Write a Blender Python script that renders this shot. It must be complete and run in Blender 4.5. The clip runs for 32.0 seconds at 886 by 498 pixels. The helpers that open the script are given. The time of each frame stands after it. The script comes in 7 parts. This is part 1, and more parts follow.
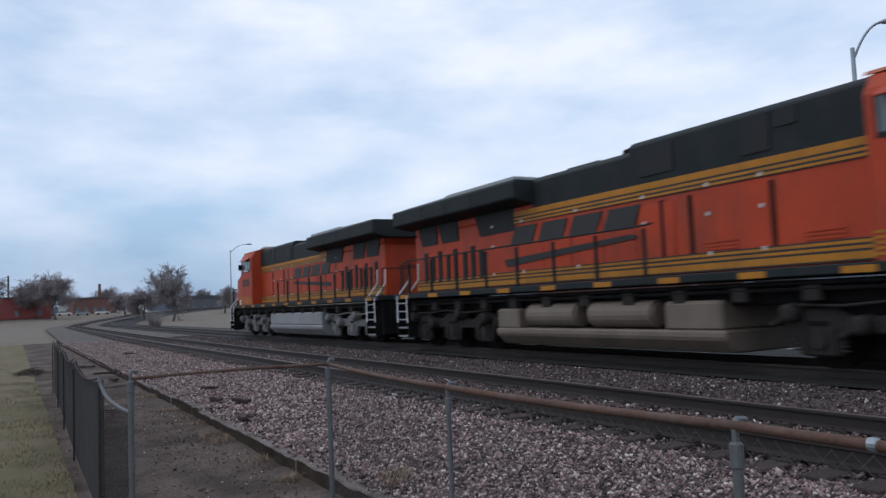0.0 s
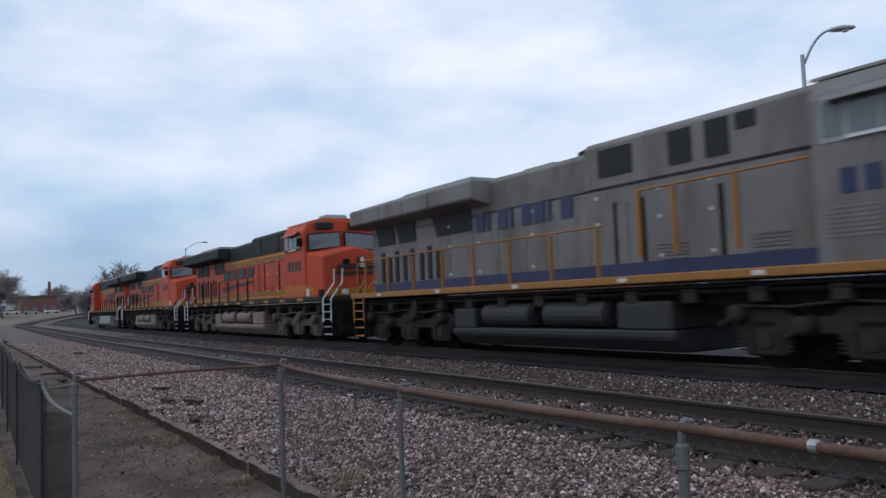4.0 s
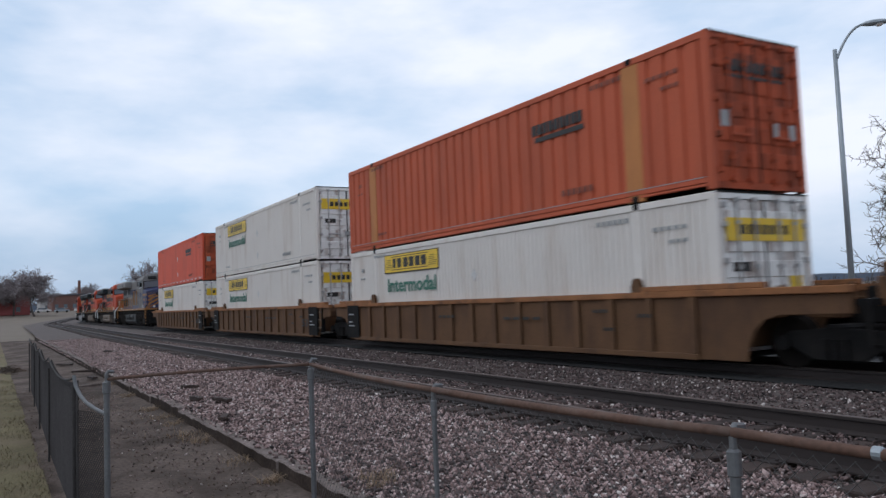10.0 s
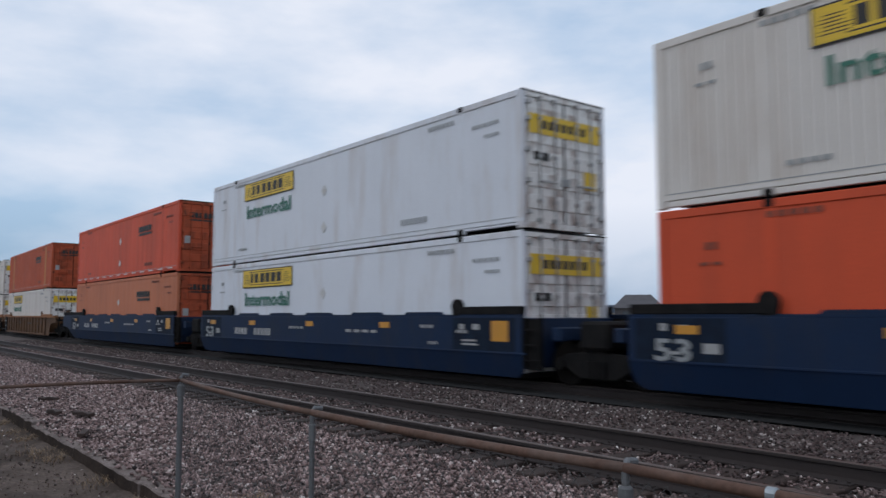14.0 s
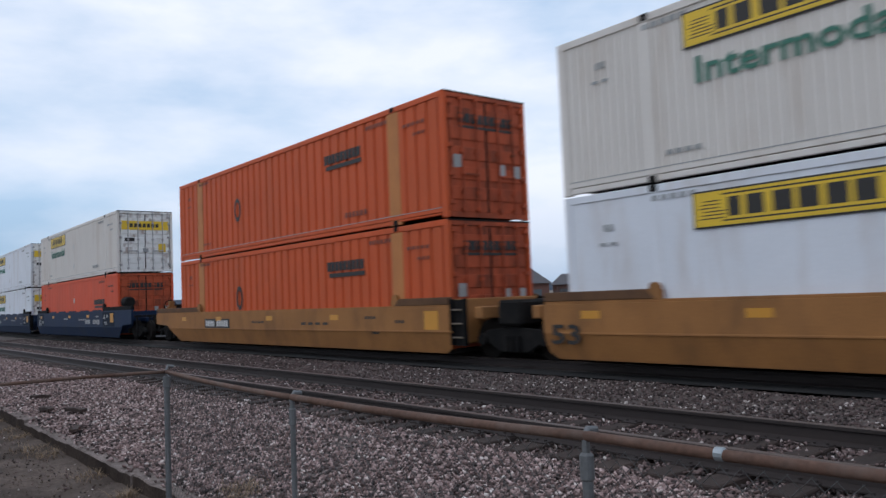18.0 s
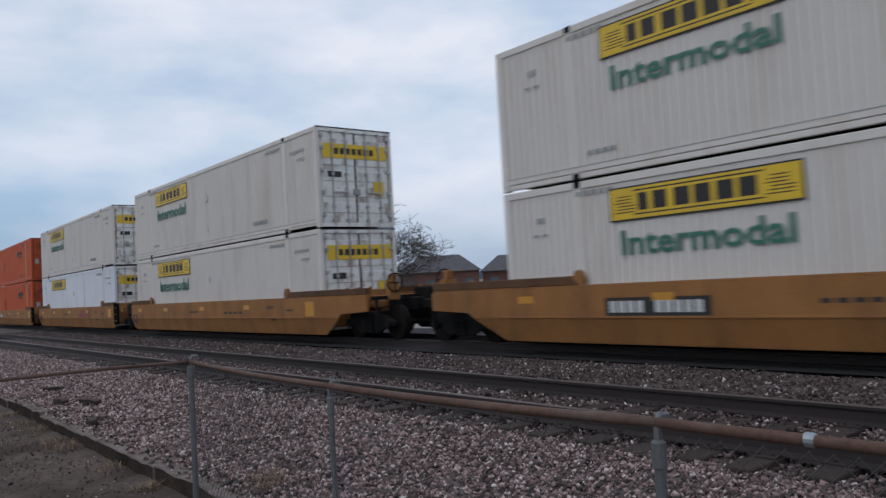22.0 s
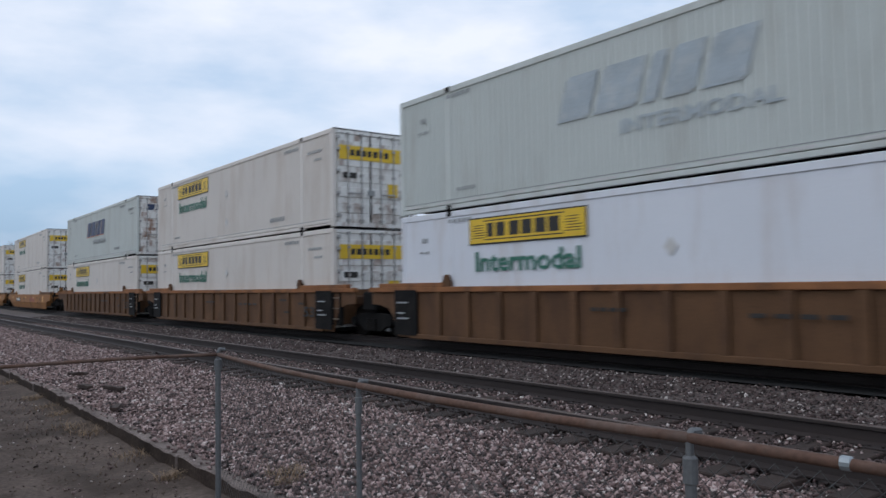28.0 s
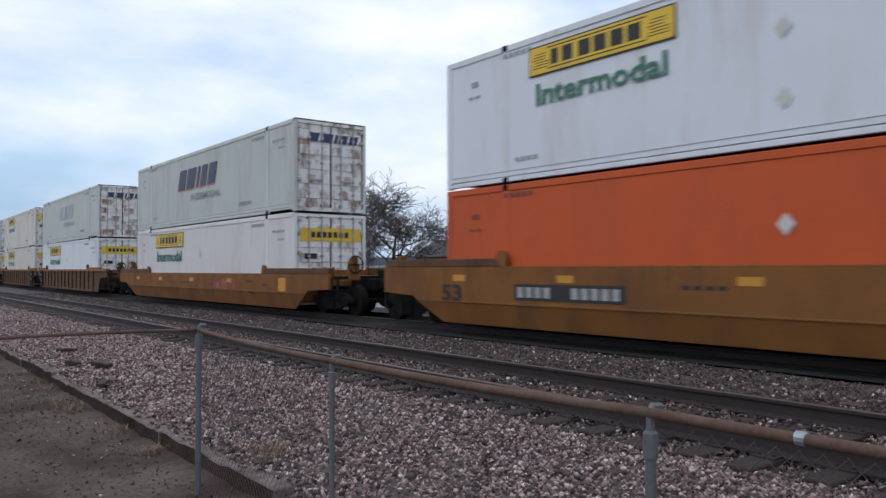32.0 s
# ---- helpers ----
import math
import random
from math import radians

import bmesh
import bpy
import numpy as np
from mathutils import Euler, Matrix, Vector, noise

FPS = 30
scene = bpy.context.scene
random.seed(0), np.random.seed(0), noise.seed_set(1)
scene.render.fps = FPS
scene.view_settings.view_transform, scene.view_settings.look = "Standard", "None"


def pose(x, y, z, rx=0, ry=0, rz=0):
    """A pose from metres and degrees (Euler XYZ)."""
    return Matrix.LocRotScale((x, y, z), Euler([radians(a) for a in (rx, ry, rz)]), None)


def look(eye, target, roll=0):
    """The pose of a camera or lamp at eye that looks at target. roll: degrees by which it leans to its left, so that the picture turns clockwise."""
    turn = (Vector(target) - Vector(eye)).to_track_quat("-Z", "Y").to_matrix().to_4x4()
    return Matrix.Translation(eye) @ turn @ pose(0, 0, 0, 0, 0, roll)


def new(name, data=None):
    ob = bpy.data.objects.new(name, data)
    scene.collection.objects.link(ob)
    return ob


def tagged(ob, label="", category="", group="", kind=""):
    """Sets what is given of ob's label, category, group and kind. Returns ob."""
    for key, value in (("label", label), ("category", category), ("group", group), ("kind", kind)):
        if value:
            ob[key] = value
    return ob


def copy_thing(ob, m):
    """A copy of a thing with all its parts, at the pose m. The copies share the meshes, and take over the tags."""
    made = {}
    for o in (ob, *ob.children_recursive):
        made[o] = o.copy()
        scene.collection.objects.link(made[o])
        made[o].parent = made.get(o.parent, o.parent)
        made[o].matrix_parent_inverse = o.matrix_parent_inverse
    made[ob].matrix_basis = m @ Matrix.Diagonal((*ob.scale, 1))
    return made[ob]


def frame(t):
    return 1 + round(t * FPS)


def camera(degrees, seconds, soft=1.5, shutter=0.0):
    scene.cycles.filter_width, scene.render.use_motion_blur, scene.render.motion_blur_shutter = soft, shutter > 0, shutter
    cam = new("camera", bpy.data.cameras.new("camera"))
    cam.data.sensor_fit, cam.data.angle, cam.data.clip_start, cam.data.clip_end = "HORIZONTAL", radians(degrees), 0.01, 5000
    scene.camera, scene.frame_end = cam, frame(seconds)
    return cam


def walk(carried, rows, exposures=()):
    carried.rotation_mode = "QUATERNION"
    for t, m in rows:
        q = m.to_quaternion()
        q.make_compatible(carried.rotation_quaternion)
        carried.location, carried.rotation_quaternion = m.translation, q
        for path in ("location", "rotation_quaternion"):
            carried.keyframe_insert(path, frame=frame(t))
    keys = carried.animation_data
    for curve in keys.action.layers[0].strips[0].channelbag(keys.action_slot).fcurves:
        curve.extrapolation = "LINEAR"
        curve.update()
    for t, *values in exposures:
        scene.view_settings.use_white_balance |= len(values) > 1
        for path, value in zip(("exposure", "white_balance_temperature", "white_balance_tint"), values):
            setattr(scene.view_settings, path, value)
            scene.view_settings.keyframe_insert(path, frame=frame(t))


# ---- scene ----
cam = camera(59.6, 32.0, soft=1.45, shutter=0.35)


def view(x, y, z, turn, tilt, lean):
    """A camera pose: turn from +y towards -x, tilt upwards, lean, in degrees."""
    a, b = radians(turn), radians(tilt)
    way = Vector((-math.sin(a) * math.cos(b), math.cos(a) * math.cos(b), math.sin(b)))
    return look((x, y, z), Vector((x, y, z)) + way, lean)


walk(cam, [
    (0, view(0.199, -0.083, 1.337, 60.91, 3.94, -2.49)),
    (0.5, view(0.184, -0.054, 1.325, 59.77, 4.12, -2.24)),
    (1, view(0.102, -0.025, 1.326, 58.31, 4.00, -1.13)),
    (1.5, view(0.267, -0.047, 1.333, 56.89, 4.11, -0.87)),
    (2, view(0.325, -0.048, 1.334, 56.41, 4.46, -0.49)),
    (2.5, view(0.103, -0.029, 1.329, 56.57, 4.97, 0.40)),
    (3, view(0.061, -0.031, 1.333, 56.91, 5.14, 0.43)),
    (3.5, view(0.151, -0.031, 1.337, 57.35, 4.67, -0.90)),
    (4, view(0.191, -0.039, 1.344, 57.89, 3.77, -2.33)),
    (4.5, view(0.127, -0.033, 1.336, 58.45, 3.23, -2.86)),
    (6.5, view(0.093, -0.046, 1.334, 58.93, 2.69, -2.90)),
    (7, view(0.088, -0.033, 1.332, 59.14, 2.63, -2.92)),
    (7.5, view(0.076, -0.025, 1.336, 59.32, 2.60, -3.01)),
    (8, view(0.062, -0.013, 1.348, 59.51, 2.57, -3.16)),
    (8.5, view(0.069, -0.023, 1.339, 59.57, 2.99, -2.86)),
    (9, view(0.077, -0.027, 1.341, 59.63, 3.25, -2.74)),
    (9.5, view(0.087, -0.026, 1.342, 59.78, 3.54, -2.54)),
    (10, view(0.098, -0.045, 1.347, 59.68, 3.76, -2.26)),
    (10.5, view(0.003, -0.053, 1.333, 59.60, 4.09, -1.79)),
    (11, view(-0.008, -0.097, 1.342, 59.28, 4.10, -1.53)),
    (11.5, view(0.064, -0.124, 1.345, 58.98, 4.34, -1.06)),
    (12, view(0.115, -0.123, 1.343, 58.52, 4.73, -0.53)),
    (12.5, view(0.148, -0.107, 1.344, 57.41, 5.06, -0.41)),
    (13, view(0.112, -0.047, 1.334, 55.99, 5.68, -0.10)),
    (13.5, view(-0.057, 0.036, 1.350, 53.80, 5.39, -0.53)),
    (14, view(-0.068, 0.060, 1.354, 51.51, 4.90, -0.03)),
    (14.5, view(-0.025, 0.112, 1.349, 49.75, 4.14, -0.33)),
    (15, view(-0.039, 0.120, 1.349, 48.88, 3.49, -0.12)),
    (15.5, view(-0.020, 0.115, 1.334, 49.32, 3.25, -0.19)),
    (17.5, view(0.042, 0.099, 1.341, 50.71, 3.39, -2.01)),
    (18, view(0.054, 0.086, 1.348, 50.80, 3.57, -2.36)),
    (18.5, view(0.126, 0.040, 1.354, 51.13, 3.85, -2.05)),
    (19, view(0.229, 0.018, 1.343, 51.14, 4.60, -1.62)),
    (19.5, view(0.102, 0.065, 1.350, 51.44, 4.47, -1.26)),
    (20, view(-0.076, 0.152, 1.328, 51.66, 3.53, -2.07)),
    (20.5, view(-0.053, 0.134, 1.335, 51.83, 3.71, -2.50)),
    (21, view(-0.067, 0.077, 1.349, 51.56, 3.79, -3.29)),
    (21.5, view(-0.098, 0.073, 1.351, 51.50, 3.04, -3.60)),
    (22, view(-0.154, 0.024, 1.346, 51.03, 2.56, -3.24)),
    (22.5, view(-0.172, 0.001, 1.351, 50.65, 2.06, -2.86)),
    (23, view(-0.167, 0.012, 1.348, 50.67, 1.69, -2.49)),
    (23.5, view(-0.154, 0.008, 1.342, 50.71, 1.62, -1.84)),
    (24, view(-0.128, 0.025, 1.351, 51.06, 1.45, -1.70)),
    (24.5, view(-0.094, 0.036, 1.350, 51.76, 1.80, -1.50)),
    (26.5, view(-0.022, -0.070, 1.344, 54.71, 2.43, -0.90)),
    (27, view(-0.142, -0.050, 1.341, 54.93, 1.94, -0.49)),
    (27.5, view(-0.184, -0.047, 1.354, 54.16, 1.94, -0.30)),
    (28, view(-0.170, -0.035, 1.363, 52.59, 2.72, -0.89)),
    (28.5, view(-0.182, -0.019, 1.365, 50.96, 3.66, -0.88)),
    (29, view(-0.183, 0.005, 1.364, 49.12, 4.14, -1.87)),
    (29.5, view(-0.162, 0.020, 1.353, 48.17, 4.04, -2.36)),
    (30, view(-0.126, -0.038, 1.368, 49.83, 3.87, -1.79)),
    (30.5, view(-0.015, -0.048, 1.349, 54.11, 3.58, -0.35)),
    (31, view(-0.110, 0.015, 1.329, 53.12, 2.39, 0.03)),
    (31.5, view(-0.130, 0.062, 1.331, 52.06, 1.64, -0.25)),
    (32, view(-0.122, 0.051, 1.331, 52.28, 1.44, -0.15)),
], exposures=[(0, -0.08, 6200), (3, -0.11, 6200), (4, -0.09, 6240), (8, 0.0, 6500), (11, -0.08, 6320), (13, -0.22, 6380), (14, -0.2, 6380), (15, -0.05, 6340), (18, -0.03, 6300), (20, -0.12, 6400), (22, -0.27, 6380), (23, 0.03, 6260), (24, 0.02, 6380), (27, 0.02, 6440), (29, -0.14, 6240), (30, 0.0, 6360), (31, -0.05, 6380), (32, 0.1, 6420)])

# ---- light ----
world = bpy.data.worlds.new("overcast_sky")
scene.world = world
world.use_nodes = True


def wire(tree, a, b):
    tree.links.new(a, b)


def cloudy_sky():
    tree = world.node_tree
    tree.nodes.clear()
    n = tree.nodes.new
    out, bg = n("ShaderNodeOutputWorld"), n("ShaderNodeBackground")
    sky = n("ShaderNodeTexSky")
    sky.sky_type, sky.sun_disc = "NISHITA", False
    sky.sun_elevation, sky.sun_rotation = radians(38), radians(150)
    sky.air_density, sky.dust_density, sky.ozone_density = 1.2, 1.5, 2.0
    co, mp = n("ShaderNodeTexCoord"), n("ShaderNodeMapping")
    mp.inputs["Scale"].default_value = (1.0, 1.0, 2.8)
    mp.inputs["Location"].default_value = (0.4, 0.2, 0.3)
    big, small = n("ShaderNodeTexNoise"), n("ShaderNodeTexNoise")
    big.inputs["Scale"].default_value, big.inputs["Detail"].default_value = 1.7, 6.0
    big.inputs["Roughness"].default_value = 0.55
    small.inputs["Scale"].default_value, small.inputs["Detail"].default_value = 6.5, 6.0
    add = n("ShaderNodeMath")
    add.operation = "MULTIPLY_ADD"
    add.inputs[1].default_value = 0.45
    ramp = n("ShaderNodeValToRGB")
    ramp.color_ramp.elements[0].position, ramp.color_ramp.elements[0].color = 0.50, (0, 0, 0, 1)
    ramp.color_ramp.elements[1].position, ramp.color_ramp.elements[1].color = 0.88, (1, 1, 1, 1)
    scale = n("ShaderNodeVectorMath")
    scale.operation = "SCALE"
    scale.inputs["Scale"].default_value = SKY_GAIN
    tint = n("ShaderNodeMix")
    tint.data_type, tint.inputs["Factor"].default_value = "RGBA", 0.72
    tint.inputs["B"].default_value = SKY_BASE
    mix = n("ShaderNodeMix")
    mix.data_type = "RGBA"
    mix.inputs["B"].default_value = SKY_CLOUD
    wire(tree, co.outputs["Generated"], mp.inputs["Vector"])
    wire(tree, mp.outputs["Vector"], big.inputs["Vector"])
    wire(tree, mp.outputs["Vector"], small.inputs["Vector"])
    wire(tree, small.outputs["Fac"], add.inputs[0])
    wire(tree, big.outputs["Fac"], add.inputs[2])
    wire(tree, add.outputs["Value"], ramp.inputs["Fac"])
    wire(tree, sky.outputs["Color"], scale.inputs[0])
    wire(tree, scale.outputs["Vector"], tint.inputs["A"])
    wire(tree, tint.outputs["Result"], mix.inputs["A"])
    wire(tree, ramp.outputs["Color"], mix.inputs["Factor"])
    # the cloud deck greys towards the horizon
    split, low, dim = n("ShaderNodeSeparateXYZ"), n("ShaderNodeValToRGB"), n("ShaderNodeMix")
    dim.data_type, dim.blend_type, dim.inputs["Factor"].default_value = "RGBA", "MULTIPLY", 1.0
    low.color_ramp.elements[0].position, low.color_ramp.elements[0].color = 0.0, (0.56, 0.65, 0.74, 1)
    low.color_ramp.elements[1].position, low.color_ramp.elements[1].color = 0.14, (1, 1, 1, 1)
    wire(tree, co.outputs["Generated"], split.inputs[0])
    wire(tree, split.outputs["Z"], low.inputs["Fac"])
    wire(tree, mix.outputs["Result"], dim.inputs["A"])
    wire(tree, low.outputs["Color"], dim.inputs["B"])
    wire(tree, dim.outputs["Result"], bg.inputs["Color"])
    bg.inputs["Strength"].default_value = 1.0
    wire(tree, bg.outputs["Background"], out.inputs["Surface"])


SKY_GAIN = 0.1
SKY_BASE = (0.54, 0.74, 1.0, 1)
SKY_CLOUD = (0.93, 0.97, 1.07, 1)
cloudy_sky()

sun_data = bpy.data.lights.new("sun", "SUN")
sun_data.energy, sun_data.angle, sun_data.color = 0.5, radians(30), (1.0, 0.97, 0.94)
sun = new("sun", sun_data)
sun.matrix_world = look((0, 0, 60), (14, 24, 20))


# ---- materials ----
def surf(name, col, rough=0.6, metal=0.0, var=0.18, scale=1.5, bump=0.15, fine=30.0, dirt=None, amount=0.4, spread=1.2, tall=1.0, stretch=(1, 1, 1), rnd=0.0, spec=0.5, edge=(0.46, 0.72)):
    """A painted, stony or metal surface: colour varied at two scales, optional dirt, fine relief."""
    m = bpy.data.materials.new(name)
    m.use_nodes = True
    t = m.node_tree
    n = t.nodes.new
    b = t.nodes["Principled BSDF"]
    co, info = n("ShaderNodeTexCoord"), n("ShaderNodeObjectInfo")
    mp = n("ShaderNodeMapping")
    mp.inputs["Scale"].default_value = stretch
    shift = n("ShaderNodeVectorMath")
    shift.operation = "MULTIPLY_ADD"
    comb = n("ShaderNodeCombineXYZ")
    for k in range(3):
        wire(t, info.outputs["Random"], comb.inputs[k])
    wire(t, comb.outputs[0], shift.inputs[0])
    shift.inputs[1].default_value = (37, 53, 29)
    wire(t, co.outputs["Object"], mp.inputs["Vector"])
    wire(t, mp.outputs["Vector"], shift.inputs[2])
    n1, n2 = n("ShaderNodeTexNoise"), n("ShaderNodeTexNoise")
    n1.inputs["Scale"].default_value, n1.inputs["Detail"].default_value = scale, 5
    n2.inputs["Scale"].default_value, n2.inputs["Detail"].default_value = fine, 4
    for q in (n1, n2):
        wire(t, shift.outputs[0], q.inputs["Vector"])
    mid = n("ShaderNodeMath")
    mid.operation = "MULTIPLY_ADD"
    mid.inputs[1].default_value = 0.5
    half = n("ShaderNodeMath")
    half.operation = "MULTIPLY"
    half.inputs[1].default_value = 0.5
    wire(t, n2.outputs["Fac"], half.inputs[0])
    wire(t, n1.outputs["Fac"], mid.inputs[0])
    wire(t, half.outputs[0], mid.inputs[2])
    rng = n("ShaderNodeMapRange")
    rng.inputs["From Min"].default_value, rng.inputs["From Max"].default_value = 0.32, 0.68
    rng.inputs["To Min"].default_value, rng.inputs["To Max"].default_value = 1 - var, 1 + var
    wire(t, mid.outputs[0], rng.inputs["Value"])
    hsv = n("ShaderNodeHueSaturation")
    hsv.inputs["Color"].default_value = (*col, 1)
    if rnd:
        r2 = n("ShaderNodeMapRange")
        r2.inputs["To Min"].default_value, r2.inputs["To Max"].default_value = 1 - rnd, 1 + rnd
        wire(t, info.outputs["Random"], r2.inputs["Value"])
        mul = n("ShaderNodeMath")
        mul.operation = "MULTIPLY"
        wire(t, rng.outputs[0], mul.inputs[0])
        wire(t, r2.outputs[0], mul.inputs[1])
        wire(t, mul.outputs[0], hsv.inputs["Value"])
    else:
        wire(t, rng.outputs[0], hsv.inputs["Value"])
    last = hsv.outputs["Color"]
    if dirt:
        mp2 = n("ShaderNodeMapping")
        mp2.inputs["Scale"].default_value = (1, 1, 1 / tall)
        n3 = n("ShaderNodeTexNoise")
        n3.inputs["Scale"].default_value, n3.inputs["Detail"].default_value = spread, 8
        n3.inputs["Roughness"].default_value = 0.65
        ramp = n("ShaderNodeMapRange")
        ramp.inputs["From Min"].default_value, ramp.inputs["From Max"].default_value = edge
        ramp.inputs["To Min"].default_value, ramp.inputs["To Max"].default_value = 0.0, amount
        mix = n("ShaderNodeMix")
        mix.data_type = "RGBA"
        mix.inputs["B"].default_value = (*dirt, 1)
        wire(t, shift.outputs[0], mp2.inputs["Vector"])
        wire(t, mp2.outputs[0], n3.inputs["Vector"])
        wire(t, n3.outputs["Fac"], ramp.inputs["Value"])
        wire(t, ramp.outputs[0], mix.inputs["Factor"])
        wire(t, last, mix.inputs["A"])
        last = mix.outputs["Result"]
    wire(t, last, b.inputs["Base Color"])
    b.inputs["Roughness"].default_value, b.inputs["Metallic"].default_value = rough, metal
    b.inputs["Specular IOR Level"].default_value = spec
    if bump:
        bm_ = n("ShaderNodeBump")
        bm_.inputs["Strength"].default_value, bm_.inputs["Distance"].default_value = bump, 0.02
        wire(t, mid.outputs[0], bm_.inputs["Height"])
        wire(t, bm_.outputs[0], b.inputs["Normal"])
    return m


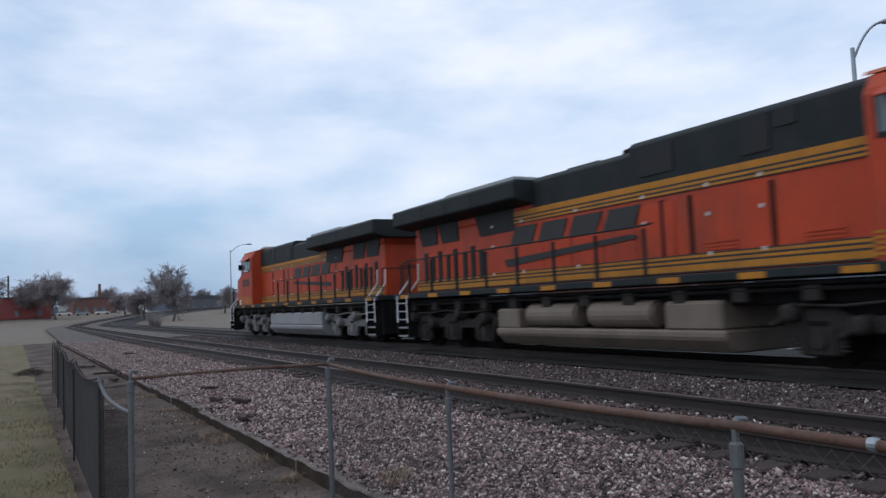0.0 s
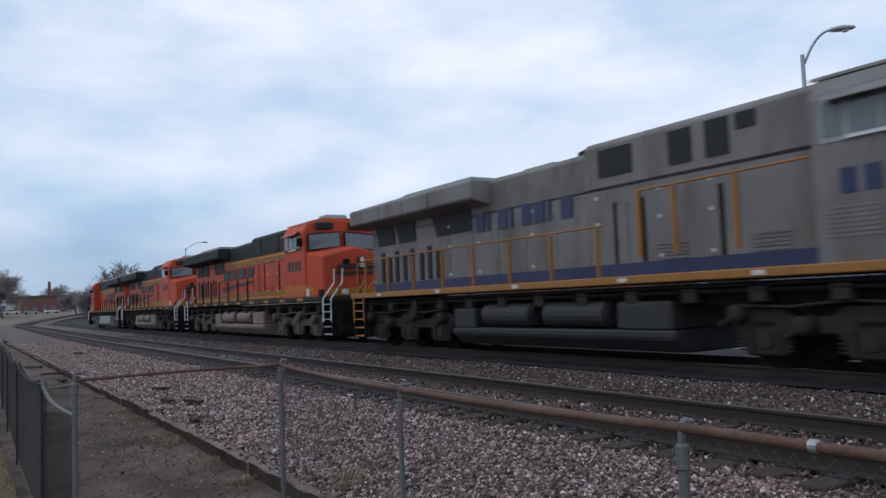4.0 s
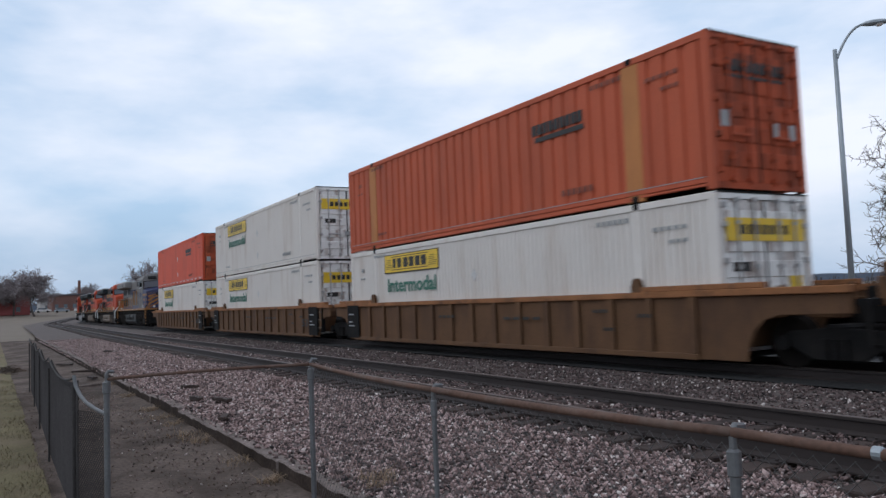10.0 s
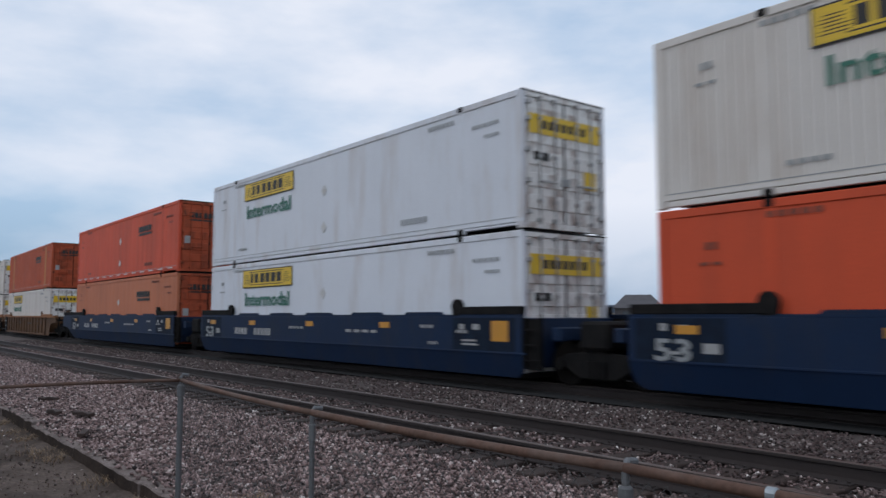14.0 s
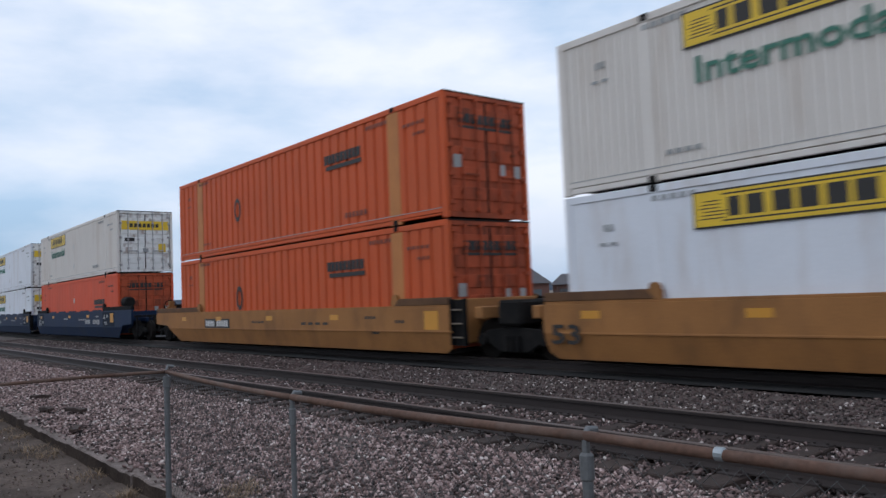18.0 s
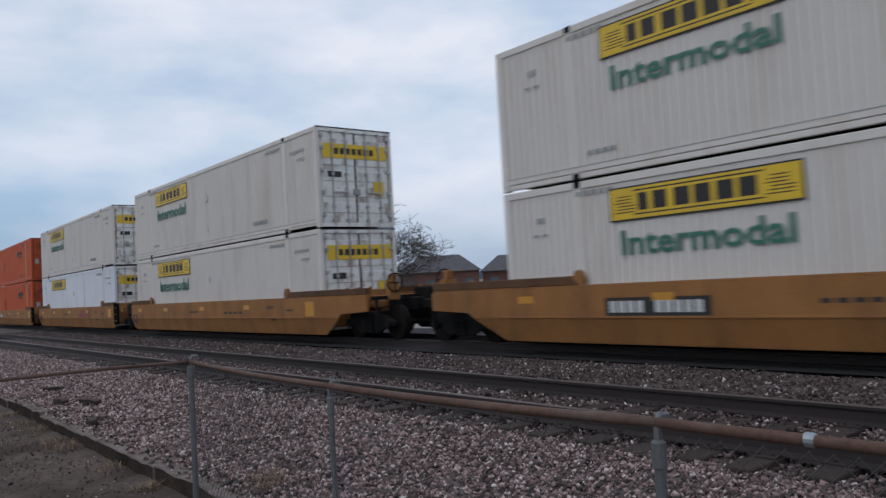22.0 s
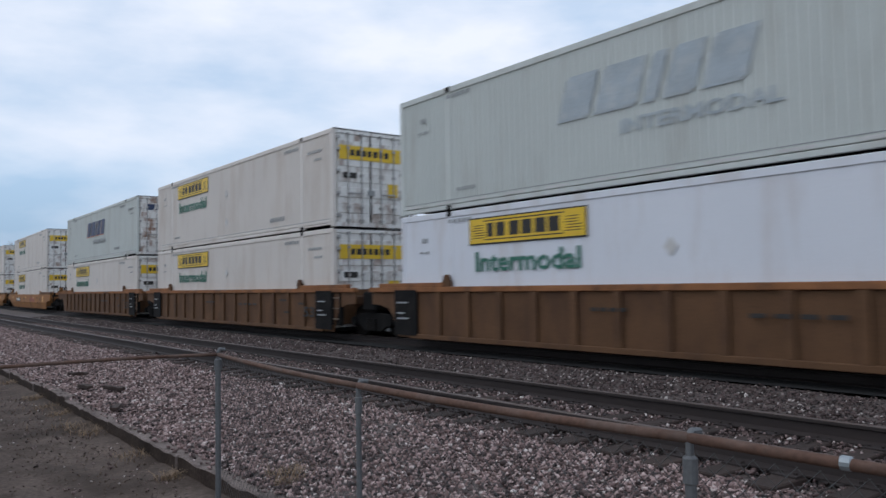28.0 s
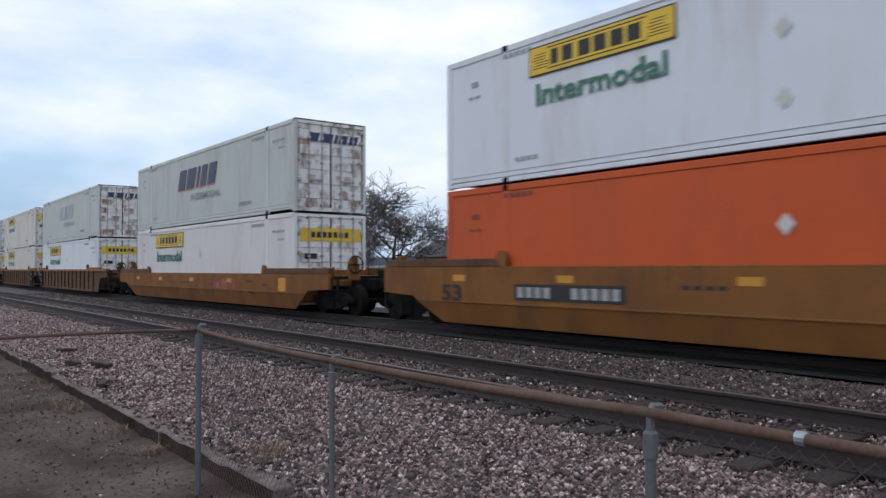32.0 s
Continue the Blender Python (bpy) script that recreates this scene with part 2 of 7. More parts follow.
GRIME = (0.05, 0.04, 0.035)
RUST = (0.16, 0.07, 0.035)
M = {
    "orange": surf("locomotive_orange_paint", (0.44, 0.050, 0.013), 0.55, spec=0.3, var=0.14, dirt=(0.14, 0.04, 0.024), amount=0.7, spread=1.1, tall=3.0),
    "loco_dark": surf("dark_green_black_paint", (0.017, 0.022, 0.023), 0.65, spec=0.2, var=0.25, dirt=(0.045, 0.042, 0.04), amount=0.4),
    "stripe": surf("yellow_stripe_paint", (0.43, 0.175, 0.014), 0.6, spec=0.3, var=0.15, dirt=GRIME, amount=0.4, tall=2),
    "letter_dark": surf("black_lettering", (0.02, 0.018, 0.016), 0.6, var=0.15, bump=0.05),
    "silver": surf("faded_silver_grey_paint", (0.185, 0.176, 0.17), 0.65, spec=0.25, var=0.12, dirt=(0.085, 0.066, 0.052), amount=0.8, spread=1.0, tall=3.5),
    "blue_stripe": surf("faded_blue_paint", (0.013, 0.021, 0.078), 0.5, var=0.12, dirt=GRIME, amount=0.35),
    "amber": surf("amber_yellow_paint", (0.29, 0.12, 0.018), 0.5, var=0.12, dirt=(0.1, 0.06, 0.03), amount=0.4),
    "running_gear": surf("dusty_running_gear", (0.088, 0.075, 0.064), 0.8, var=0.35, scale=3, dirt=(0.03, 0.027, 0.025), amount=0.8, spread=3),
    "tank": surf("dusty_fuel_tank", (0.17, 0.132, 0.10), 0.7, var=0.2, dirt=(0.11, 0.085, 0.065), amount=0.6, spread=1.0, tall=2),
    "gear_pale": surf("grey_painted_running_gear", (0.17, 0.165, 0.16), 0.75, var=0.3, scale=3, dirt=(0.04, 0.036, 0.032), amount=0.7, spread=3),
    "tank_pale": surf("clean_grey_fuel_tank", (0.25, 0.25, 0.25), 0.6, var=0.12, dirt=(0.14, 0.125, 0.11), amount=0.5, spread=1.0, tall=2),
    "tank_dark": surf("grimy_dark_tank", (0.020, 0.020, 0.020), 0.7, var=0.2, dirt=(0.03, 0.027, 0.024), amount=0.5),
    "black": surf("sooty_black_steel", (0.010, 0.0095, 0.0095), 0.8, spec=0.12, var=0.3, dirt=(0.035, 0.029, 0.024), amount=0.35, spread=3),
    "wheel": surf("worn_wheel_steel", (0.012, 0.010, 0.009), 0.85, 0.0, var=0.3, scale=4, spec=0.1),
    "rail": surf("rusty_brown_rail", (0.026, 0.018, 0.016), 0.75, 0.1, var=0.25, scale=6, stretch=(0.2, 1, 1)),
    "rail_top": surf("worn_rail_head", (0.095, 0.070, 0.060), 0.5, 0.35, var=0.2, stretch=(0.2, 1, 1)),
    "tie": surf("creosoted_timber_tie", (0.032, 0.019, 0.0145), 0.9, var=0.4, scale=3, fine=25, stretch=(3, 0.4, 1), bump=0.5, rnd=0.3),
    "white_rail": surf("white_painted_handrail", (0.62, 0.62, 0.6), 0.5, var=0.1),
    # base lifted to blue-grey, standing in for reflected sky
    "glass": surf("dark_cab_window_glass", (0.12, 0.14, 0.155), 0.08, var=0.05, bump=0.0),
    "grille": surf("black_air_intake_grille", (0.006, 0.006, 0.0065), 0.7, var=0.2),
    "lamp_glass": surf("clear_lamp_lens", (0.6, 0.6, 0.58), 0.15, var=0.05, bump=0),
    "white_box": surf("white_container_paint", (0.67, 0.625, 0.575), 0.6, spec=0.3, var=0.05, scale=0.7, dirt=(0.42, 0.315, 0.23), amount=0.42, spread=1.3, tall=6, edge=(0.5, 0.72), bump=0.05),
    "white_box_b": surf("cool_white_container_paint", (0.68, 0.70, 0.74), 0.6, spec=0.3, var=0.05, scale=0.7, dirt=(0.42, 0.33, 0.26), amount=0.5, spread=1.3, tall=6, edge=(0.5, 0.72), bump=0.05),
    "white_box_c": surf("clean_white_container_paint", (0.70, 0.675, 0.66), 0.6, spec=0.3, var=0.05, scale=0.7, dirt=(0.42, 0.33, 0.26), amount=0.4, spread=1.3, tall=6, edge=(0.5, 0.72), bump=0.05),
    "grey_box": surf("pale_grey_green_container_paint", (0.55, 0.58, 0.55), 0.6, spec=0.3, var=0.05, scale=0.7, dirt=(0.3, 0.26, 0.21), amount=0.4, spread=1.2, tall=6, edge=(0.5, 0.72), bump=0.05),
    "red_box": surf("faded_red_orange_container_paint", (0.60, 0.082, 0.034), 0.6, spec=0.3, var=0.1, scale=0.8, dirt=(0.22, 0.05, 0.03), amount=0.5, spread=0.6, tall=5, bump=0.05),
    "orange_box": surf("orange_container_paint", (0.53, 0.088, 0.022), 0.6, spec=0.3, var=0.08, scale=0.8, dirt=(0.3, 0.08, 0.03), amount=0.4, spread=0.8, tall=5, bump=0.05),
    "rust_box": surf("dull_red_orange_container_paint", (0.47, 0.098, 0.043), 0.65, spec=0.3, var=0.1, scale=0.8, dirt=(0.2, 0.055, 0.03), amount=0.5, spread=0.7, tall=5, bump=0.05),
    "gear_dark": surf("oily_dark_running_gear", (0.038, 0.033, 0.030), 0.85, spec=0.15, var=0.35, scale=3, dirt=(0.02, 0.018, 0.017), amount=0.8, spread=3),
    "scarlet_box": surf("red_orange_container_paint", (0.60, 0.080, 0.028), 0.6, spec=0.3, var=0.08, scale=0.8, dirt=(0.32, 0.06, 0.03), amount=0.4, spread=0.8, tall=5, bump=0.05),
    "tan_post": surf("sun_bleached_tan_post_paint", (0.46, 0.185, 0.06), 0.65, spec=0.3, var=0.12, dirt=(0.3, 0.11, 0.05), amount=0.5, spread=1.5, tall=3),
    "rusty_door": surf("rust_streaked_orange_door_paint", (0.42, 0.085, 0.036), 0.7, spec=0.2, var=0.15, dirt=(0.05, 0.026, 0.018), amount=0.85, spread=1.6, tall=3.0),
    "tan_box": surf("faded_tan_orange_container_paint", (0.50, 0.165, 0.080), 0.6, spec=0.3, var=0.08, scale=0.8, dirt=(0.25, 0.08, 0.04), amount=0.4, spread=0.8, tall=5, bump=0.05),
    "dirty_door": surf("dirty_white_door_paint", (0.74, 0.73, 0.70), 0.6, var=0.12, dirt=(0.20, 0.10, 0.055), amount=0.7, spread=2.2, tall=2.4, edge=(0.51, 0.64), bump=0.05),
    "rusted_door": surf("rust_stained_white_door_paint", (0.72, 0.71, 0.68), 0.65, var=0.12, dirt=(0.22, 0.095, 0.045), amount=0.9, spread=2.0, tall=2.4, edge=(0.49, 0.62), bump=0.05),
    "door_bar": surf("galvanised_door_rod", (0.40, 0.395, 0.385), 0.5, 0.5, var=0.2, dirt=RUST, amount=0.35, spread=5),
    "sign_yellow": surf("yellow_sign_film", (0.72, 0.47, 0.02), 0.45, var=0.05, bump=0.02, dirt=(0.3, 0.2, 0.05), amount=0.25),
    "sign_green": surf("dark_green_lettering_film", (0.03, 0.15, 0.10), 0.5, var=0.08, bump=0.02),
    "letter_navy": surf("navy_lettering_film", (0.02, 0.035, 0.09), 0.5, var=0.1, bump=0.02),
    "letter_grey": surf("grey_lettering_film", (0.28, 0.29, 0.29), 0.55, var=0.15, bump=0.02),
    "well_brown": surf("rusty_brown_car_paint", (0.118, 0.060, 0.029), 0.75, spec=0.25, var=0.25, scale=1.8, dirt=(0.055, 0.028, 0.018), amount=0.8, spread=1.6, tall=3.5),
    "well_flange": surf("rust_orange_flange_paint", (0.25, 0.108, 0.046), 0.75, spec=0.2, var=0.3, scale=1.5, dirt=(0.08, 0.045, 0.03), amount=0.7, spread=1.2, edge=(0.52, 0.64)),
    "soot_blue": surf("sooty_blue_car_paint", (0.006, 0.0115, 0.024), 0.7, spec=0.15, var=0.35, scale=2.5, dirt=(0.012, 0.03, 0.06), amount=0.5, spread=3),
    "kerb_shaded_face": surf("shaded_soil_stained_concrete", (0.052, 0.038, 0.031), 0.95, var=0.5, scale=3.0, fine=30, bump=1.0, dirt=(0.02, 0.015, 0.013), amount=0.7, spread=2.0, spec=0.1),
    "well_yellow": surf("dirty_yellow_car_paint", (0.30, 0.134, 0.043), 0.65, spec=0.25, var=0.18, scale=1.2, dirt=(0.14, 0.07, 0.03), amount=0.7, spread=1.2, tall=2.5),
    "well_dull": surf("dull_brown_yellow_car_paint", (0.205, 0.085, 0.024), 0.7, spec=0.2, var=0.2, scale=1.2, dirt=(0.085, 0.042, 0.022), amount=0.75, spread=1.3, tall=2.5),
    "well_blue": surf("dark_blue_car_paint", (0.0055, 0.0185, 0.052), 0.6, spec=0.2, var=0.15, scale=1.2, dirt=(0.022, 0.025, 0.032), amount=0.6, spread=1.1, tall=2.0),
    "reflector": surf("yellow_reflector_tape", (0.55, 0.25, 0.025), 0.4, var=0.08, bump=0.02),
    "white_mark": surf("white_stencil_paint", (0.55, 0.54, 0.52), 0.6, var=0.15, bump=0.02),
    "red_mark": surf("faded_red_stencil_paint", (0.22, 0.03, 0.028), 0.6, var=0.25, bump=0.02, dirt=(0.4, 0.2, 0.06), amount=0.6, spread=4),
    "ground": surf("dry_winter_grass_and_dirt", (0.135, 0.106, 0.078), 0.95, var=0.3, scale=0.35, fine=9, bump=0.6, dirt=(0.17, 0.135, 0.10), amount=0.8, spread=0.25),
    "grass": surf("short_faded_lawn", (0.14, 0.118, 0.066), 0.95, var=0.45, scale=1.6, fine=40, bump=1.0, dirt=(0.165, 0.122, 0.088), amount=0.85, spread=0.9, spec=0.15),
    "path": surf("packed_dirt_path", (0.108, 0.082, 0.068), 0.95, var=0.55, scale=1.4, fine=24, bump=1.0, dirt=(0.048, 0.035, 0.028), amount=0.9, spread=1.1, edge=(0.44, 0.6), spec=0.15),
    "kerb": surf("weathered_concrete_kerb", (0.17, 0.138, 0.124), 0.95, var=0.5, scale=3.5, fine=30, bump=1.0, dirt=(0.06, 0.046, 0.04), amount=0.7, spread=3.0, edge=(0.5, 0.66), spec=0.15),
    "ballast": surf("grey_pink_ballast_bed", (0.088, 0.068, 0.060), 0.95, var=0.75, scale=12, fine=26, bump=1.0, dirt=(0.05, 0.042, 0.04), amount=0.6, spread=14),
    # dark bed, taken near black: the shade below the train is painted in
    "ballast_dark": surf("train_shaded_dark_ballast_bed", (0.0065, 0.006, 0.0058), 0.95, var=0.6, scale=12, fine=26, bump=1.0),
    "galv": surf("galvanised_fence_steel", (0.132, 0.136, 0.14), 0.55, 0.3, var=0.2, scale=6, fine=60),
    "wire": surf("dull_galvanised_wire", (0.10, 0.10, 0.10), 0.55, 0.5, var=0.2),
    "rust_tube": surf("rusty_fence_rail", (0.105, 0.060, 0.044), 0.8, 0.0, var=0.35, scale=5, fine=50, dirt=(0.15, 0.125, 0.11), amount=0.55, spread=6, spec=0.2),
    "bark": surf("grey_brown_bark", (0.075, 0.062, 0.055), 0.95, var=0.3, scale=5, fine=30),
    "twig": surf("dark_winter_twigs", (0.10, 0.083, 0.077), 0.95, var=0.3),
    # paler twigs: the haze of distance is painted into their colour
    "twig_far": surf("haze_tinted_far_twigs", (0.24, 0.205, 0.205), 0.95, var=0.25),
    "lamp_steel": surf("grey_lamp_pole_steel", (0.28, 0.31, 0.33), 0.45, 0.5, var=0.12),
    "dark_pole": surf("dark_bronze_pole", (0.05, 0.05, 0.055), 0.5, 0.4, var=0.1),
    "brick": surf("dark_red_brick_far", (0.15, 0.075, 0.06), 0.9, var=0.2, scale=0.5, fine=6),
    "red_shed": surf("red_metal_cladding", (0.26, 0.06, 0.055), 0.7, var=0.12, scale=0.4),
    "roof": surf("dark_shingle_roof", (0.085, 0.08, 0.085), 0.9, var=0.2, scale=1),
    "plaster": surf("pale_house_siding", (0.42, 0.40, 0.38), 0.8, var=0.1, scale=0.6),
    "road": surf("grey_asphalt_road", (0.16, 0.155, 0.15), 0.9, var=0.2, scale=0.6, fine=20),
    "concrete": surf("pale_concrete_paving", (0.27, 0.25, 0.235), 0.9, var=0.12, scale=0.5, fine=12),
    "dark_metal": surf("dark_blue_metal_cladding", (0.10, 0.095, 0.10), 0.7, var=0.12, scale=0.4),
    "blade": surf("dull_lawn_blades", (0.125, 0.10, 0.058), 0.9, var=0.5, scale=2.0, fine=60, bump=0, dirt=(0.22, 0.17, 0.09), amount=0.9, spread=3),
    # tie colour blackened with the shade under the train
    "tie_dark": surf("train_shaded_timber_tie", (0.009, 0.008, 0.007), 0.9, var=0.3, scale=3, fine=25),
    "wire_dark": surf("weathered_dark_wire", (0.050, 0.046, 0.045), 0.9, 0.0, var=0.3, spec=0.1),
    "mark_rust": surf("worn_dark_orange_stencil", (0.16, 0.045, 0.025), 0.6, var=0.2, bump=0.02),
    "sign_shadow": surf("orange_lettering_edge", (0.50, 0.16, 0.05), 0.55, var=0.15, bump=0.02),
    "letter_faded": surf("washed_out_blue_lettering", (0.36, 0.41, 0.44), 0.55, var=0.25, bump=0.02, dirt=(0.5, 0.52, 0.5), amount=0.9, spread=2.5),
    "number_paint": surf("dulled_pale_number_paint", (0.34, 0.335, 0.325), 0.65, var=0.25, bump=0.02),
    "hill": surf("blue_grey_wooded_hill", (0.06, 0.075, 0.10), 1.0, var=0.25, scale=0.03, fine=0.2, bump=0),
    "dead_grass": surf("dry_straw_grass", (0.24, 0.165, 0.105), 0.95, var=0.3, scale=6),
    "leaf_litter": surf("dead_brown_leaf", (0.12, 0.085, 0.062), 0.9, var=0.4, rnd=0.4),
}


def stone_material(shade=1.0):
    """Broken ballast stone, each piece of a shade of its own."""
    m = surf("broken_ballast_stone", (0.285, 0.245, 0.225), 0.9, var=0.2, scale=20, fine=90, bump=0.3)
    t = m.node_tree
    geo, ramp = t.nodes.new("ShaderNodeNewGeometry"), t.nodes.new("ShaderNodeValToRGB")
    e = ramp.color_ramp.elements
    e[0].position, e[0].color = 0.0, (0.026, 0.020, 0.019, 1)
    e[1].position, e[1].color = 1.0, (0.64, 0.58, 0.54, 1)
    for p, c in ((0.25, (0.070, 0.051, 0.046, 1)), (0.5, (0.155, 0.109, 0.098, 1)), (0.78, (0.26, 0.196, 0.178, 1)), (0.93, (0.40, 0.325, 0.295, 1))):
        q = e.new(p)
        q.color = (c[0] * shade * 1.14, c[1] * shade * 1.06, c[2] * shade * 1.08, 1)
    wire(t, geo.outputs["Random Per Island"], ramp.inputs["Fac"])
    hsv = [x for x in t.nodes if x.type == "HUE_SAT"][0]
    wire(t, ramp.outputs["Color"], hsv.inputs["Color"])
    return m


M["stone"] = stone_material(1.1)
M["stone_darker"] = stone_material(0.68)
M["stone_darkest"] = stone_material(0.42)


# ---- mesh helpers ----
def box(bm, x0, x1, y0, y1, z0, z1):
    v = [bm.verts.new(p) for p in ((x0, y0, z0), (x1, y0, z0), (x1, y1, z0), (x0, y1, z0), (x0, y0, z1), (x1, y0, z1), (x1, y1, z1), (x0, y1, z1))]
    for f in ((3, 2, 1, 0), (4, 5, 6, 7), (0, 1, 5, 4), (1, 2, 6, 5), (2, 3, 7, 6), (3, 0, 4, 7)):
        bm.faces.new([v[i] for i in f])
    return bm


def tube(bm, a, b, r, n=8, r2=None):
    a, b = Vector(a), Vector(b)
    d = (b - a).normalized()
    u = d.orthogonal().normalized()
    w = d.cross(u)
    r2 = r if r2 is None else r2
    ring = []
    for p, q in ((a, r), (b, r2)):
        ring.append([bm.verts.new(p + (u * math.cos(k * 2 * math.pi / n) + w * math.sin(k * 2 * math.pi / n)) * q) for k in range(n)])
    for k in range(n):
        bm.faces.new((ring[0][k], ring[0][(k + 1) % n], ring[1][(k + 1) % n], ring[1][k]))
    bm.faces.new(ring[0][::-1])
    bm.faces.new(ring[1])
    return bm


def bent(bm, pts, r, n=6):
    """A round bar along a line of points, in one piece."""
    pts = [Vector(p) for p in pts]
    rings, u = [], None
    for i, p in enumerate(pts):
        d = (pts[min(i + 1, len(pts) - 1)] - pts[max(i - 1, 0)]).normalized()
        u = d.orthogonal().normalized() if u is None else (u - d * u.dot(d)).normalized()
        w = d.cross(u)
        rings.append([bm.verts.new(p + (u * math.cos(k * 2 * math.pi / n) + w * math.sin(k * 2 * math.pi / n)) * r) for k in range(n)])
    for a, b in zip(rings, rings[1:]):
        for k in range(n):
            bm.faces.new((a[k], a[(k + 1) % n], b[(k + 1) % n], b[k]))
    bm.faces.new(rings[0][::-1])
    bm.faces.new(rings[-1])
    return bm


def slab_y(bm, pts, y0, y1):
    """A polygon in x, z drawn out along y."""
    a = [bm.verts.new((x, y0, z)) for x, z in pts]
    b = [bm.verts.new((x, y1, z)) for x, z in pts]
    bm.faces.new(a)
    bm.faces.new(b[::-1])
    for i in range(len(pts)):
        j = (i + 1) % len(pts)
        bm.faces.new((a[j], a[i], b[i], b[j]))
    return bm


def slab_x(bm, pts, x0, x1):
    """A polygon in y, z drawn out along x."""
    a = [bm.verts.new((x0, y, z)) for y, z in pts]
    b = [bm.verts.new((x1, y, z)) for y, z in pts]
    bm.faces.new(a[::-1])
    bm.faces.new(b)
    for i in range(len(pts)):
        j = (i + 1) % len(pts)
        bm.faces.new((a[i], a[j], b[j], b[i]))
    return bm


def soft(bm, w=0.02, segments=1):
    bmesh.ops.recalc_face_normals(bm, faces=bm.faces[:])
    edges = [e for e in bm.edges if len(e.link_faces) == 2 and e.calc_face_angle() > 0.6]
    bmesh.ops.bevel(bm, geom=edges, offset=w, segments=segments, affect="EDGES", clamp_overlap=True)
    return bm


def mesh_of(name, bm, material, smooth=False):
    bmesh.ops.recalc_face_normals(bm, faces=bm.faces[:])
    me = bpy.data.meshes.new(name)
    bm.to_mesh(me)
    bm.free()
    me.materials.append(material)
    if smooth:
        me.polygons.foreach_set("use_smooth", [True] * len(me.polygons))
    return me


def part(name, bm, material, parent, label="", smooth=False):
    ob = new(name, mesh_of(name, bm, material, smooth))
    ob.parent = parent
    return tagged(ob, label) if label else ob


def pieces(name, bm, material, parent, label=""):
    """Each loose piece of a bmesh as a part of its own."""
    bm.verts.index_update()
    seen, made = set(), []
    for v in bm.verts:
        if v in seen:
            continue
        todo, isle = [v], []
        seen.add(v)
        while todo:
            q = todo.pop()
            isle.append(q)
            for e in q.link_edges:
                o = e.other_vert(q)
                if o not in seen:
                    seen.add(o)
                    todo.append(o)
        one, there = B(), {}
        for q in isle:
            there[q] = one.verts.new(q.co)
        done = set()
        for q in isle:
            for f in q.link_faces:
                if f not in done:
                    done.add(f)
                    one.faces.new([there[k] for k in f.verts])
        made.append(part(name, one, material, parent, label))
    bm.free()
    return made


def B():
    return bmesh.new()


def word_mesh(text, size, width=None, weight=0.022):
    """Flat lettering in the x, z plane, standing at the origin and facing -y."""
    c = bpy.data.curves.new("word", "FONT")
    c.body, c.size, c.extrude, c.resolution_u = text, size, 0.002, 2
    c.offset = size * weight
    ob = bpy.data.objects.new("word", c)
    scene.collection.objects.link(ob)
    bpy.context.view_layer.update()
    me = bpy.data.meshes.new_from_object(ob.evaluated_get(bpy.context.evaluated_depsgraph_get()))
    bpy.data.objects.remove(ob)
    me.transform(Matrix.Rotation(radians(90), 4, "X"))
    xs = [v.co.x for v in me.vertices]
    s = width / (max(xs) - min(xs)) if width else 1
    me.transform(Matrix.Translation((-min(xs) * s, 0, 0)) @ Matrix.Diagonal((s, 1, 1, 1)))
    return me


def lettering(text, size, material, parent, x, y, z, side=-1, width=None, label=""):
    me = word_mesh(text, size, width)
    me.materials.append(material)
    ob = new("lettering", me)
    ob.parent = parent
    ob.matrix_basis = pose(x, y, z, 0, 0, 0 if side < 0 else 180)
    return tagged(ob, label) if label else ob


# ---- the line of the tracks ----
YC = 12.31          # middle of the far track, on which the train runs
YN = 6.78 - YC      # the near track, from the far one
SPEEDS = (11.17, 11.16, 11.17, 11.25, 11.38, 11.32, 11.23, 11.27, 11.36)          # metres a second, every four seconds


def travelled(t):
    """Metres the train has gone at t seconds; its speed wavers a little."""
    s, k = 2.59, 0.0
    while k < t - 1e-6:
        d = min(0.25, t - k)
        m = (k + d / 2) / 4
        i = min(int(m), len(SPEEDS) - 2)
        s += d * (SPEEDS[i] + (SPEEDS[i + 1] - SPEEDS[i]) * (m - i))
        k += d
    return s


def build_line():
    """Points along the far track by arc length from x = 0: gently to the right, then a sharper curve far off."""
    line, x, y, a, s = [(0.0, 0.0, YC, 0.0)], 0.0, YC, 0.0, 0.0
    while s > -420:
        k = 0.0
        if -62 < s < -32:
            k = 0.02 / 30
        elif s < -140:
            k = 1 / 260
        a += k
        x -= math.cos(a)
        y += math.sin(a)
        s -= 1
        line.append((s, x, y, a))
    return line


LINE = build_line()


def on_line(s, off=0.0):
    """Place and turn at arc length s, off metres towards +y."""
    if s >= 0:
        return s, YC + off, 0.0
    i = min(int(-s), len(LINE) - 2)
    f = -s - i
    a, b = LINE[i], LINE[i + 1]
    x, y, t = (a[k] + (b[k] - a[k]) * f for k in (1, 2, 3))
    return x + off * math.sin(t), y + off * math.cos(t), -t


def rise(x, y):
    """The land climbs a little far to the left."""
    d = max(0.0, min(1.0, (-x - 165) / 150))
    return 3.2 * d * d * (3 - 2 * d)


def rail_pose(s, half=8.0, z=0.0):
    xa, ya, _ = on_line(s - half)
    xb, yb, _ = on_line(s + half)
    x, y = (xa + xb) / 2, (ya + yb) / 2
    return pose(x, y, z + rise(x, y), 0, 0, math.degrees(math.atan2(yb - ya, xb - xa)))


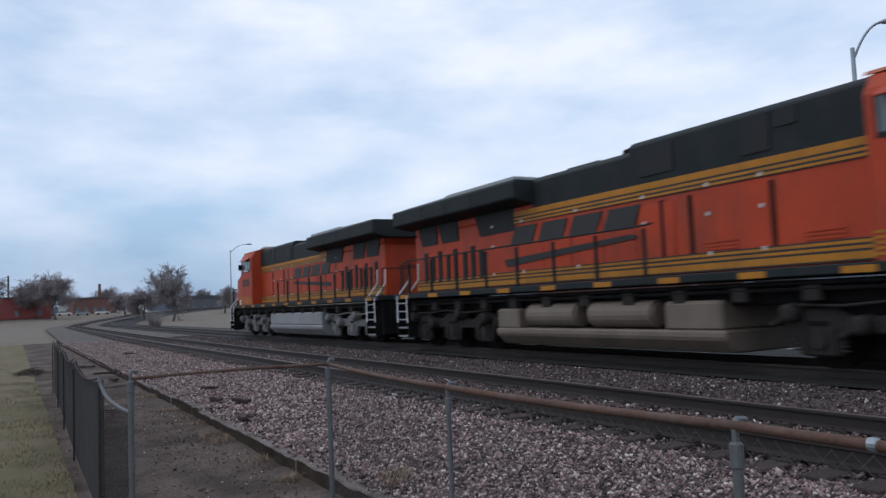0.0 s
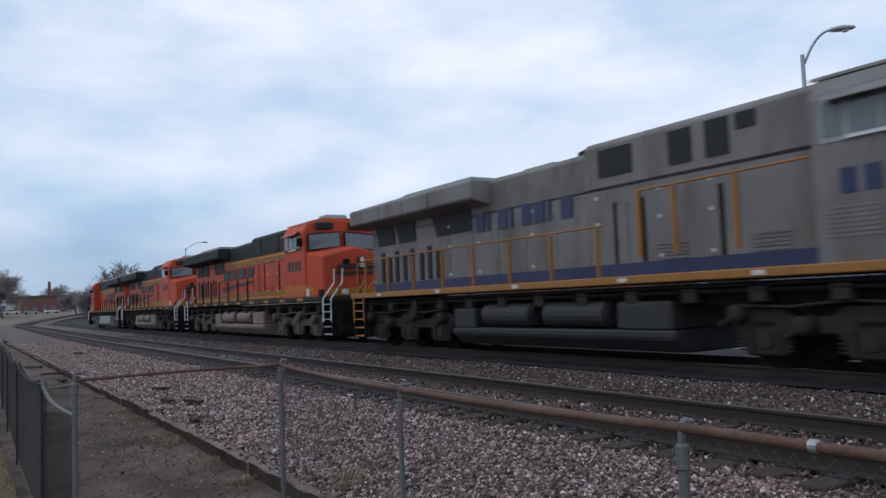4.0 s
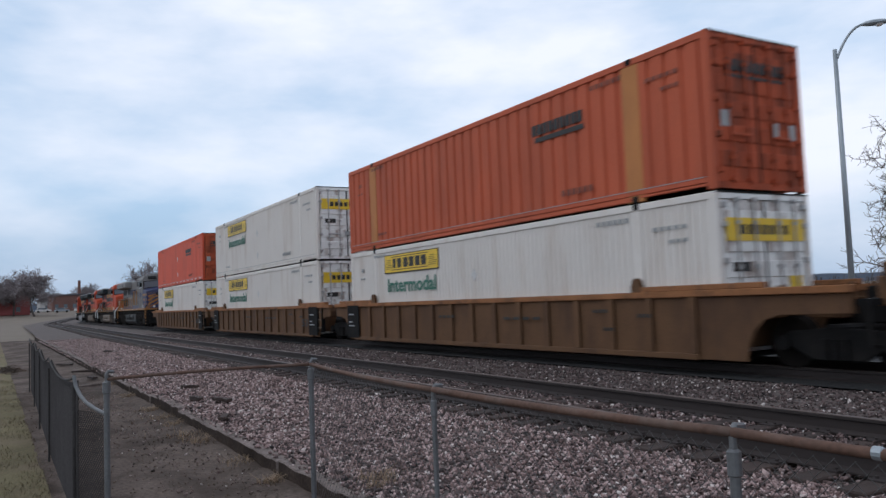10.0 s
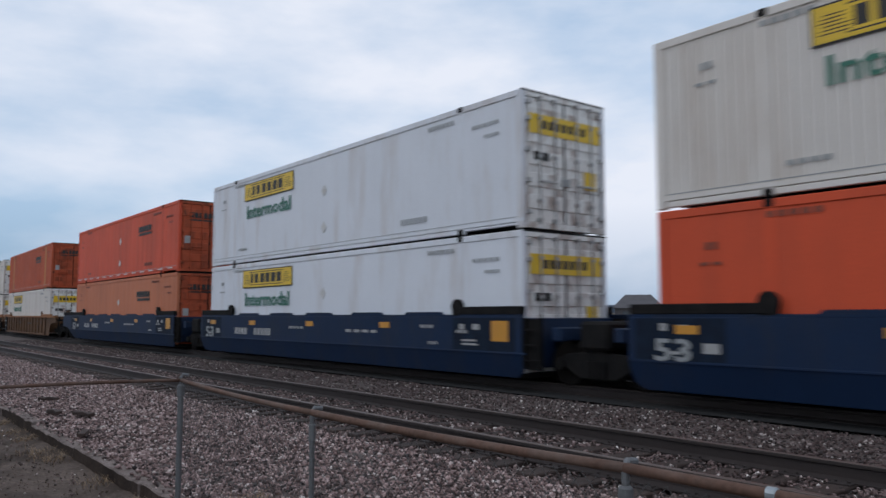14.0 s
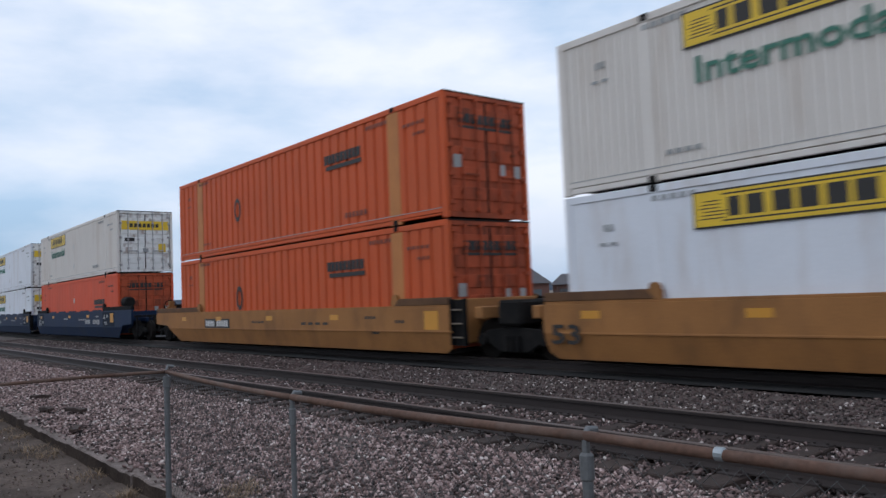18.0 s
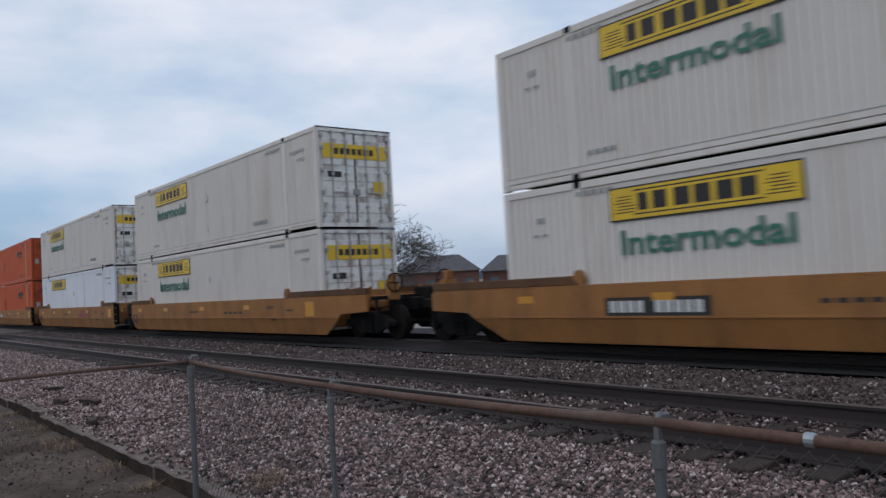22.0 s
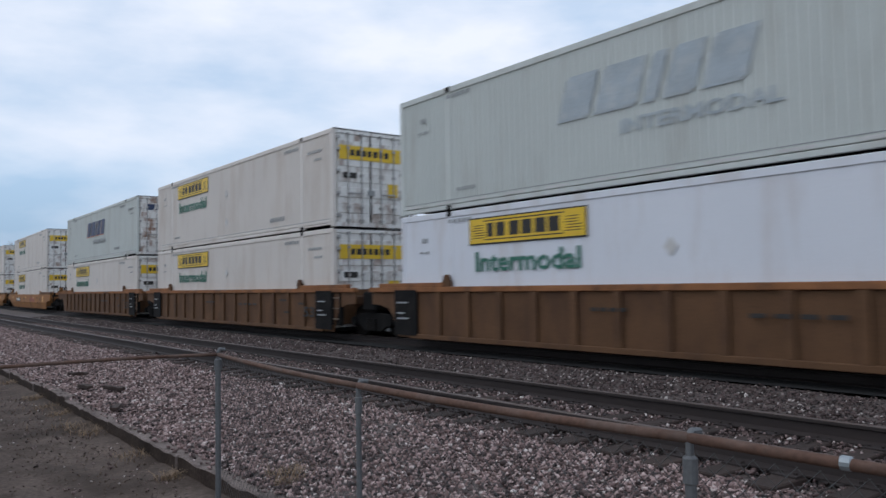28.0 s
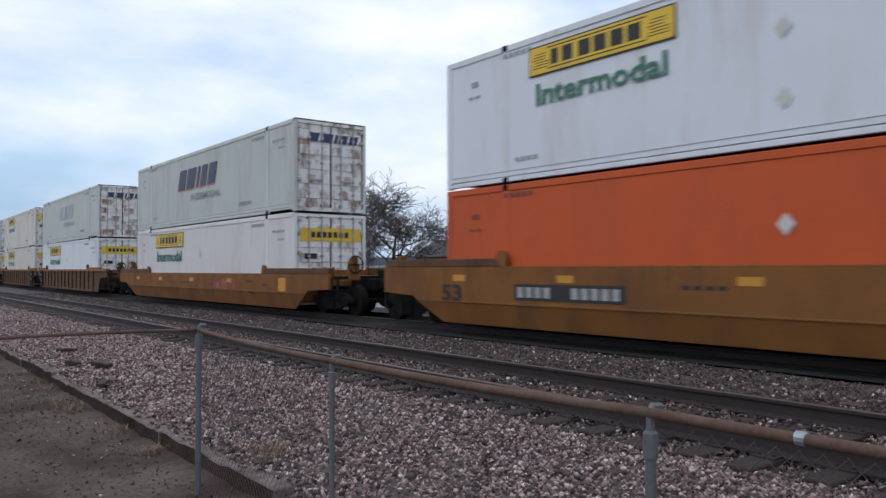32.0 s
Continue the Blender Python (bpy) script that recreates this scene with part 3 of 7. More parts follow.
# ---- the setting ----
def sheet(name, xs, ys, height, material, label, category):
    """A ground surface over a grid of x and y."""
    verts = [(x, y, height(x, y)) for y in ys for x in xs]
    n = len(xs)
    faces = [(j * n + i, j * n + i + 1, (j + 1) * n + i + 1, (j + 1) * n + i) for j in range(len(ys) - 1) for i in range(n - 1)]
    me = bpy.data.meshes.new(name)
    me.from_pydata(verts, [], faces)
    me.materials.append(material)
    me.polygons.foreach_set("use_smooth", [True] * len(me.polygons))
    return tagged(new(name, me), label, category, kind="structure")


def spread(a, b, n):
    return [a + (b - a) * i / n for i in range(n + 1)]


far_x = [-4000, -1500, -700, -450] + spread(-340, -160, 18) + spread(-150, 60, 42) + [150, 400, 900, 2500]
far_y = [-3000, -800, -200, -60, -20, -8] + spread(-4, 20, 16) + [30, 60, 100, 160, 260, 500, 1200, 4000]
sheet("ground", far_x, far_y, lambda x, y: -0.42 + rise(x, y) + 0.02 * noise.noise((x * 0.3, y * 0.3, 0)), M["ground"], "dry winter grass and bare dirt ground", "ground")
sheet("grass", spread(-60, 6, 66), spread(-6, 0.42, 13), lambda x, y: -0.30 + 0.03 * noise.noise((x * 0.8, y * 0.8, 3)), M["grass"], "short faded lawn with brown bare patches", "lawn")
sheet("path", spread(-60, 6, 330), spread(0.40, 2.36, 24), lambda x, y: -0.305 + 0.03 * noise.noise((x * 1.1, y * 1.3, 7)) + 0.025 * noise.noise((x * 3, y * 3, 1)) + 0.04 * max(0.0, (y - 1.9) / 0.46) ** 2, M["path"], "packed dirt path littered with leaves and gravel", "path")


def ballast_height(x, y):
    return -0.215 - 0.024 * min(1.0, max(0.0, (y + 7.1) / 0.4)) * (y < -3.9) + 0.03 * noise.noise((x * 0.7, y * 0.7, 2)) + 0.02 * noise.noise((x * 2.3, y * 2.3, 5))


def along_line(name, o0, o1, s0, s1, height, material, label, category, ds=2.0, no=6):
    """A strip that follows the tracks, between two offsets from the far one."""
    ss = spread(s0, s1, int((s1 - s0) / ds))
    verts, faces = [], []
    for s in ss:
        for o in spread(o0, o1, no):
            x, y, _ = on_line(s, o)
            verts.append((x, y, height(x, o) + rise(x, y)))
    k = no + 1
    for i in range(len(ss) - 1):
        for j in range(no):
            faces.append((i * k + j, (i + 1) * k + j, (i + 1) * k + j + 1, i * k + j + 1))
    me = bpy.data.meshes.new(name)
    me.from_pydata(verts, [], faces)
    me.materials.append(material)
    me.polygons.foreach_set("use_smooth", [True] * len(me.polygons))
    return tagged(new(name, me), label, category, kind="structure")


along_line("ballast_bed", 2.46 - YC, -1.52, -300, 60, lambda x, o: ballast_height(x, o), M["ballast"], "grey and pinkish crushed stone ballast between the tracks", "ballast", 1.0, 14)
along_line("ballast_bed", -1.52, 5.4, -300, 60, lambda x, o: -0.183 - (0.1 if abs(o) > 2.3 else 0), M["ballast_dark"], "dark ballast under the far track, blackened with painted train shade", "ballast", 2.0, 8)


# kerb of long concrete pieces along the path
kerb = tagged(new("kerb"), "weathered concrete kerb edging the ballast", "kerb", kind="structure")


def kerb_piece(length, seed):
    """A worn kerb stone with chipped, uneven edges."""
    bm = box(B(), 0, length - 0.015, -0.075, 0.075, -0.36, 0.0)
    bmesh.ops.subdivide_edges(bm, edges=[e for e in bm.edges if abs(e.verts[0].co.x - e.verts[1].co.x) > 0.5], cuts=14)
    for v in bm.verts:
        q = v.co * 4.1 + Vector((seed * 7.3, 0, 0))
        v.co += Vector(noise.noise_vector(q)) * 0.011
        if v.co.z > -0.1:
            v.co.z -= 0.03 * max(0.0, noise.noise(q * 1.7))
    soft(bm, 0.012)
    # the near face takes darker concrete: its shade and soil painted in
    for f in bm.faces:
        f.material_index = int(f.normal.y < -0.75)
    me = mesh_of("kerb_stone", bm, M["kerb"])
    me.materials.append(M["kerb_shaded_face"])
    return me


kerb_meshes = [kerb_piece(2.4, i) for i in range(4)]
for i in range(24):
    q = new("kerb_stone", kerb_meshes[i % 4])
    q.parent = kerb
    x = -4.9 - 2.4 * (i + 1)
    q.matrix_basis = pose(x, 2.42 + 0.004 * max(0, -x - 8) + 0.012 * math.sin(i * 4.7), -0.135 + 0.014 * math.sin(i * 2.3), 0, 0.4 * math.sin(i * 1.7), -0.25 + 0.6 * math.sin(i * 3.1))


# rails and ties
RAIL = [(-0.075, -0.185), (0.075, -0.185), (0.075, -0.172), (0.012, -0.145), (0.009, -0.05), (0.036, -0.038), (0.036, -0.006), (0.028, 0.0), (-0.028, 0.0), (-0.036, -0.006), (-0.036, -0.038), (-0.009, -0.05), (-0.012, -0.145), (-0.075, -0.172)]


def rail_mesh(off):
    ss = spread(-300, -140, 64) + spread(-136, 80, 36)
    verts, faces, n = [], [], len(RAIL)
    for s in ss:
        x, y, a = on_line(s, off)
        for o, z in RAIL:
            verts.append((x - o * math.sin(a), y + o * math.cos(a), z + rise(x, y)))
    for i in range(len(ss) - 1):
        for j in range(n):
            faces.append((i * n + j, i * n + (j + 1) % n, (i + 1) * n + (j + 1) % n, (i + 1) * n + j))
    me = bpy.data.meshes.new("rail")
    me.from_pydata(verts, [], faces)
    me.materials.append(M["rail"])
    me.materials.append(M["rail_top"])
    for i, p in enumerate(me.polygons):
        if i % n in (6, 7, 8):
            p.material_index = 1
    return me


def tie_piece():
    bm = box(B(), -0.115, 0.115, -1.3, 1.3, -0.40, -0.185)
    bmesh.ops.subdivide_edges(bm, edges=[e for e in bm.edges if abs(e.verts[0].co.y - e.verts[1].co.y) > 0.5], cuts=5)
    for v in bm.verts:
        v.co += Vector(noise.noise_vector(v.co * 4.3)) * 0.014
    return mesh_of("tie", soft(bm, 0.012), M["tie"])


TIE = tie_piece()
plate_bm = box(B(), -0.1, 0.1, -0.17, 0.17, -0.187, -0.17)
for sx in (-0.06, 0.06):
    for sy in (-0.1, 0.1):
        tube(plate_bm, (sx, sy, -0.17), (sx, sy, -0.15), 0.016, 6)
PLATE = mesh_of("tie_plate", plate_bm, M["rail"])


def railway(off, label, s0, s1, step):
    track = tagged(new("railway_track"), label, "railway track", "tracks", "structure")
    for d in (-0.753, 0.753):
        r = new("rail", rail_mesh(off + d))
        r.parent = track
    s, k, verts, faces = s0, 0, [], []
    base = [v.co.copy() for v in TIE.vertices]
    polys = [tuple(p.vertices) for p in TIE.polygons]
    while s < s1:
        x, y, a = on_line(s, off)
        m = pose(x + 0.03 * math.sin(k * 7.7), y + 0.04 * math.sin(k * 3.3), rise(x, y) + 0.008 * math.sin(k * 5.1), 0, 0, math.degrees(a) + 0.9 * math.sin(k * 2.9))
        if off < -1 and -62 < s < 4:
            t = new("tie", TIE)
            t.parent, t.matrix_basis = track, m
            if s > -20:
                for d in (-0.753, 0.753):
                    p = new("tie_plate", PLATE)
                    p.parent, p.matrix_basis = t, pose(0, d, 0)
        else:
            i0 = len(verts)
            verts += [m @ c for c in base]
            faces += [tuple(i0 + i for i in p) for p in polys]
        s += step
        k += 1
    me = bpy.data.meshes.new("far_ties")
    me.from_pydata(verts, [], faces)
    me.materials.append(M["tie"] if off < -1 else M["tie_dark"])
    o = tagged(new("far_ties", me), kind="stuff")
    o.parent = track
    return track


railway(YN, "near railway track of rusty rails on worn timber ties", -180, 20, 0.54)
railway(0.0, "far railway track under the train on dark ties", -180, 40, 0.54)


def scatter(name, n, place, size, material, label, category, seed, flat=0.7):
    """Many small broken stones in one mesh, each an irregular lump."""
    rng = np.random.default_rng(seed)
    shape = np.array([(-1.1, -.5, -.2), (.9, -.8, 0), (1, .9, -.2), (-.8, 1, .1), (0.1, 0, 1.0), (-.1, .1, -.9)])
    quads = np.array([(0, 1, 4), (1, 2, 4), (2, 3, 4), (3, 0, 4), (1, 0, 5), (2, 1, 5), (3, 2, 5), (0, 3, 5)])
    pos = place(rng, n)
    n = len(pos)
    v = shape[None] * rng.uniform(0.6, 1.25, (n, 6, 3))
    v *= (size(rng, n)[:, None] * rng.uniform(0.65, 1.3, (n, 3)) * np.array([1, 1, flat]))[:, None, :]
    q = rng.normal(size=(n, 4)) * np.array([1, .35, .35, 1])
    q /= np.linalg.norm(q, axis=1)[:, None]
    w, x, y, z = q.T
    R = np.stack([1 - 2 * (y * y + z * z), 2 * (x * y - z * w), 2 * (x * z + y * w), 2 * (x * y + z * w), 1 - 2 * (x * x + z * z), 2 * (y * z - x * w), 2 * (x * z - y * w), 2 * (y * z + x * w), 1 - 2 * (x * x + y * y)], 1).reshape(n, 3, 3)
    v = np.einsum("nij,nkj->nki", R, v) + pos[:, None, :]
    me = bpy.data.meshes.new(name)
    me.vertices.add(n * 6)
    me.vertices.foreach_set("co", v.astype(np.float32).ravel())
    f = (quads[None] + 6 * np.arange(n)[:, None, None]).reshape(-1)
    me.loops.add(len(f))
    me.loops.foreach_set("vertex_index", f.astype(np.int32))
    me.polygons.add(len(f) // 3)
    me.polygons.foreach_set("loop_start", np.arange(0, len(f), 3, dtype=np.int32))
    me.update(calc_edges=True)
    me.materials.append(material)
    return tagged(new(name, me), label, category, kind="stuff")


def lump(rng, n):
    return rng.uniform(0.013, 0.028, n) * rng.uniform(0.8, 1.2, n)


def shoulder(rng, n):
    """Stones between the kerb and the near track, thinning out with distance."""
    x = 4 - 58 * rng.random(n) ** 1.9
    y = rng.uniform(2.42, 5.6, n)
    z = np.array([ballast_height(a, b - YC) for a, b in zip(x, y)]) + rng.uniform(-0.012, 0.02, n)
    return np.stack([x, y, z], 1)


def between(rng, n):
    x = 5 - 60 * rng.random(n) ** 1.6
    y = rng.uniform(7.75, 10.77, n)
    z = np.array([ballast_height(a, b - YC) for a, b in zip(x, y)]) + rng.uniform(-0.012, 0.02, n)
    return np.stack([x, y, z], 1)


def cribs(rng, n):
    """Stones between the ties of the near track."""
    k = rng.integers(0, 90, n)
    s0 = -180 + 0.54 * math.ceil((5 + 180) / 0.54)
    x = s0 - 0.54 * k + rng.uniform(0.1, 0.44, n)
    y = rng.uniform(5.42, 8.12, n)
    inner = abs(y - YN - YC) < 0.7
    x = np.where(inner, x + rng.uniform(-0.12, 0.12, n), x)
    z = np.where(inner, -0.195, -0.222) + rng.uniform(-0.012, 0.02, n)
    return np.stack([x, y, z], 1)


scatter("ballast_stones", 190000, shoulder, lump, M["stone"], "loose crushed stones in grey, pink and white", "gravel", 3)
scatter("ballast_stones", 62000, between, lump, M["stone_darkest"], "loose crushed stones between the two tracks", "gravel", 4)
scatter("ballast_stones", 42000, cribs, lump, M["stone_darker"], "crushed stones packed between the ties", "gravel", 5)


# ---- the fence ----
TOP, FOOT = 0.885, -0.30


def fence_post(name, x, y, label, r=0.03, cap=True, top=TOP, lean=0.0, metal="galv"):
    th = tagged(new(name), label, "fence post", "fence posts")
    th.matrix_basis = pose(x, y, FOOT, 0, lean, 0)
    h = top - FOOT
    part("pole", tube(B(), (0, 0, -0.05), (0, 0, h - 0.07), r, 12), M[metal], th, smooth=False)
    if cap:
        bm = tube(B(), (0, 0, h - 0.12), (0, 0, h - 0.03), r * 1.32, 12)
        part("cap", soft(bm, 0.008), M["galv"], th)
        bm = B()
        bent(bm, [(0, 0.0, h - 0.04), (0, 0.0, h + 0.02), (0, 0.012, h + 0.04), (0, 0.05, h + 0.035)], 0.013, 8)
        part("loop", bm, M["galv"], th, "bent steel loop that holds the rail")
    return th


def fabric(parent, a, b, z0, z1, pitch=0.078, r=0.0012, sag=0.0):
    """Woven diamond wire between two posts."""
    bm = B()
    a, b = Vector(a), Vector(b)
    d = (b - a)
    length = d.length
    d.normalize()
    h = z1 - z0
    k = -h
    while k < length:
        for flip in (0, 1):
            u0, u1 = max(0, k), min(length, k + h)
            if u1 - u0 < 0.02:
                continue
            v0, v1 = u0 - k, u1 - k
            if flip:
                v0, v1 = h - v0, h - v1
            p, q = a + d * u0, a + d * u1
            tube(bm, (p.x, p.y, z0 + v0), (q.x, q.y, z0 + v1), r, 3)
        k += pitch
    if sag:
        # the slack cloth hangs lower between its posts
        for v in bm.verts:
            f = (Vector((v.co.x, v.co.y, 0)) - Vector((a.x, a.y, 0))).length / length
            v.co.z -= sag * 4 * f * (1 - f) * (v.co.z - z0) / h
    return tagged(part("wire_fabric", bm, M["wire"] if r < 0.0015 else M["wire_dark"], parent), kind="stuff")


def fence_bay(a, b, ta, tb, sag, label, rail=True, material="rust_tube", r=0.019, mesh=True, thick=0.0012):
    th = tagged(new("fence_bay"), label, "chain-link fence", "fence bays")
    if rail:
        pts = []
        for i in range(13):
            f = i / 12
            pts.append((a[0] + (b[0] - a[0]) * f, a[1] + (b[1] - a[1]) * f, ta + (tb - ta) * f - sag * 4 * f * (1 - f)))
        part("top_rail", bent(B(), pts, r, 10), M[material], th, smooth=True)
    if mesh:
        fabric(th, (a[0], a[1] + 0.03, 0), (b[0], b[1] + 0.03, 0), FOOT + 0.03, min(ta, tb) - (0.04 if thick < 0.002 else 0.01), 0.062 if thick < 0.002 else 0.045, thick, sag if thick > 0.002 else 0.0)
    return th


PA, PB, PC, PD = (-5.71, 2.11), (-3.40, 1.91), (-1.60, 1.985), (0.5, 2.13)
LOWER = TOP - 0.015
CORNER, GATE = (-6.02, 0.67), (-6.44, 0.49)
fence_post("fence_post", *PA, "galvanised round fence post at the fence corner", 0.021, top=TOP)
fence_post("fence_post", *PB, "thin galvanised fence post with a bent loop cap", 0.0135, top=LOWER, metal="galv")
fence_post("fence_post", *PC, "galvanised fence post with a collar and loop cap", 0.0175, top=LOWER)
fence_post("fence_post", *PD, "galvanised fence post with a collar and loop cap", 0.0175, top=LOWER)
fence_post("fence_post", *CORNER, "galvanised fence corner post by the path", 0.021, top=TOP)
fence_post("fence_post", *GATE, "thin dark gate post", 0.014, cap=False, top=TOP, metal="wire_dark")
fence_bay(PA, PB, TOP, LOWER + 0.02, 0.012, "rusty fence rail with diamond wire below", r=0.0145)
fence_bay(PB, PC, LOWER + 0.02, LOWER + 0.022, 0.01, "rusty fence rail with diamond wire below", r=0.0165, thick=0.0014)
fence_bay(PC, PD, LOWER + 0.022, LOWER + 0.022, 0.008, "rusty fence rail with a bright coupling", r=0.0165, thick=0.0014)
fence_bay(CORNER, PA, TOP - 0.015, TOP, -0.01, "bare rusty fence rail across the path", mesh=False, r=0.0125)
sleeve = fence_post("rail_coupling", 0, 0, "bright galvanised sleeve on the fence rail", cap=False)
for c in list(sleeve.children):
    bpy.data.objects.remove(c)
sleeve.matrix_basis = pose(-1.15, 2.018, LOWER + 0.018, 0, 0, 4)
tagged(sleeve, category="pipe sleeve", group="fence fittings")
part("sleeve", soft(tube(B(), (-0.016, 0, 0), (0.016, 0, 0), 0.0195, 12), 0.004), M["lamp_steel"], sleeve)

xs2 = [-6.44, -9.8, -12.9, -16.0, -19.2]
ys2 = [0.49, 0.51, 0.56, 0.62, 0.66]
for i in range(1, 5):
    fence_post("fence_post", xs2[i], ys2[i], "thin dark post of the fence beside the lawn", 0.012, cap=False, top=TOP - 0.06, metal="wire_dark")
for i in range(4):
    fence_bay((xs2[i], ys2[i]), (xs2[i + 1], ys2[i + 1]), TOP - 0.02, TOP - 0.03, 0.09, "grey chain-link fence bay beside the lawn", material="wire_dark", r=0.009, thick=0.005)
gate = tagged(new("gate_rail"), "bent grey pipe hanging from the gate post", "gate rail")
gate.matrix_basis = pose(GATE[0], GATE[1], 0)
part("pipe", bent(B(), [(0, 0, TOP), (0.03, 0.012, TOP - 0.08), (0.09, 0.035, TOP - 0.145), (0.18, 0.07, TOP - 0.195), (0.3, 0.12, TOP - 0.235), (0.42, 0.17, TOP - 0.262)], 0.014, 8), M["galv"], gate)
gate_mesh = tagged(new("fence_bay"), "dark chain-link panel below the bent gate pipe", "chain-link fence", "fence bays")
fabric(gate_mesh, (GATE[0], GATE[1] + 0.02, 0), (CORNER[0], CORNER[1], 0), FOOT + 0.03, TOP - 0.26, 0.032, 0.0032)


# ---- containers ----
CL, CW, CH = 16.154, 2.59, 2.896
SCHEMES = {}


def wavy(length, height, depth, pitch, y):
    """A corrugated side panel in x, z, facing -y."""
    bm = B()
    n = int(length / pitch)
    p = length / n
    low, high = [], []
    for i in range(n):
        for f, o in ((0.0, 0), (0.62, 0), (0.7, depth), (0.92, depth)):
            x = (i + f) * p
            low.append(bm.verts.new((x, y + o, 0)))
            high.append(bm.verts.new((x, y + o, height)))
    low.append(bm.verts.new((length, y, 0)))
    high.append(bm.verts.new((length, y, height)))
    for i in range(len(low) - 1):
        bm.faces.new((low[i], low[i + 1], high[i + 1], high[i]))
    return bm


BOX_MESH = {}


def box_meshes(kind):
    """The meshes that all boxes of one kind of wall share: (corrugation depth, pitch)."""
    if kind in BOX_MESH:
        return BOX_MESH[kind]
    depth, pitch = {"smooth": (0.028, 0.17), "ribbed": (0.045, 0.42), "flat": (0.006, 0.6)}[kind]
    BOX_MESH[kind] = wavy(CL - 0.2, CH - 0.36, depth, pitch, 0)
    return BOX_MESH[kind]


def bars(parent, x, z, spec, material, y=-CW / 2 - 0.006, h=None, name="marking"):
    """Plain bars in place of writing: spec of (start, width, height, rise)."""
    bm = B()
    for a, w, hh, up in spec:
        box(bm, x + a, x + a + w, y - 0.002, y + 0.003, z + up, z + up + hh)
    return part(name, bm, material, parent)


def container(scheme, label):
    """A 53-foot box, standing on z = 0 with its near lower corner line along x; doors at the +x end."""
    paint, kind, door_paint = M[scheme["paint"]], scheme.get("kind", "smooth"), M[scheme.get("door", scheme["paint"])]
    th = tagged(new("shipping_container"), label, "shipping container", "containers on the train")
    h = CL / 2
    bm = box_meshes(kind)
    me = mesh_of("side_panel", bm.copy(), paint)
    s1 = new("side_panel", me)
    s1.parent, s1.matrix_basis = th, pose(-h + 0.1, -CW / 2 + 0.02, 0.22)
    s2 = new("side_panel", me)
    s2.parent, s2.matrix_basis = th, pose(h - 0.1, CW / 2 - 0.02, 0.22, 0, 0, 180)
    part("roof", box(B(), -h + 0.05, h - 0.05, -CW / 2 + 0.06, CW / 2 - 0.06, CH - 0.1, CH - 0.03), paint, th)
    part("floor", box(B(), -h + 0.05, h - 0.05, -CW / 2 + 0.08, CW / 2 - 0.08, 0.12, 0.2), M["black"], th)
    part("front_wall", soft(box(B(), -h + 0.02, -h + 0.08, -CW / 2 + 0.1, CW / 2 - 0.1, 0.1, CH - 0.1), 0.01), paint, th)
    rail = mesh_of("top_rail", soft(box(B(), -h, h, -0.05, 0.05, CH - 0.14, CH), 0.012), paint)
    low = B()
    box(low, -h + 0.2, 6.0, -0.045, 0.045, 0.02, 0.12)
    box(low, 6.2, h - 0.1, -0.045, 0.045, 0.07, 0.12)
    box(low, -h, h, -0.05, 0.05, 0.13, 0.22)
    low = mesh_of("bottom_rail", soft(low, 0.01), paint)
    post_bm = soft(box(B(), -0.09, 0.09, -0.06, 0.06, 0.0, CH), 0.015)
    post = mesh_of("corner_post", post_bm, paint)
    wide = 0.24 if "post" in scheme else 0.11
    mid_bm = soft(box(B(), -wide, wide, -0.035, 0.05, 0.0, CH - 0.01), 0.012)
    mid = mesh_of("lifting_post", mid_bm, M[scheme["post"]] if "post" in scheme else paint)
    cast = mesh_of("corner_casting", soft(box(B(), -0.09, 0.09, -0.08, 0.08, -0.02, 0.12), 0.02), M["black"])
    for sy in (-1, 1):
        for nm, mm in (("top_rail", rail), ("bottom_rail", low)):
            q = new(nm, mm)
            q.parent, q.matrix_basis = th, pose(0, sy * (CW / 2 - 0.05), 0)
        for sx in (-1, 1):
            q = new("corner_post", post)
            q.parent, q.matrix_basis = th, pose(sx * (h - 0.09), sy * (CW / 2 - 0.06), 0)
            q = new("lifting_post", mid)
            q.parent, q.matrix_basis = th, pose(sx * 6.095, sy * (CW / 2 - 0.045), 0, 0, 0, 0 if sy < 0 else 180)
            for z in (-0.0, CH - 0.11):
                q = new("corner_casting", cast)
                q.parent, q.matrix_basis = th, pose(sx * 6.095, sy * (CW / 2 - 0.07), z)
    # doors
    door_bm = B()
    box(door_bm, -0.03, 0.03, -0.56, 0.56, 0.14, CH - 0.14)
    panel_me = mesh_of("door_panel", soft(box(B(), 0.029, 0.055, -0.52, 0.52, 0, 0.3), 0.012), door_paint)
    door_me = mesh_of("door", soft(door_bm, 0.012), door_paint)
    rod_bm = tube(B(), (0.09, 0, 0.1), (0.09, 0, CH - 0.1), 0.02, 8)
    for z in (0.16, 0.55, 1.5, 2.3, CH - 0.18):
        box(rod_bm, 0.03, 0.12, -0.045, 0.045, z, z + 0.07)
    bar = M[scheme.get("bar", "door_bar")]
    rod_me = mesh_of("lock_rod", rod_bm, bar)
    handle_me = mesh_of("door_handle", soft(box(B(), 0.1, 0.13, -0.26, 0.26, 0.98, 1.03), 0.01), bar)
    hinge_me = mesh_of("hinge", soft(box(B(), 0.02, 0.1, -0.07, 0.05, 0, 0.1), 0.01), bar)
    frame_bm = B()
    box(frame_bm, -0.05, 0.05, -CW / 2 + 0.12, CW / 2 - 0.12, CH - 0.13, CH - 0.005)
    box(frame_bm, -0.05, 0.05, -CW / 2 + 0.12, CW / 2 - 0.12, 0.02, 0.14)
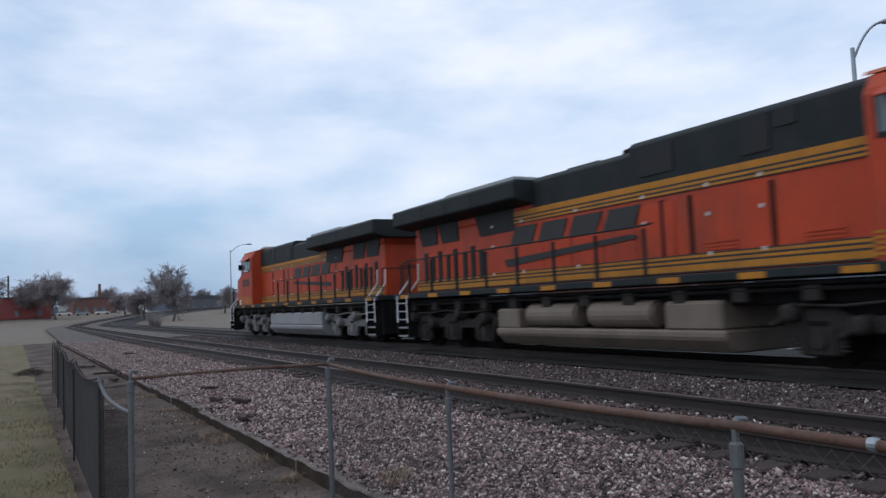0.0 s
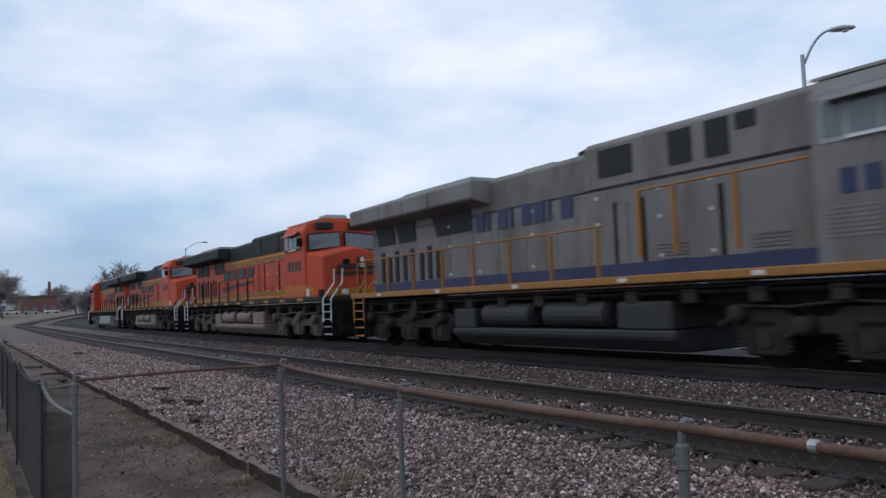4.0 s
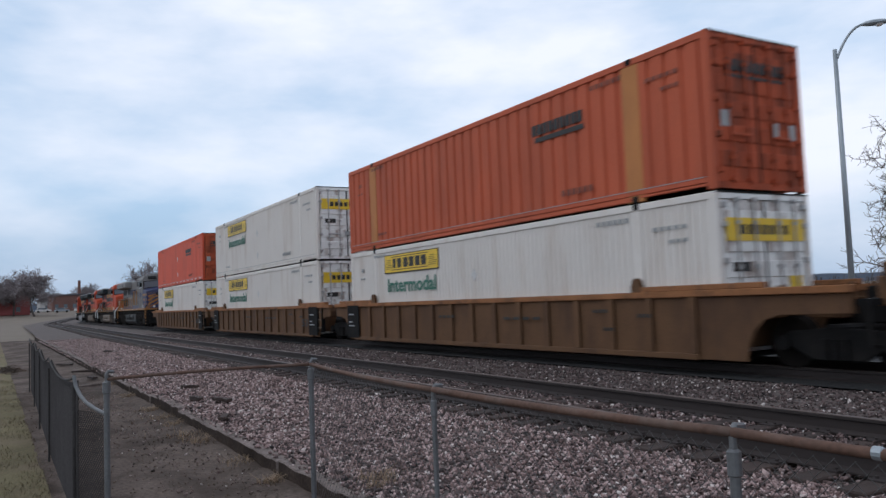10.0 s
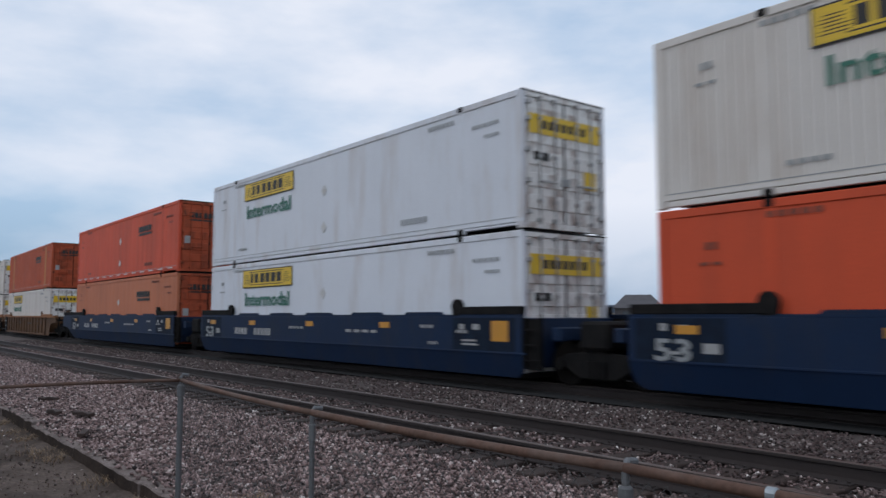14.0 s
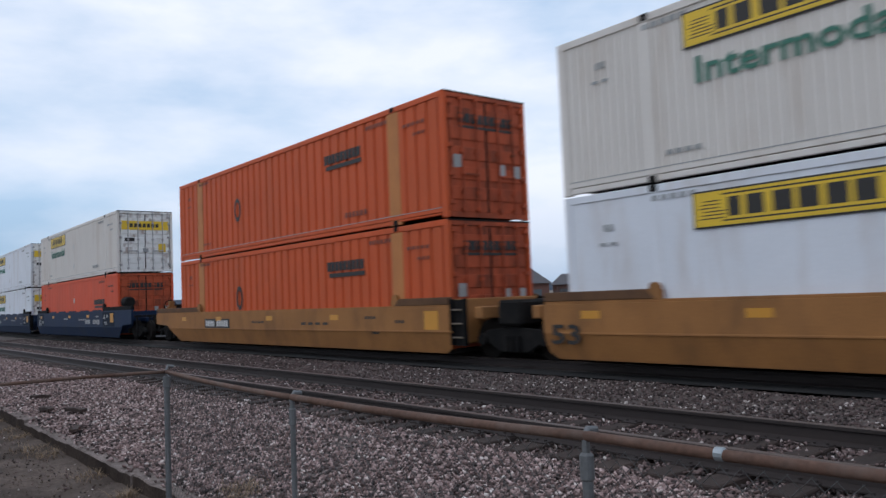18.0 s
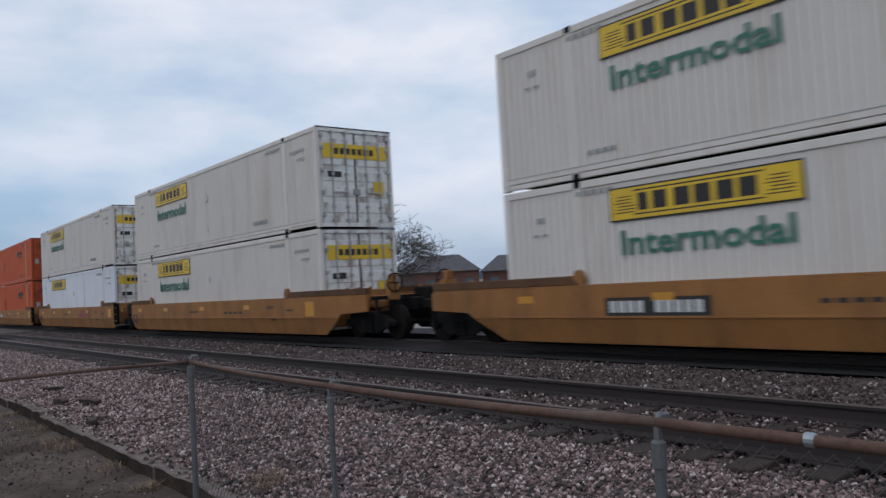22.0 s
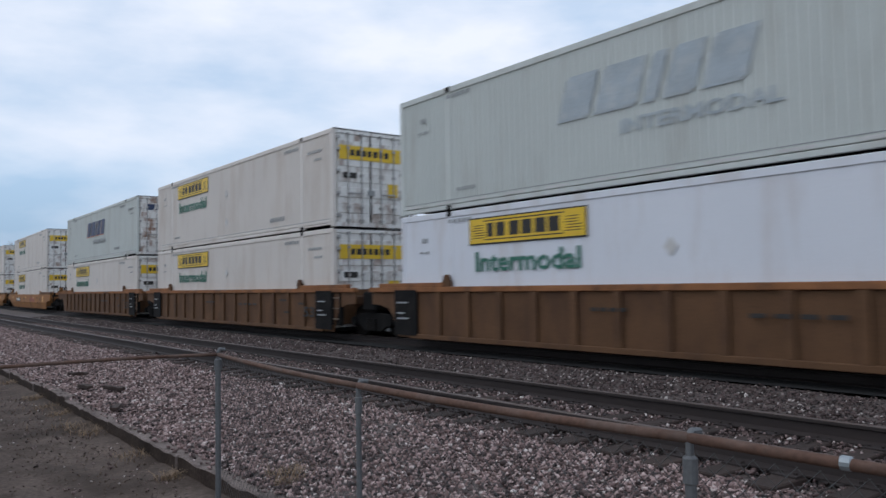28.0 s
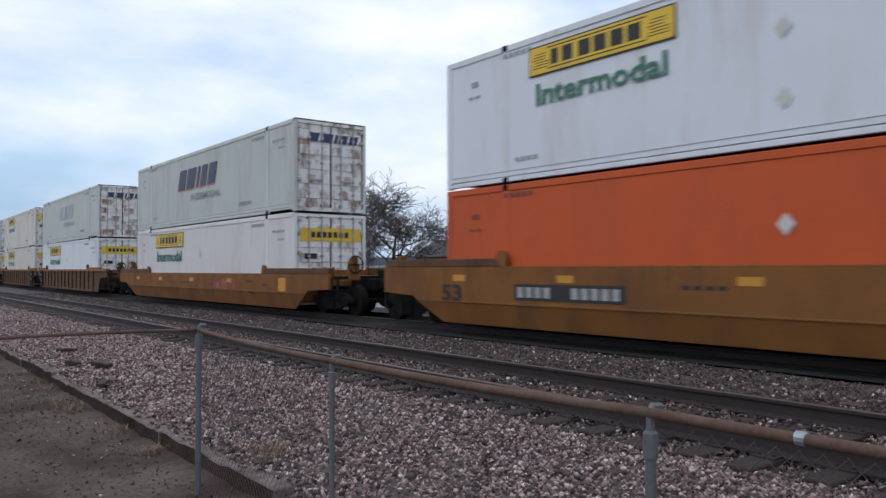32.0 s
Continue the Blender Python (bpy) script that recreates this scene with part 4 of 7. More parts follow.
    for f in pieces("door_frame", frame_bm, door_paint, th):
        f.matrix_basis = pose(h - 0.05, 0, 0)
    part("header_seal", soft(box(B(), h - 0.11, h + 0.006, -CW / 2 + 0.01, CW / 2 - 0.01, CH - 0.03, CH + 0.008), 0.004), M["black"], th, "dark roof edge over the doors")
    part("door_seam", box(B(), h - 0.04, h - 0.024, -0.02, 0.02, 0.15, CH - 0.15), M["black"], th)
    for sy in (-1, 1):
        part("side_line", box(B(), -h + 0.2, h - 0.2, *sorted((sy * (CW / 2 - 0.004), sy * (CW / 2 + 0.002))), 0.228, 0.245), M["letter_grey"], th, "thin dark seam above the bottom rail")
    for sy in (-1, 1):
        dr = new("door", door_me)
        dr.parent, dr.matrix_basis = th, pose(h - 0.06, sy * 0.58, 0)
        for k in range(5):
            q = new("door_panel", panel_me)
            q.parent, q.matrix_basis = dr, pose(0, 0, 0.42 + k * 0.46)
        for k in (-0.22, 0.24):
            q = new("lock_rod", rod_me)
            q.parent, q.matrix_basis = dr, pose(0, -sy * k, 0)
        for nm, mm, yy in (("door_handle", handle_me, 0.0),):
            q = new(nm, mm)
            q.parent, q.matrix_basis = dr, pose(0, yy, 0)
        for z in (0.3, 0.95, 1.6, 2.25, 2.6):
            q = new("hinge", hinge_me)
            q.parent, q.matrix_basis = dr, pose(0, sy * 0.54, z)
    scheme["decor"](th)
    return th


def plate_sign(th, x, z, w, h, material, y, name="sign_panel"):
    return part(name, soft(box(B(), x, x + w, y - 0.006, y + 0.004, z, z + h), 0.002), material, th)


def decor_yellow(second="sign_green", word=True, rear=True, faded=False):
    """The white boxes: a yellow name panel with a dark border, and the word below it."""
    def decorate(th):
        for side in (-1, 1):
            y = side * (CW / 2 - 0.002)
            def X(a, w):
                return (-CL / 2 + a) if side < 0 else (CL / 2 - a - w)
            plate_sign(th, X(2.72, 3.52), 2.06, 3.52, 0.6, M["letter_dark"], y, "sign_border")
            plate_sign(th, X(2.75, 3.46), 2.09, 3.46, 0.54, M["sign_yellow"], y + side * 0.006)
            bm = B()
            x0 = X(3.34, 2.3)
            for a, w in ((0.0, 0.2), (0.3, 0.28), (0.72, 0.3), (1.1, 0.3), (1.5, 0.3), (1.88, 0.3)):
                box(bm, x0 + a, x0 + a + w, y + side * 0.012 - 0.002, y + side * 0.012 + 0.002, 2.22, 2.52)
            box(bm, x0 - 0.1, x0 + 2.3, y + side * 0.011 - 0.002, y + side * 0.011 + 0.002, 2.15, 2.175)
            box(bm, x0 - 0.1, x0 + 2.3, y + side * 0.011 - 0.002, y + side * 0.011 + 0.002, 2.56, 2.585)
            part("brand_marking", bm, M["letter_dark"], th)
            bm = B()
            for a in (0.08, 2.9):
                for k in range(6):
                    c = X(2.75 + a + 0.04 * (k % 3), 0.45)
                    box(bm, c, c + 0.45 - 0.03 * k, y + side * 0.011 - 0.002, y + side * 0.011 + 0.002, 2.2 + k * 0.055, 2.218 + k * 0.055)
            tagged(part("emblem", bm, M["letter_dark"], th), kind="stuff")
            if word:
                lettering("Intermodal", 0.6, M[second], th, X(2.92, 0) if side < 0 else CL / 2 - 2.92, y + side * 0.006, 1.48, side, 3.14)
            common_marks(th, side, X)
        if rear:
            rear_sign(th)
            part("vent_plate", box(B(), CL / 2 + 0.0, CL / 2 + 0.012, -0.95, -0.5, 1.45, 1.62), M["letter_dark"], th, "small dark vent plate")
            part("rear_placard", box(B(), CL / 2 + 0.0, CL / 2 + 0.012, 0.6, 0.95, 0.95, 1.35), M["sign_yellow"], th, "small yellow placard")
            part("lock_box", soft(box(B(), CL / 2 - 0.01, CL / 2 + 0.03, -0.12, 0.12, 0.95, 1.12), 0.01), M["letter_grey"], th)
    return decorate


def rear_sign(th, panel="sign_yellow", ink="letter_dark", z=2.0, h=0.42):
    bm = soft(box(B(), CL / 2 + 0.002, CL / 2 + 0.012, -CW / 2 + 0.2, CW / 2 - 0.2, z, z + h), 0.002)
    part("rear_sign", bm, M[panel], th)
    bm = B()
    for i in range(7):
        a = -0.72 + i * 0.2
        box(bm, CL / 2 + 0.011, CL / 2 + 0.016, a, a + 0.14, z + 0.12, z + 0.3)
    part("rear_brand_marking", bm, M[ink], th)


def common_marks(th, side, X, diamonds=True, ink="letter_grey"):
    """Small markings that cannot be read: number bars, a diamond plate, a red patch."""
    y = side * (CW / 2 - 0.004)
    bm = B()
    for a, z, w, h in ((1.95, 2.62, 0.9, 0.09), (13.0, 2.55, 1.0, 0.1), (14.6, 2.3, 0.9, 0.08), (15.0, 2.05, 0.5, 0.07), (11.9, 0.42, 1.1, 0.14), (2.3, 0.42, 0.7, 0.08), (0.9, 2.2, 0.25, 0.12), (0.8, 1.95, 0.45, 0.05)):
        n = max(2, int(w / 0.16))
        for i in range(n):
            x0 = X(a + i * w / n, 0.6 * w / n)
            box(bm, x0, x0 + 0.6 * w / n, y - 0.003, y + 0.003, z, z + h)
    tagged(part("small_marking", bm, M[ink], th), kind="stuff")
    if diamonds:
        bm = B()
        for z in (1.78, 0.72):
            c = X(8.1, 0)
            slab_y(bm, [(c, z - 0.17), (c + 0.14, z), (c, z + 0.17), (c - 0.14, z)], y - 0.006, y + 0.006)
        pieces("placard_holder", bm, M["white_mark"], th)


def reflective_tape(th, y, X):
    """A broken line of white tape along the bottom rail."""
    bm = B()
    for i in range(13):
        a = X(0.3 + i * 1.22, 0.6)
        box(bm, a, a + 0.6, y - 0.008, y + 0.008, 0.15, 0.2)
    pieces("reflective_tape", bm, M["white_mark"], th)


def decor_plain(ink="letter_dark", rear_ink="letter_dark", diamonds=True, x=10.9, z=1.98, tape=False, ring=False):
    """The orange boxes: a short dark name with a line under it."""
    def decorate(th):
        for side in (-1, 1):
            y = side * (CW / 2 - 0.004)
            def X(a, w):
                return (-CL / 2 + a) if side < 0 else (CL / 2 - a - w)
            bm = B()
            for i in range(9):
                a = X(x + i * 0.205, 0.165)
                box(bm, a, a + 0.165, y - 0.004, y + 0.004, z, z + 0.25)
            a = X(x + 0.1, 1.75)
            box(bm, a, a + 1.75, y - 0.004, y + 0.004, z - 0.17, z - 0.06)
            part("brand_marking", bm, M[ink], th)
            common_marks(th, side, X, diamonds, "mark_rust")
            if ring:
                c = X(5.2, 0)
                bm = B()
                for k in range(16):
                    t0, t1 = k * math.pi / 8, (k + 1) * math.pi / 8
                    slab_y(bm, [(c + 0.15 * math.cos(t0), 1.4 + 0.26 * math.sin(t0)), (c + 0.15 * math.cos(t1), 1.4 + 0.26 * math.sin(t1)), (c + 0.24 * math.cos(t1), 1.4 + 0.4 * math.sin(t1)), (c + 0.24 * math.cos(t0), 1.4 + 0.4 * math.sin(t0))], y - 0.004, y + 0.004)
                part("ring_emblem", bm, M["letter_dark"], th, "dark oval ring emblem")
            if tape:
                reflective_tape(th, y, X)
        bm = B()
        for i in range(9):
            a = -0.85 + i * 0.19
            box(bm, CL / 2 + 0.0, CL / 2 + 0.006, a, a + 0.15, 2.2, 2.42)
        box(bm, CL / 2 + 0.0, CL / 2 + 0.006, -0.85, 0.86, 2.08, 2.14)
        part("rear_brand_marking", bm, M[rear_ink], th)
        bm = B()
        for a, b, zz in ((-1.05, -0.8, 1.15), (0.35, 0.55, 1.0), (0.85, 1.05, 1.0)):
            box(bm, CL / 2 + 0.0, CL / 2 + 0.006, a, b, zz, zz + 0.3)
        pieces("rear_placard", bm, M["number_paint"], th)
    return decorate


def decor_slanted(ink="letter_navy", sub="letter_grey", rear_ink="letter_navy", sub_ink="sign_shadow"):
    """The pale boxes: a large leaning name with a wide-set word below it."""
    def decorate(th):
        for side in (-1, 1):
            y = side * (CW / 2 - 0.004)
            flip = 1 if side < 0 else -1
            def X(a):
                return (-CL / 2 + a) if side < 0 else (CL / 2 - a)
            # five leaning blocks in place of the name, over an orange edge
            for shift, drop, depth, paint, nm in ((-0.07, 0.05, 0.0, sub_ink, "brand_edge"), (0.0, 0.0, 0.004, ink, "brand_marking")):
                bm = B()
                x, z, h, ln = 5.6 + shift, 1.45 - drop, 0.8, 0.27
                for w in (0.74, 0.92, 0.24, 0.56, 0.74):
                    pts = [(X(x + u * w + ln * v), z + v * h) for u, v in ((0, 0), (1, 0), (1, 1), (0, 1))]
                    slab_y(bm, pts, y + side * depth - 0.004, y + side * depth + 0.004)
                    x += w + 0.2
                part(nm, bm, M[paint], th)
            lettering("INTERMODAL", 0.36, M[sub], th, X(7.1), y + side * 0.004, 0.95, side, 3.1)
            common_marks(th, side, (lambda a, w: -CL / 2 + a) if side < 0 else (lambda a, w: CL / 2 - a - w), False)
            reflective_tape(th, y, (lambda a, w: -CL / 2 + a) if side < 0 else (lambda a, w: CL / 2 - a - w))
        bm = B()
        for a, w in ((-0.85, 0.36), (-0.41, 0.42), (0.09, 0.1), (0.27, 0.28), (0.63, 0.3)):
            slab_x(bm, [(a, 2.22), (a + w, 2.22), (a + w + 0.08, 2.5), (a + 0.08, 2.5)], CL / 2 + 0.0, CL / 2 + 0.006)
        part("rear_brand_marking", bm, M[rear_ink], th)
    return decorate


SCHEMES = {
    "white": dict(paint="white_box", door="dirty_door", decor=decor_yellow()),
    "clean": dict(paint="white_box_c", door="dirty_door", decor=decor_yellow()),
    "cool": dict(paint="white_box_b", kind="flat", door="dirty_door", decor=decor_yellow()),
    "cool_bare": dict(paint="white_box_b", kind="flat", door="dirty_door", decor=decor_yellow(word=False)),
    "red": dict(paint="red_box", kind="flat", door="rusty_door", bar="rusty_door", decor=decor_plain(tape=True)),
    "rust": dict(paint="rust_box", door="rusty_door", bar="rusty_door", kind="ribbed", post="tan_post", decor=decor_plain(diamonds=False)),
    "orange": dict(paint="orange_box", kind="ribbed", door="rusty_door", bar="rusty_door", post="tan_post", decor=decor_plain(diamonds=False, ring=True)),
    "tan": dict(paint="tan_box", kind="flat", door="rusty_door", bar="rusty_door", decor=decor_plain()),
    "scarlet": dict(paint="scarlet_box", kind="flat", door="rusty_door", bar="rusty_door", decor=decor_plain(x=12.1, z=1.5)),
    "bright": dict(paint="orange_box", kind="flat", decor=decor_plain(ink="red_mark")),
    "pale": dict(paint="grey_box", door="rusted_door", decor=decor_slanted()),
    "pale_faded": dict(paint="grey_box", door="rusted_door", decor=decor_slanted("letter_faded", "letter_faded", "letter_navy", "letter_faded")),
}
LABELS = {
    "white": "white steel container with a yellow name panel and green lettering",
    "clean": "clean white steel container with a yellow name panel and green lettering",
    "cool": "bright white steel container with a yellow name panel and green lettering",
    "cool_bare": "bright white steel container with a small yellow name panel",
    "red": "faded red-orange smooth steel container with black lettering",
    "rust": "orange ribbed steel container with black lettering and streaks",
    "orange": "orange steel container with short black lettering",
    "tan": "faded tan-orange steel container with dark lettering",
    "scarlet": "red-orange steel container with short black lettering",
    "bright": "bright orange steel container with pale diamond plates",
    "pale": "pale grey-green steel container with large navy leaning lettering",
    "pale_faded": "pale grey-green steel container with worn blue leaning lettering",
}

MOVING = []          # (thing, place along the train at 0 s, height, half the distance between its pivots)
FIRST_BOX = {}


def put_box(scheme, u, z):
    if scheme in FIRST_BOX:
        th = copy_thing(FIRST_BOX[scheme], rail_pose(u, 6.0, z))
    else:
        th = container(SCHEMES[scheme], LABELS[scheme])
        th.matrix_basis = rail_pose(u, 6.0, z)
        FIRST_BOX[scheme] = th
    MOVING.append((th, u, z, 6.0))
    return th


# ---- well cars ----
def wheel_mesh(r=0.42):
    bm = tube(B(), (0, -0.07, 0), (0, 0.07, 0), r, 24)
    tube(bm, (0, 0.0, 0), (0, 0.1, 0), r + 0.03, 24)
    tube(bm, (0, -0.1, 0), (0, -0.06, 0), r * 0.35, 12)
    return mesh_of("wheel", bm, M["wheel"])


WHEEL, BIG_WHEEL = wheel_mesh(), wheel_mesh(0.53)
AXLE = mesh_of("axle", tube(B(), (0, -0.95, 0), (0, 0.95, 0), 0.075, 10), M["black"])


def freight_frame():
    bm = slab_y(B(), [(-1.1, 0.46), (-0.75, 0.62), (-0.3, 0.66), (0.3, 0.66), (0.75, 0.62), (1.1, 0.46), (1.1, 0.34), (0.8, 0.36), (0.42, 0.16), (-0.42, 0.16), (-0.8, 0.36), (-1.1, 0.34)], -0.06, 0.06)
    soft(bm, 0.02)
    for x in (-0.9, 0.9):
        tube(bm, (x, -0.13, 0.42), (x, 0.06, 0.42), 0.12, 12)
    for x in (-0.16, 0, 0.16):
        tube(bm, (x, -0.09, 0.18), (x, -0.09, 0.5), 0.06, 8)
    return mesh_of("side_frame", bm, M["black"])


FREIGHT_FRAME = freight_frame()
BOLSTER = mesh_of("bolster", soft(box(B(), -0.2, 0.2, -1.05, 1.05, 0.45, 0.72), 0.04), M["black"])


def freight_truck(th, x):
    t = new("truck", BOLSTER)
    t.parent, t.matrix_basis = th, pose(x, 0, 0)
    for sy in (-1, 1):
        q = new("side_frame", FREIGHT_FRAME)
        q.parent, q.matrix_basis = t, pose(0, sy * 0.99, 0, 0, 0, 0 if sy < 0 else 180)
    for sx in (-0.9, 0.9):
        q = new("axle", AXLE)
        q.parent, q.matrix_basis = t, pose(sx, 0, 0.42)
        for sy in (-1, 1):
            w = new("wheel", WHEEL)
            w.parent, w.matrix_basis = t, pose(sx, sy * 0.753, 0.42, 0, 0, 0 if sy < 0 else 180)
    return t


HALF = 1.44          # half the width of a well car
WELL_MESH = {}


def well_sides(style, paint, left_end, right_end):
    """One side of a well car, its outer face at y = 0; it reaches further out where it ends in a coupler."""
    h = CL / 2
    bm = B()
    top = {"ribbed": 1.22, "smooth": 1.13, "tall": 1.32}[style]
    low = []
    for sx, coupled in ((-1, left_end), (1, right_end)):
        if coupled and style == "ribbed":
            pts = [(h + 0.5, 0.1), (h + 0.56, 0.38), (h + 0.68, 0.62), (h + 0.88, 0.8), (h + 1.15, 0.88), (h + 2.4, 0.9), (h + 2.4, top)]
        elif coupled:
            pts = [(h + 0.12, 0.1), (h + 0.95, 0.54), (h + 1.15, 0.68), (h + 2.4, 0.74), (h + 2.4, top)]
        elif style == "ribbed":
            pts = [(h + 0.1, 0.1), (h + 0.18, 0.34), (h + 0.32, 0.62), (h + 0.55, 0.8), (h + 0.9, 0.88), (h + 1.3, 0.9), (h + 1.3, top)]
        else:
            r = 0.55 if sx < 0 else 0.08
            pts = [(h + r - 0.25, 0.1), (h + r - 0.05, 0.22), (h + r, 0.45), (h + r, 0.7), (h + r, top)]
        low.append([(sx * x, z) for x, z in pts])
    outline = low[0][::-1] + low[1]
    if style == "ribbed":
        slab_y(bm, outline, 0.07, 0.11)
        a, b = outline[0][0] - 0.05, outline[-1][0] + 0.05
        box(bm, a, b, 0.0, 0.15, 1.22, 1.34)
        box(bm, -h + 0.5, h - 0.5, 0.0, 0.07, 0.09, 0.2)
        for sx in (-1, 1):
            c, d = sorted((sx * (h - 2.0), sx * (h + 0.9)))
            box(bm, c, d, 0.02, 0.18, 1.34, 1.44)
    else:
        fold = 0.58
        lower = [q for q in outline if q[1] < fold]
        ends = []
        for pts in low:
            for (xa, za), (xb, zb) in zip(pts, pts[1:]):
                if za < fold <= zb:
                    ends.append((xa + (xb - xa) * (fold - za) / (zb - za), fold))
        slab_y(bm, [ends[0]] + [q for q in low[0] if q[1] > fold] + [q for q in low[1][::-1] if q[1] > fold] + [ends[1]], 0.0, 0.09)
        start = len(bm.verts)
        slab_y(bm, [ends[0]] + [q for q in low[0] if q[1] < fold][::-1] + [q for q in low[1] if q[1] < fold] + [ends[1]], 0.004, 0.03)
        bm.verts.ensure_lookup_table()
        for v in bm.verts[start:]:
            v.co.y += 0.13 * (fold - v.co.z) / (fold - 0.1)
        box(bm, outline[0][0] + 0.03, outline[-1][0] - 0.03, 0.02, 0.14, top, top + 0.05)
        box(bm, -h - 0.2, h + 0.2, -0.012, 0.0, 0.57, 0.61)
    soft(bm, 0.012)
    if paint is M["well_brown"]:
        # the rusty flange along the top
        for f in bm.faces:
            f.material_index = int(f.calc_center_median().z > 1.215)
    me = mesh_of("side_sill", bm, paint)
    me.materials.append(M["well_flange"])
    return me


RIB = {}


def well_car(style, paint, label, left_end, right_end, numbers=True, red_brand=False, shade=None, digits=True, number_at=2.5):
    """A well car unit for one stack. left_end, right_end: whether it ends there in a coupler."""
    key = (style, paint.name, left_end, right_end)
    flip = (style, paint.name, right_end, left_end)
    h = CL / 2
    th = tagged(new("well_car"), label, "freight car", "well cars")
    for k in (key, flip):
        if k not in WELL_MESH:
            WELL_MESH[k] = well_sides(style, paint, k[2], k[3])
    for sy in (-1, 1):
        s = new("side_sill", WELL_MESH[key if sy < 0 else flip])
        s.parent, s.matrix_basis = th, pose(0, sy * HALF, 0, 0, 0, 0 if sy < 0 else 180)
        if style == "ribbed":
            if paint.name not in RIB:
                bm = slab_y(B(), [(-0.05, 0.2), (0.05, 0.2), (0.05, 1.22), (-0.05, 1.22)], 0.01, 0.07)
                box(bm, -0.09, 0.09, 0.005, 0.03, 0.2, 1.22)
                RIB[paint.name] = mesh_of("rib", soft(bm, 0.008), paint)
            for i in range(15):
                q = new("rib", RIB[paint.name])
                q.parent, q.matrix_basis = s, pose(-h + 0.6 + i * (CL - 1.2) / 14, 0, 0)
    # floor beams and end structure
    part("well_floor", box(B(), -h + 0.1, h - 0.1, -HALF + 0.14, HALF - 0.14, 0.1, 0.18), M["black"], th)
    end_me = mesh_of("end_platform", soft(box(B(), 0.05, 1.75, -0.6, 0.6, 0.8, 1.0), 0.02), paint)
    wall_me = mesh_of("end_wall", soft(box(B(), 0.02, 0.14, -HALF + 0.12, HALF - 0.12, 0.3, 1.3), 0.02), paint)
    beam_me = mesh_of("cross_beam", soft(box(B(), 0.75, 1.0, -HALF + 0.16, HALF - 0.16, 0.86, 1.12), 0.02), paint)
    for sx, coupled in ((-1, left_end), (1, right_end)):
        for nm, mm in (("end_platform", end_me), ("end_wall", wall_me), ("cross_beam", beam_me)):
            q = new(nm, mm)
            q.parent, q.matrix_basis = th, pose(sx * h, 0, 0, 0, 0, 0 if sx > 0 else 180)
        if coupled:
            freight_truck(th, sx * (h + 1.9))
            part("draft_beam", soft(box(B(), *sorted((sx * (h + 1.7), sx * (h + 3.0))), -0.3, 0.3, 0.7, 1.05), 0.03), M["black"], th)
            part("coupler", soft(box(B(), *sorted((sx * (h + 3.0), sx * (h + 3.77))), -0.13, 0.13, 0.72, 1.0), 0.05), M["black"], th)
            bm = B()
            box(bm, *sorted((sx * (h + 2.42), sx * (h + 2.62))), -1.3, 1.3, 1.02, 1.12)
            for y in (-1.25, -0.7, 0.7, 1.25):
                box(bm, *sorted((sx * (h + 2.56), sx * (h + 2.62))), y - 0.03, y + 0.03, 0.4, 1.05)
            for z in (0.4, 0.7):
                for y in (-0.98, 0.98):
                    box(bm, *sorted((sx * (h + 2.56), sx * (h + 2.62))), y - 0.28, y + 0.28, z, z + 0.04)
            pieces("end_ladder", bm, M["black"], th)
            if "blue" not in paint.name:
                bm = B()
                e = sx * (h + 2.62)
                for k in range(16):
                    a, b = k * math.pi / 8, (k + 1) * math.pi / 8
                    tube(bm, (e + sx * 0.12, -0.75 + 0.24 * math.cos(a), 1.45 + 0.24 * math.sin(a)), (e + sx * 0.12, -0.75 + 0.24 * math.cos(b), 1.45 + 0.24 * math.sin(b)), 0.022, 5)
                tube(bm, (e + sx * 0.12, -0.75, 1.22), (e + sx * 0.12, -0.75, 1.68), 0.014, 5)
                tube(bm, (e + sx * 0.12, -0.98, 1.45), (e + sx * 0.12, -0.52, 1.45), 0.014, 5)
                stand = part("hand_brake", soft(box(box(B(), e - 0.09, e + 0.09, -0.92, -0.58, 1.0, 1.45), e - 0.05, e + 0.09, -0.86, -0.64, 1.45, 1.66), 0.02), paint, th, "rusty hand brake stand")
                part("brake_wheel", soft(bm, 0.004), M["black"], stand, "dark hand brake wheel")
                for y in (-1.24, 1.24):
                    part("deck_edge", soft(box(B(), *sorted((sx * (h + 0.9), sx * (h + 2.4))), y - 0.03, y + 0.03, 0.9, 1.06), 0.01), paint, th)
                    for a in (1.15, 1.75, 2.3):
                        part("deck_post", soft(box(B(), *sorted((sx * (h + a), sx * (h + a + 0.08))), y - 0.025, y + 0.025, 1.06, 1.38), 0.008), paint, th)
                    part("deck_box", soft(box(B(), *sorted((sx * (h + 1.22), sx * (h + 1.72))), y * 0.86 - 0.1, y * 0.86 + 0.1, 1.06, 1.3), 0.02), M["black"], th)
                part("valve_rack", soft(box(B(), *sorted((sx * (h + 2.66), sx * (h + 3.1))), 0.1, 0.75, 0.95, 1.3), 0.04), M["black"], th, "dark brake valve housing")
            if "blue" in paint.name and sx > 0:
                bm = tube(B(), (h + 0.5, -1.1, 1.72), (h + 1.2, -1.1, 1.72), 0.24, 14)
                part("air_reservoir", soft(bm, 0.05), M["black"], th)
        elif sx > 0:
            freight_truck(th, sx * 9.75)
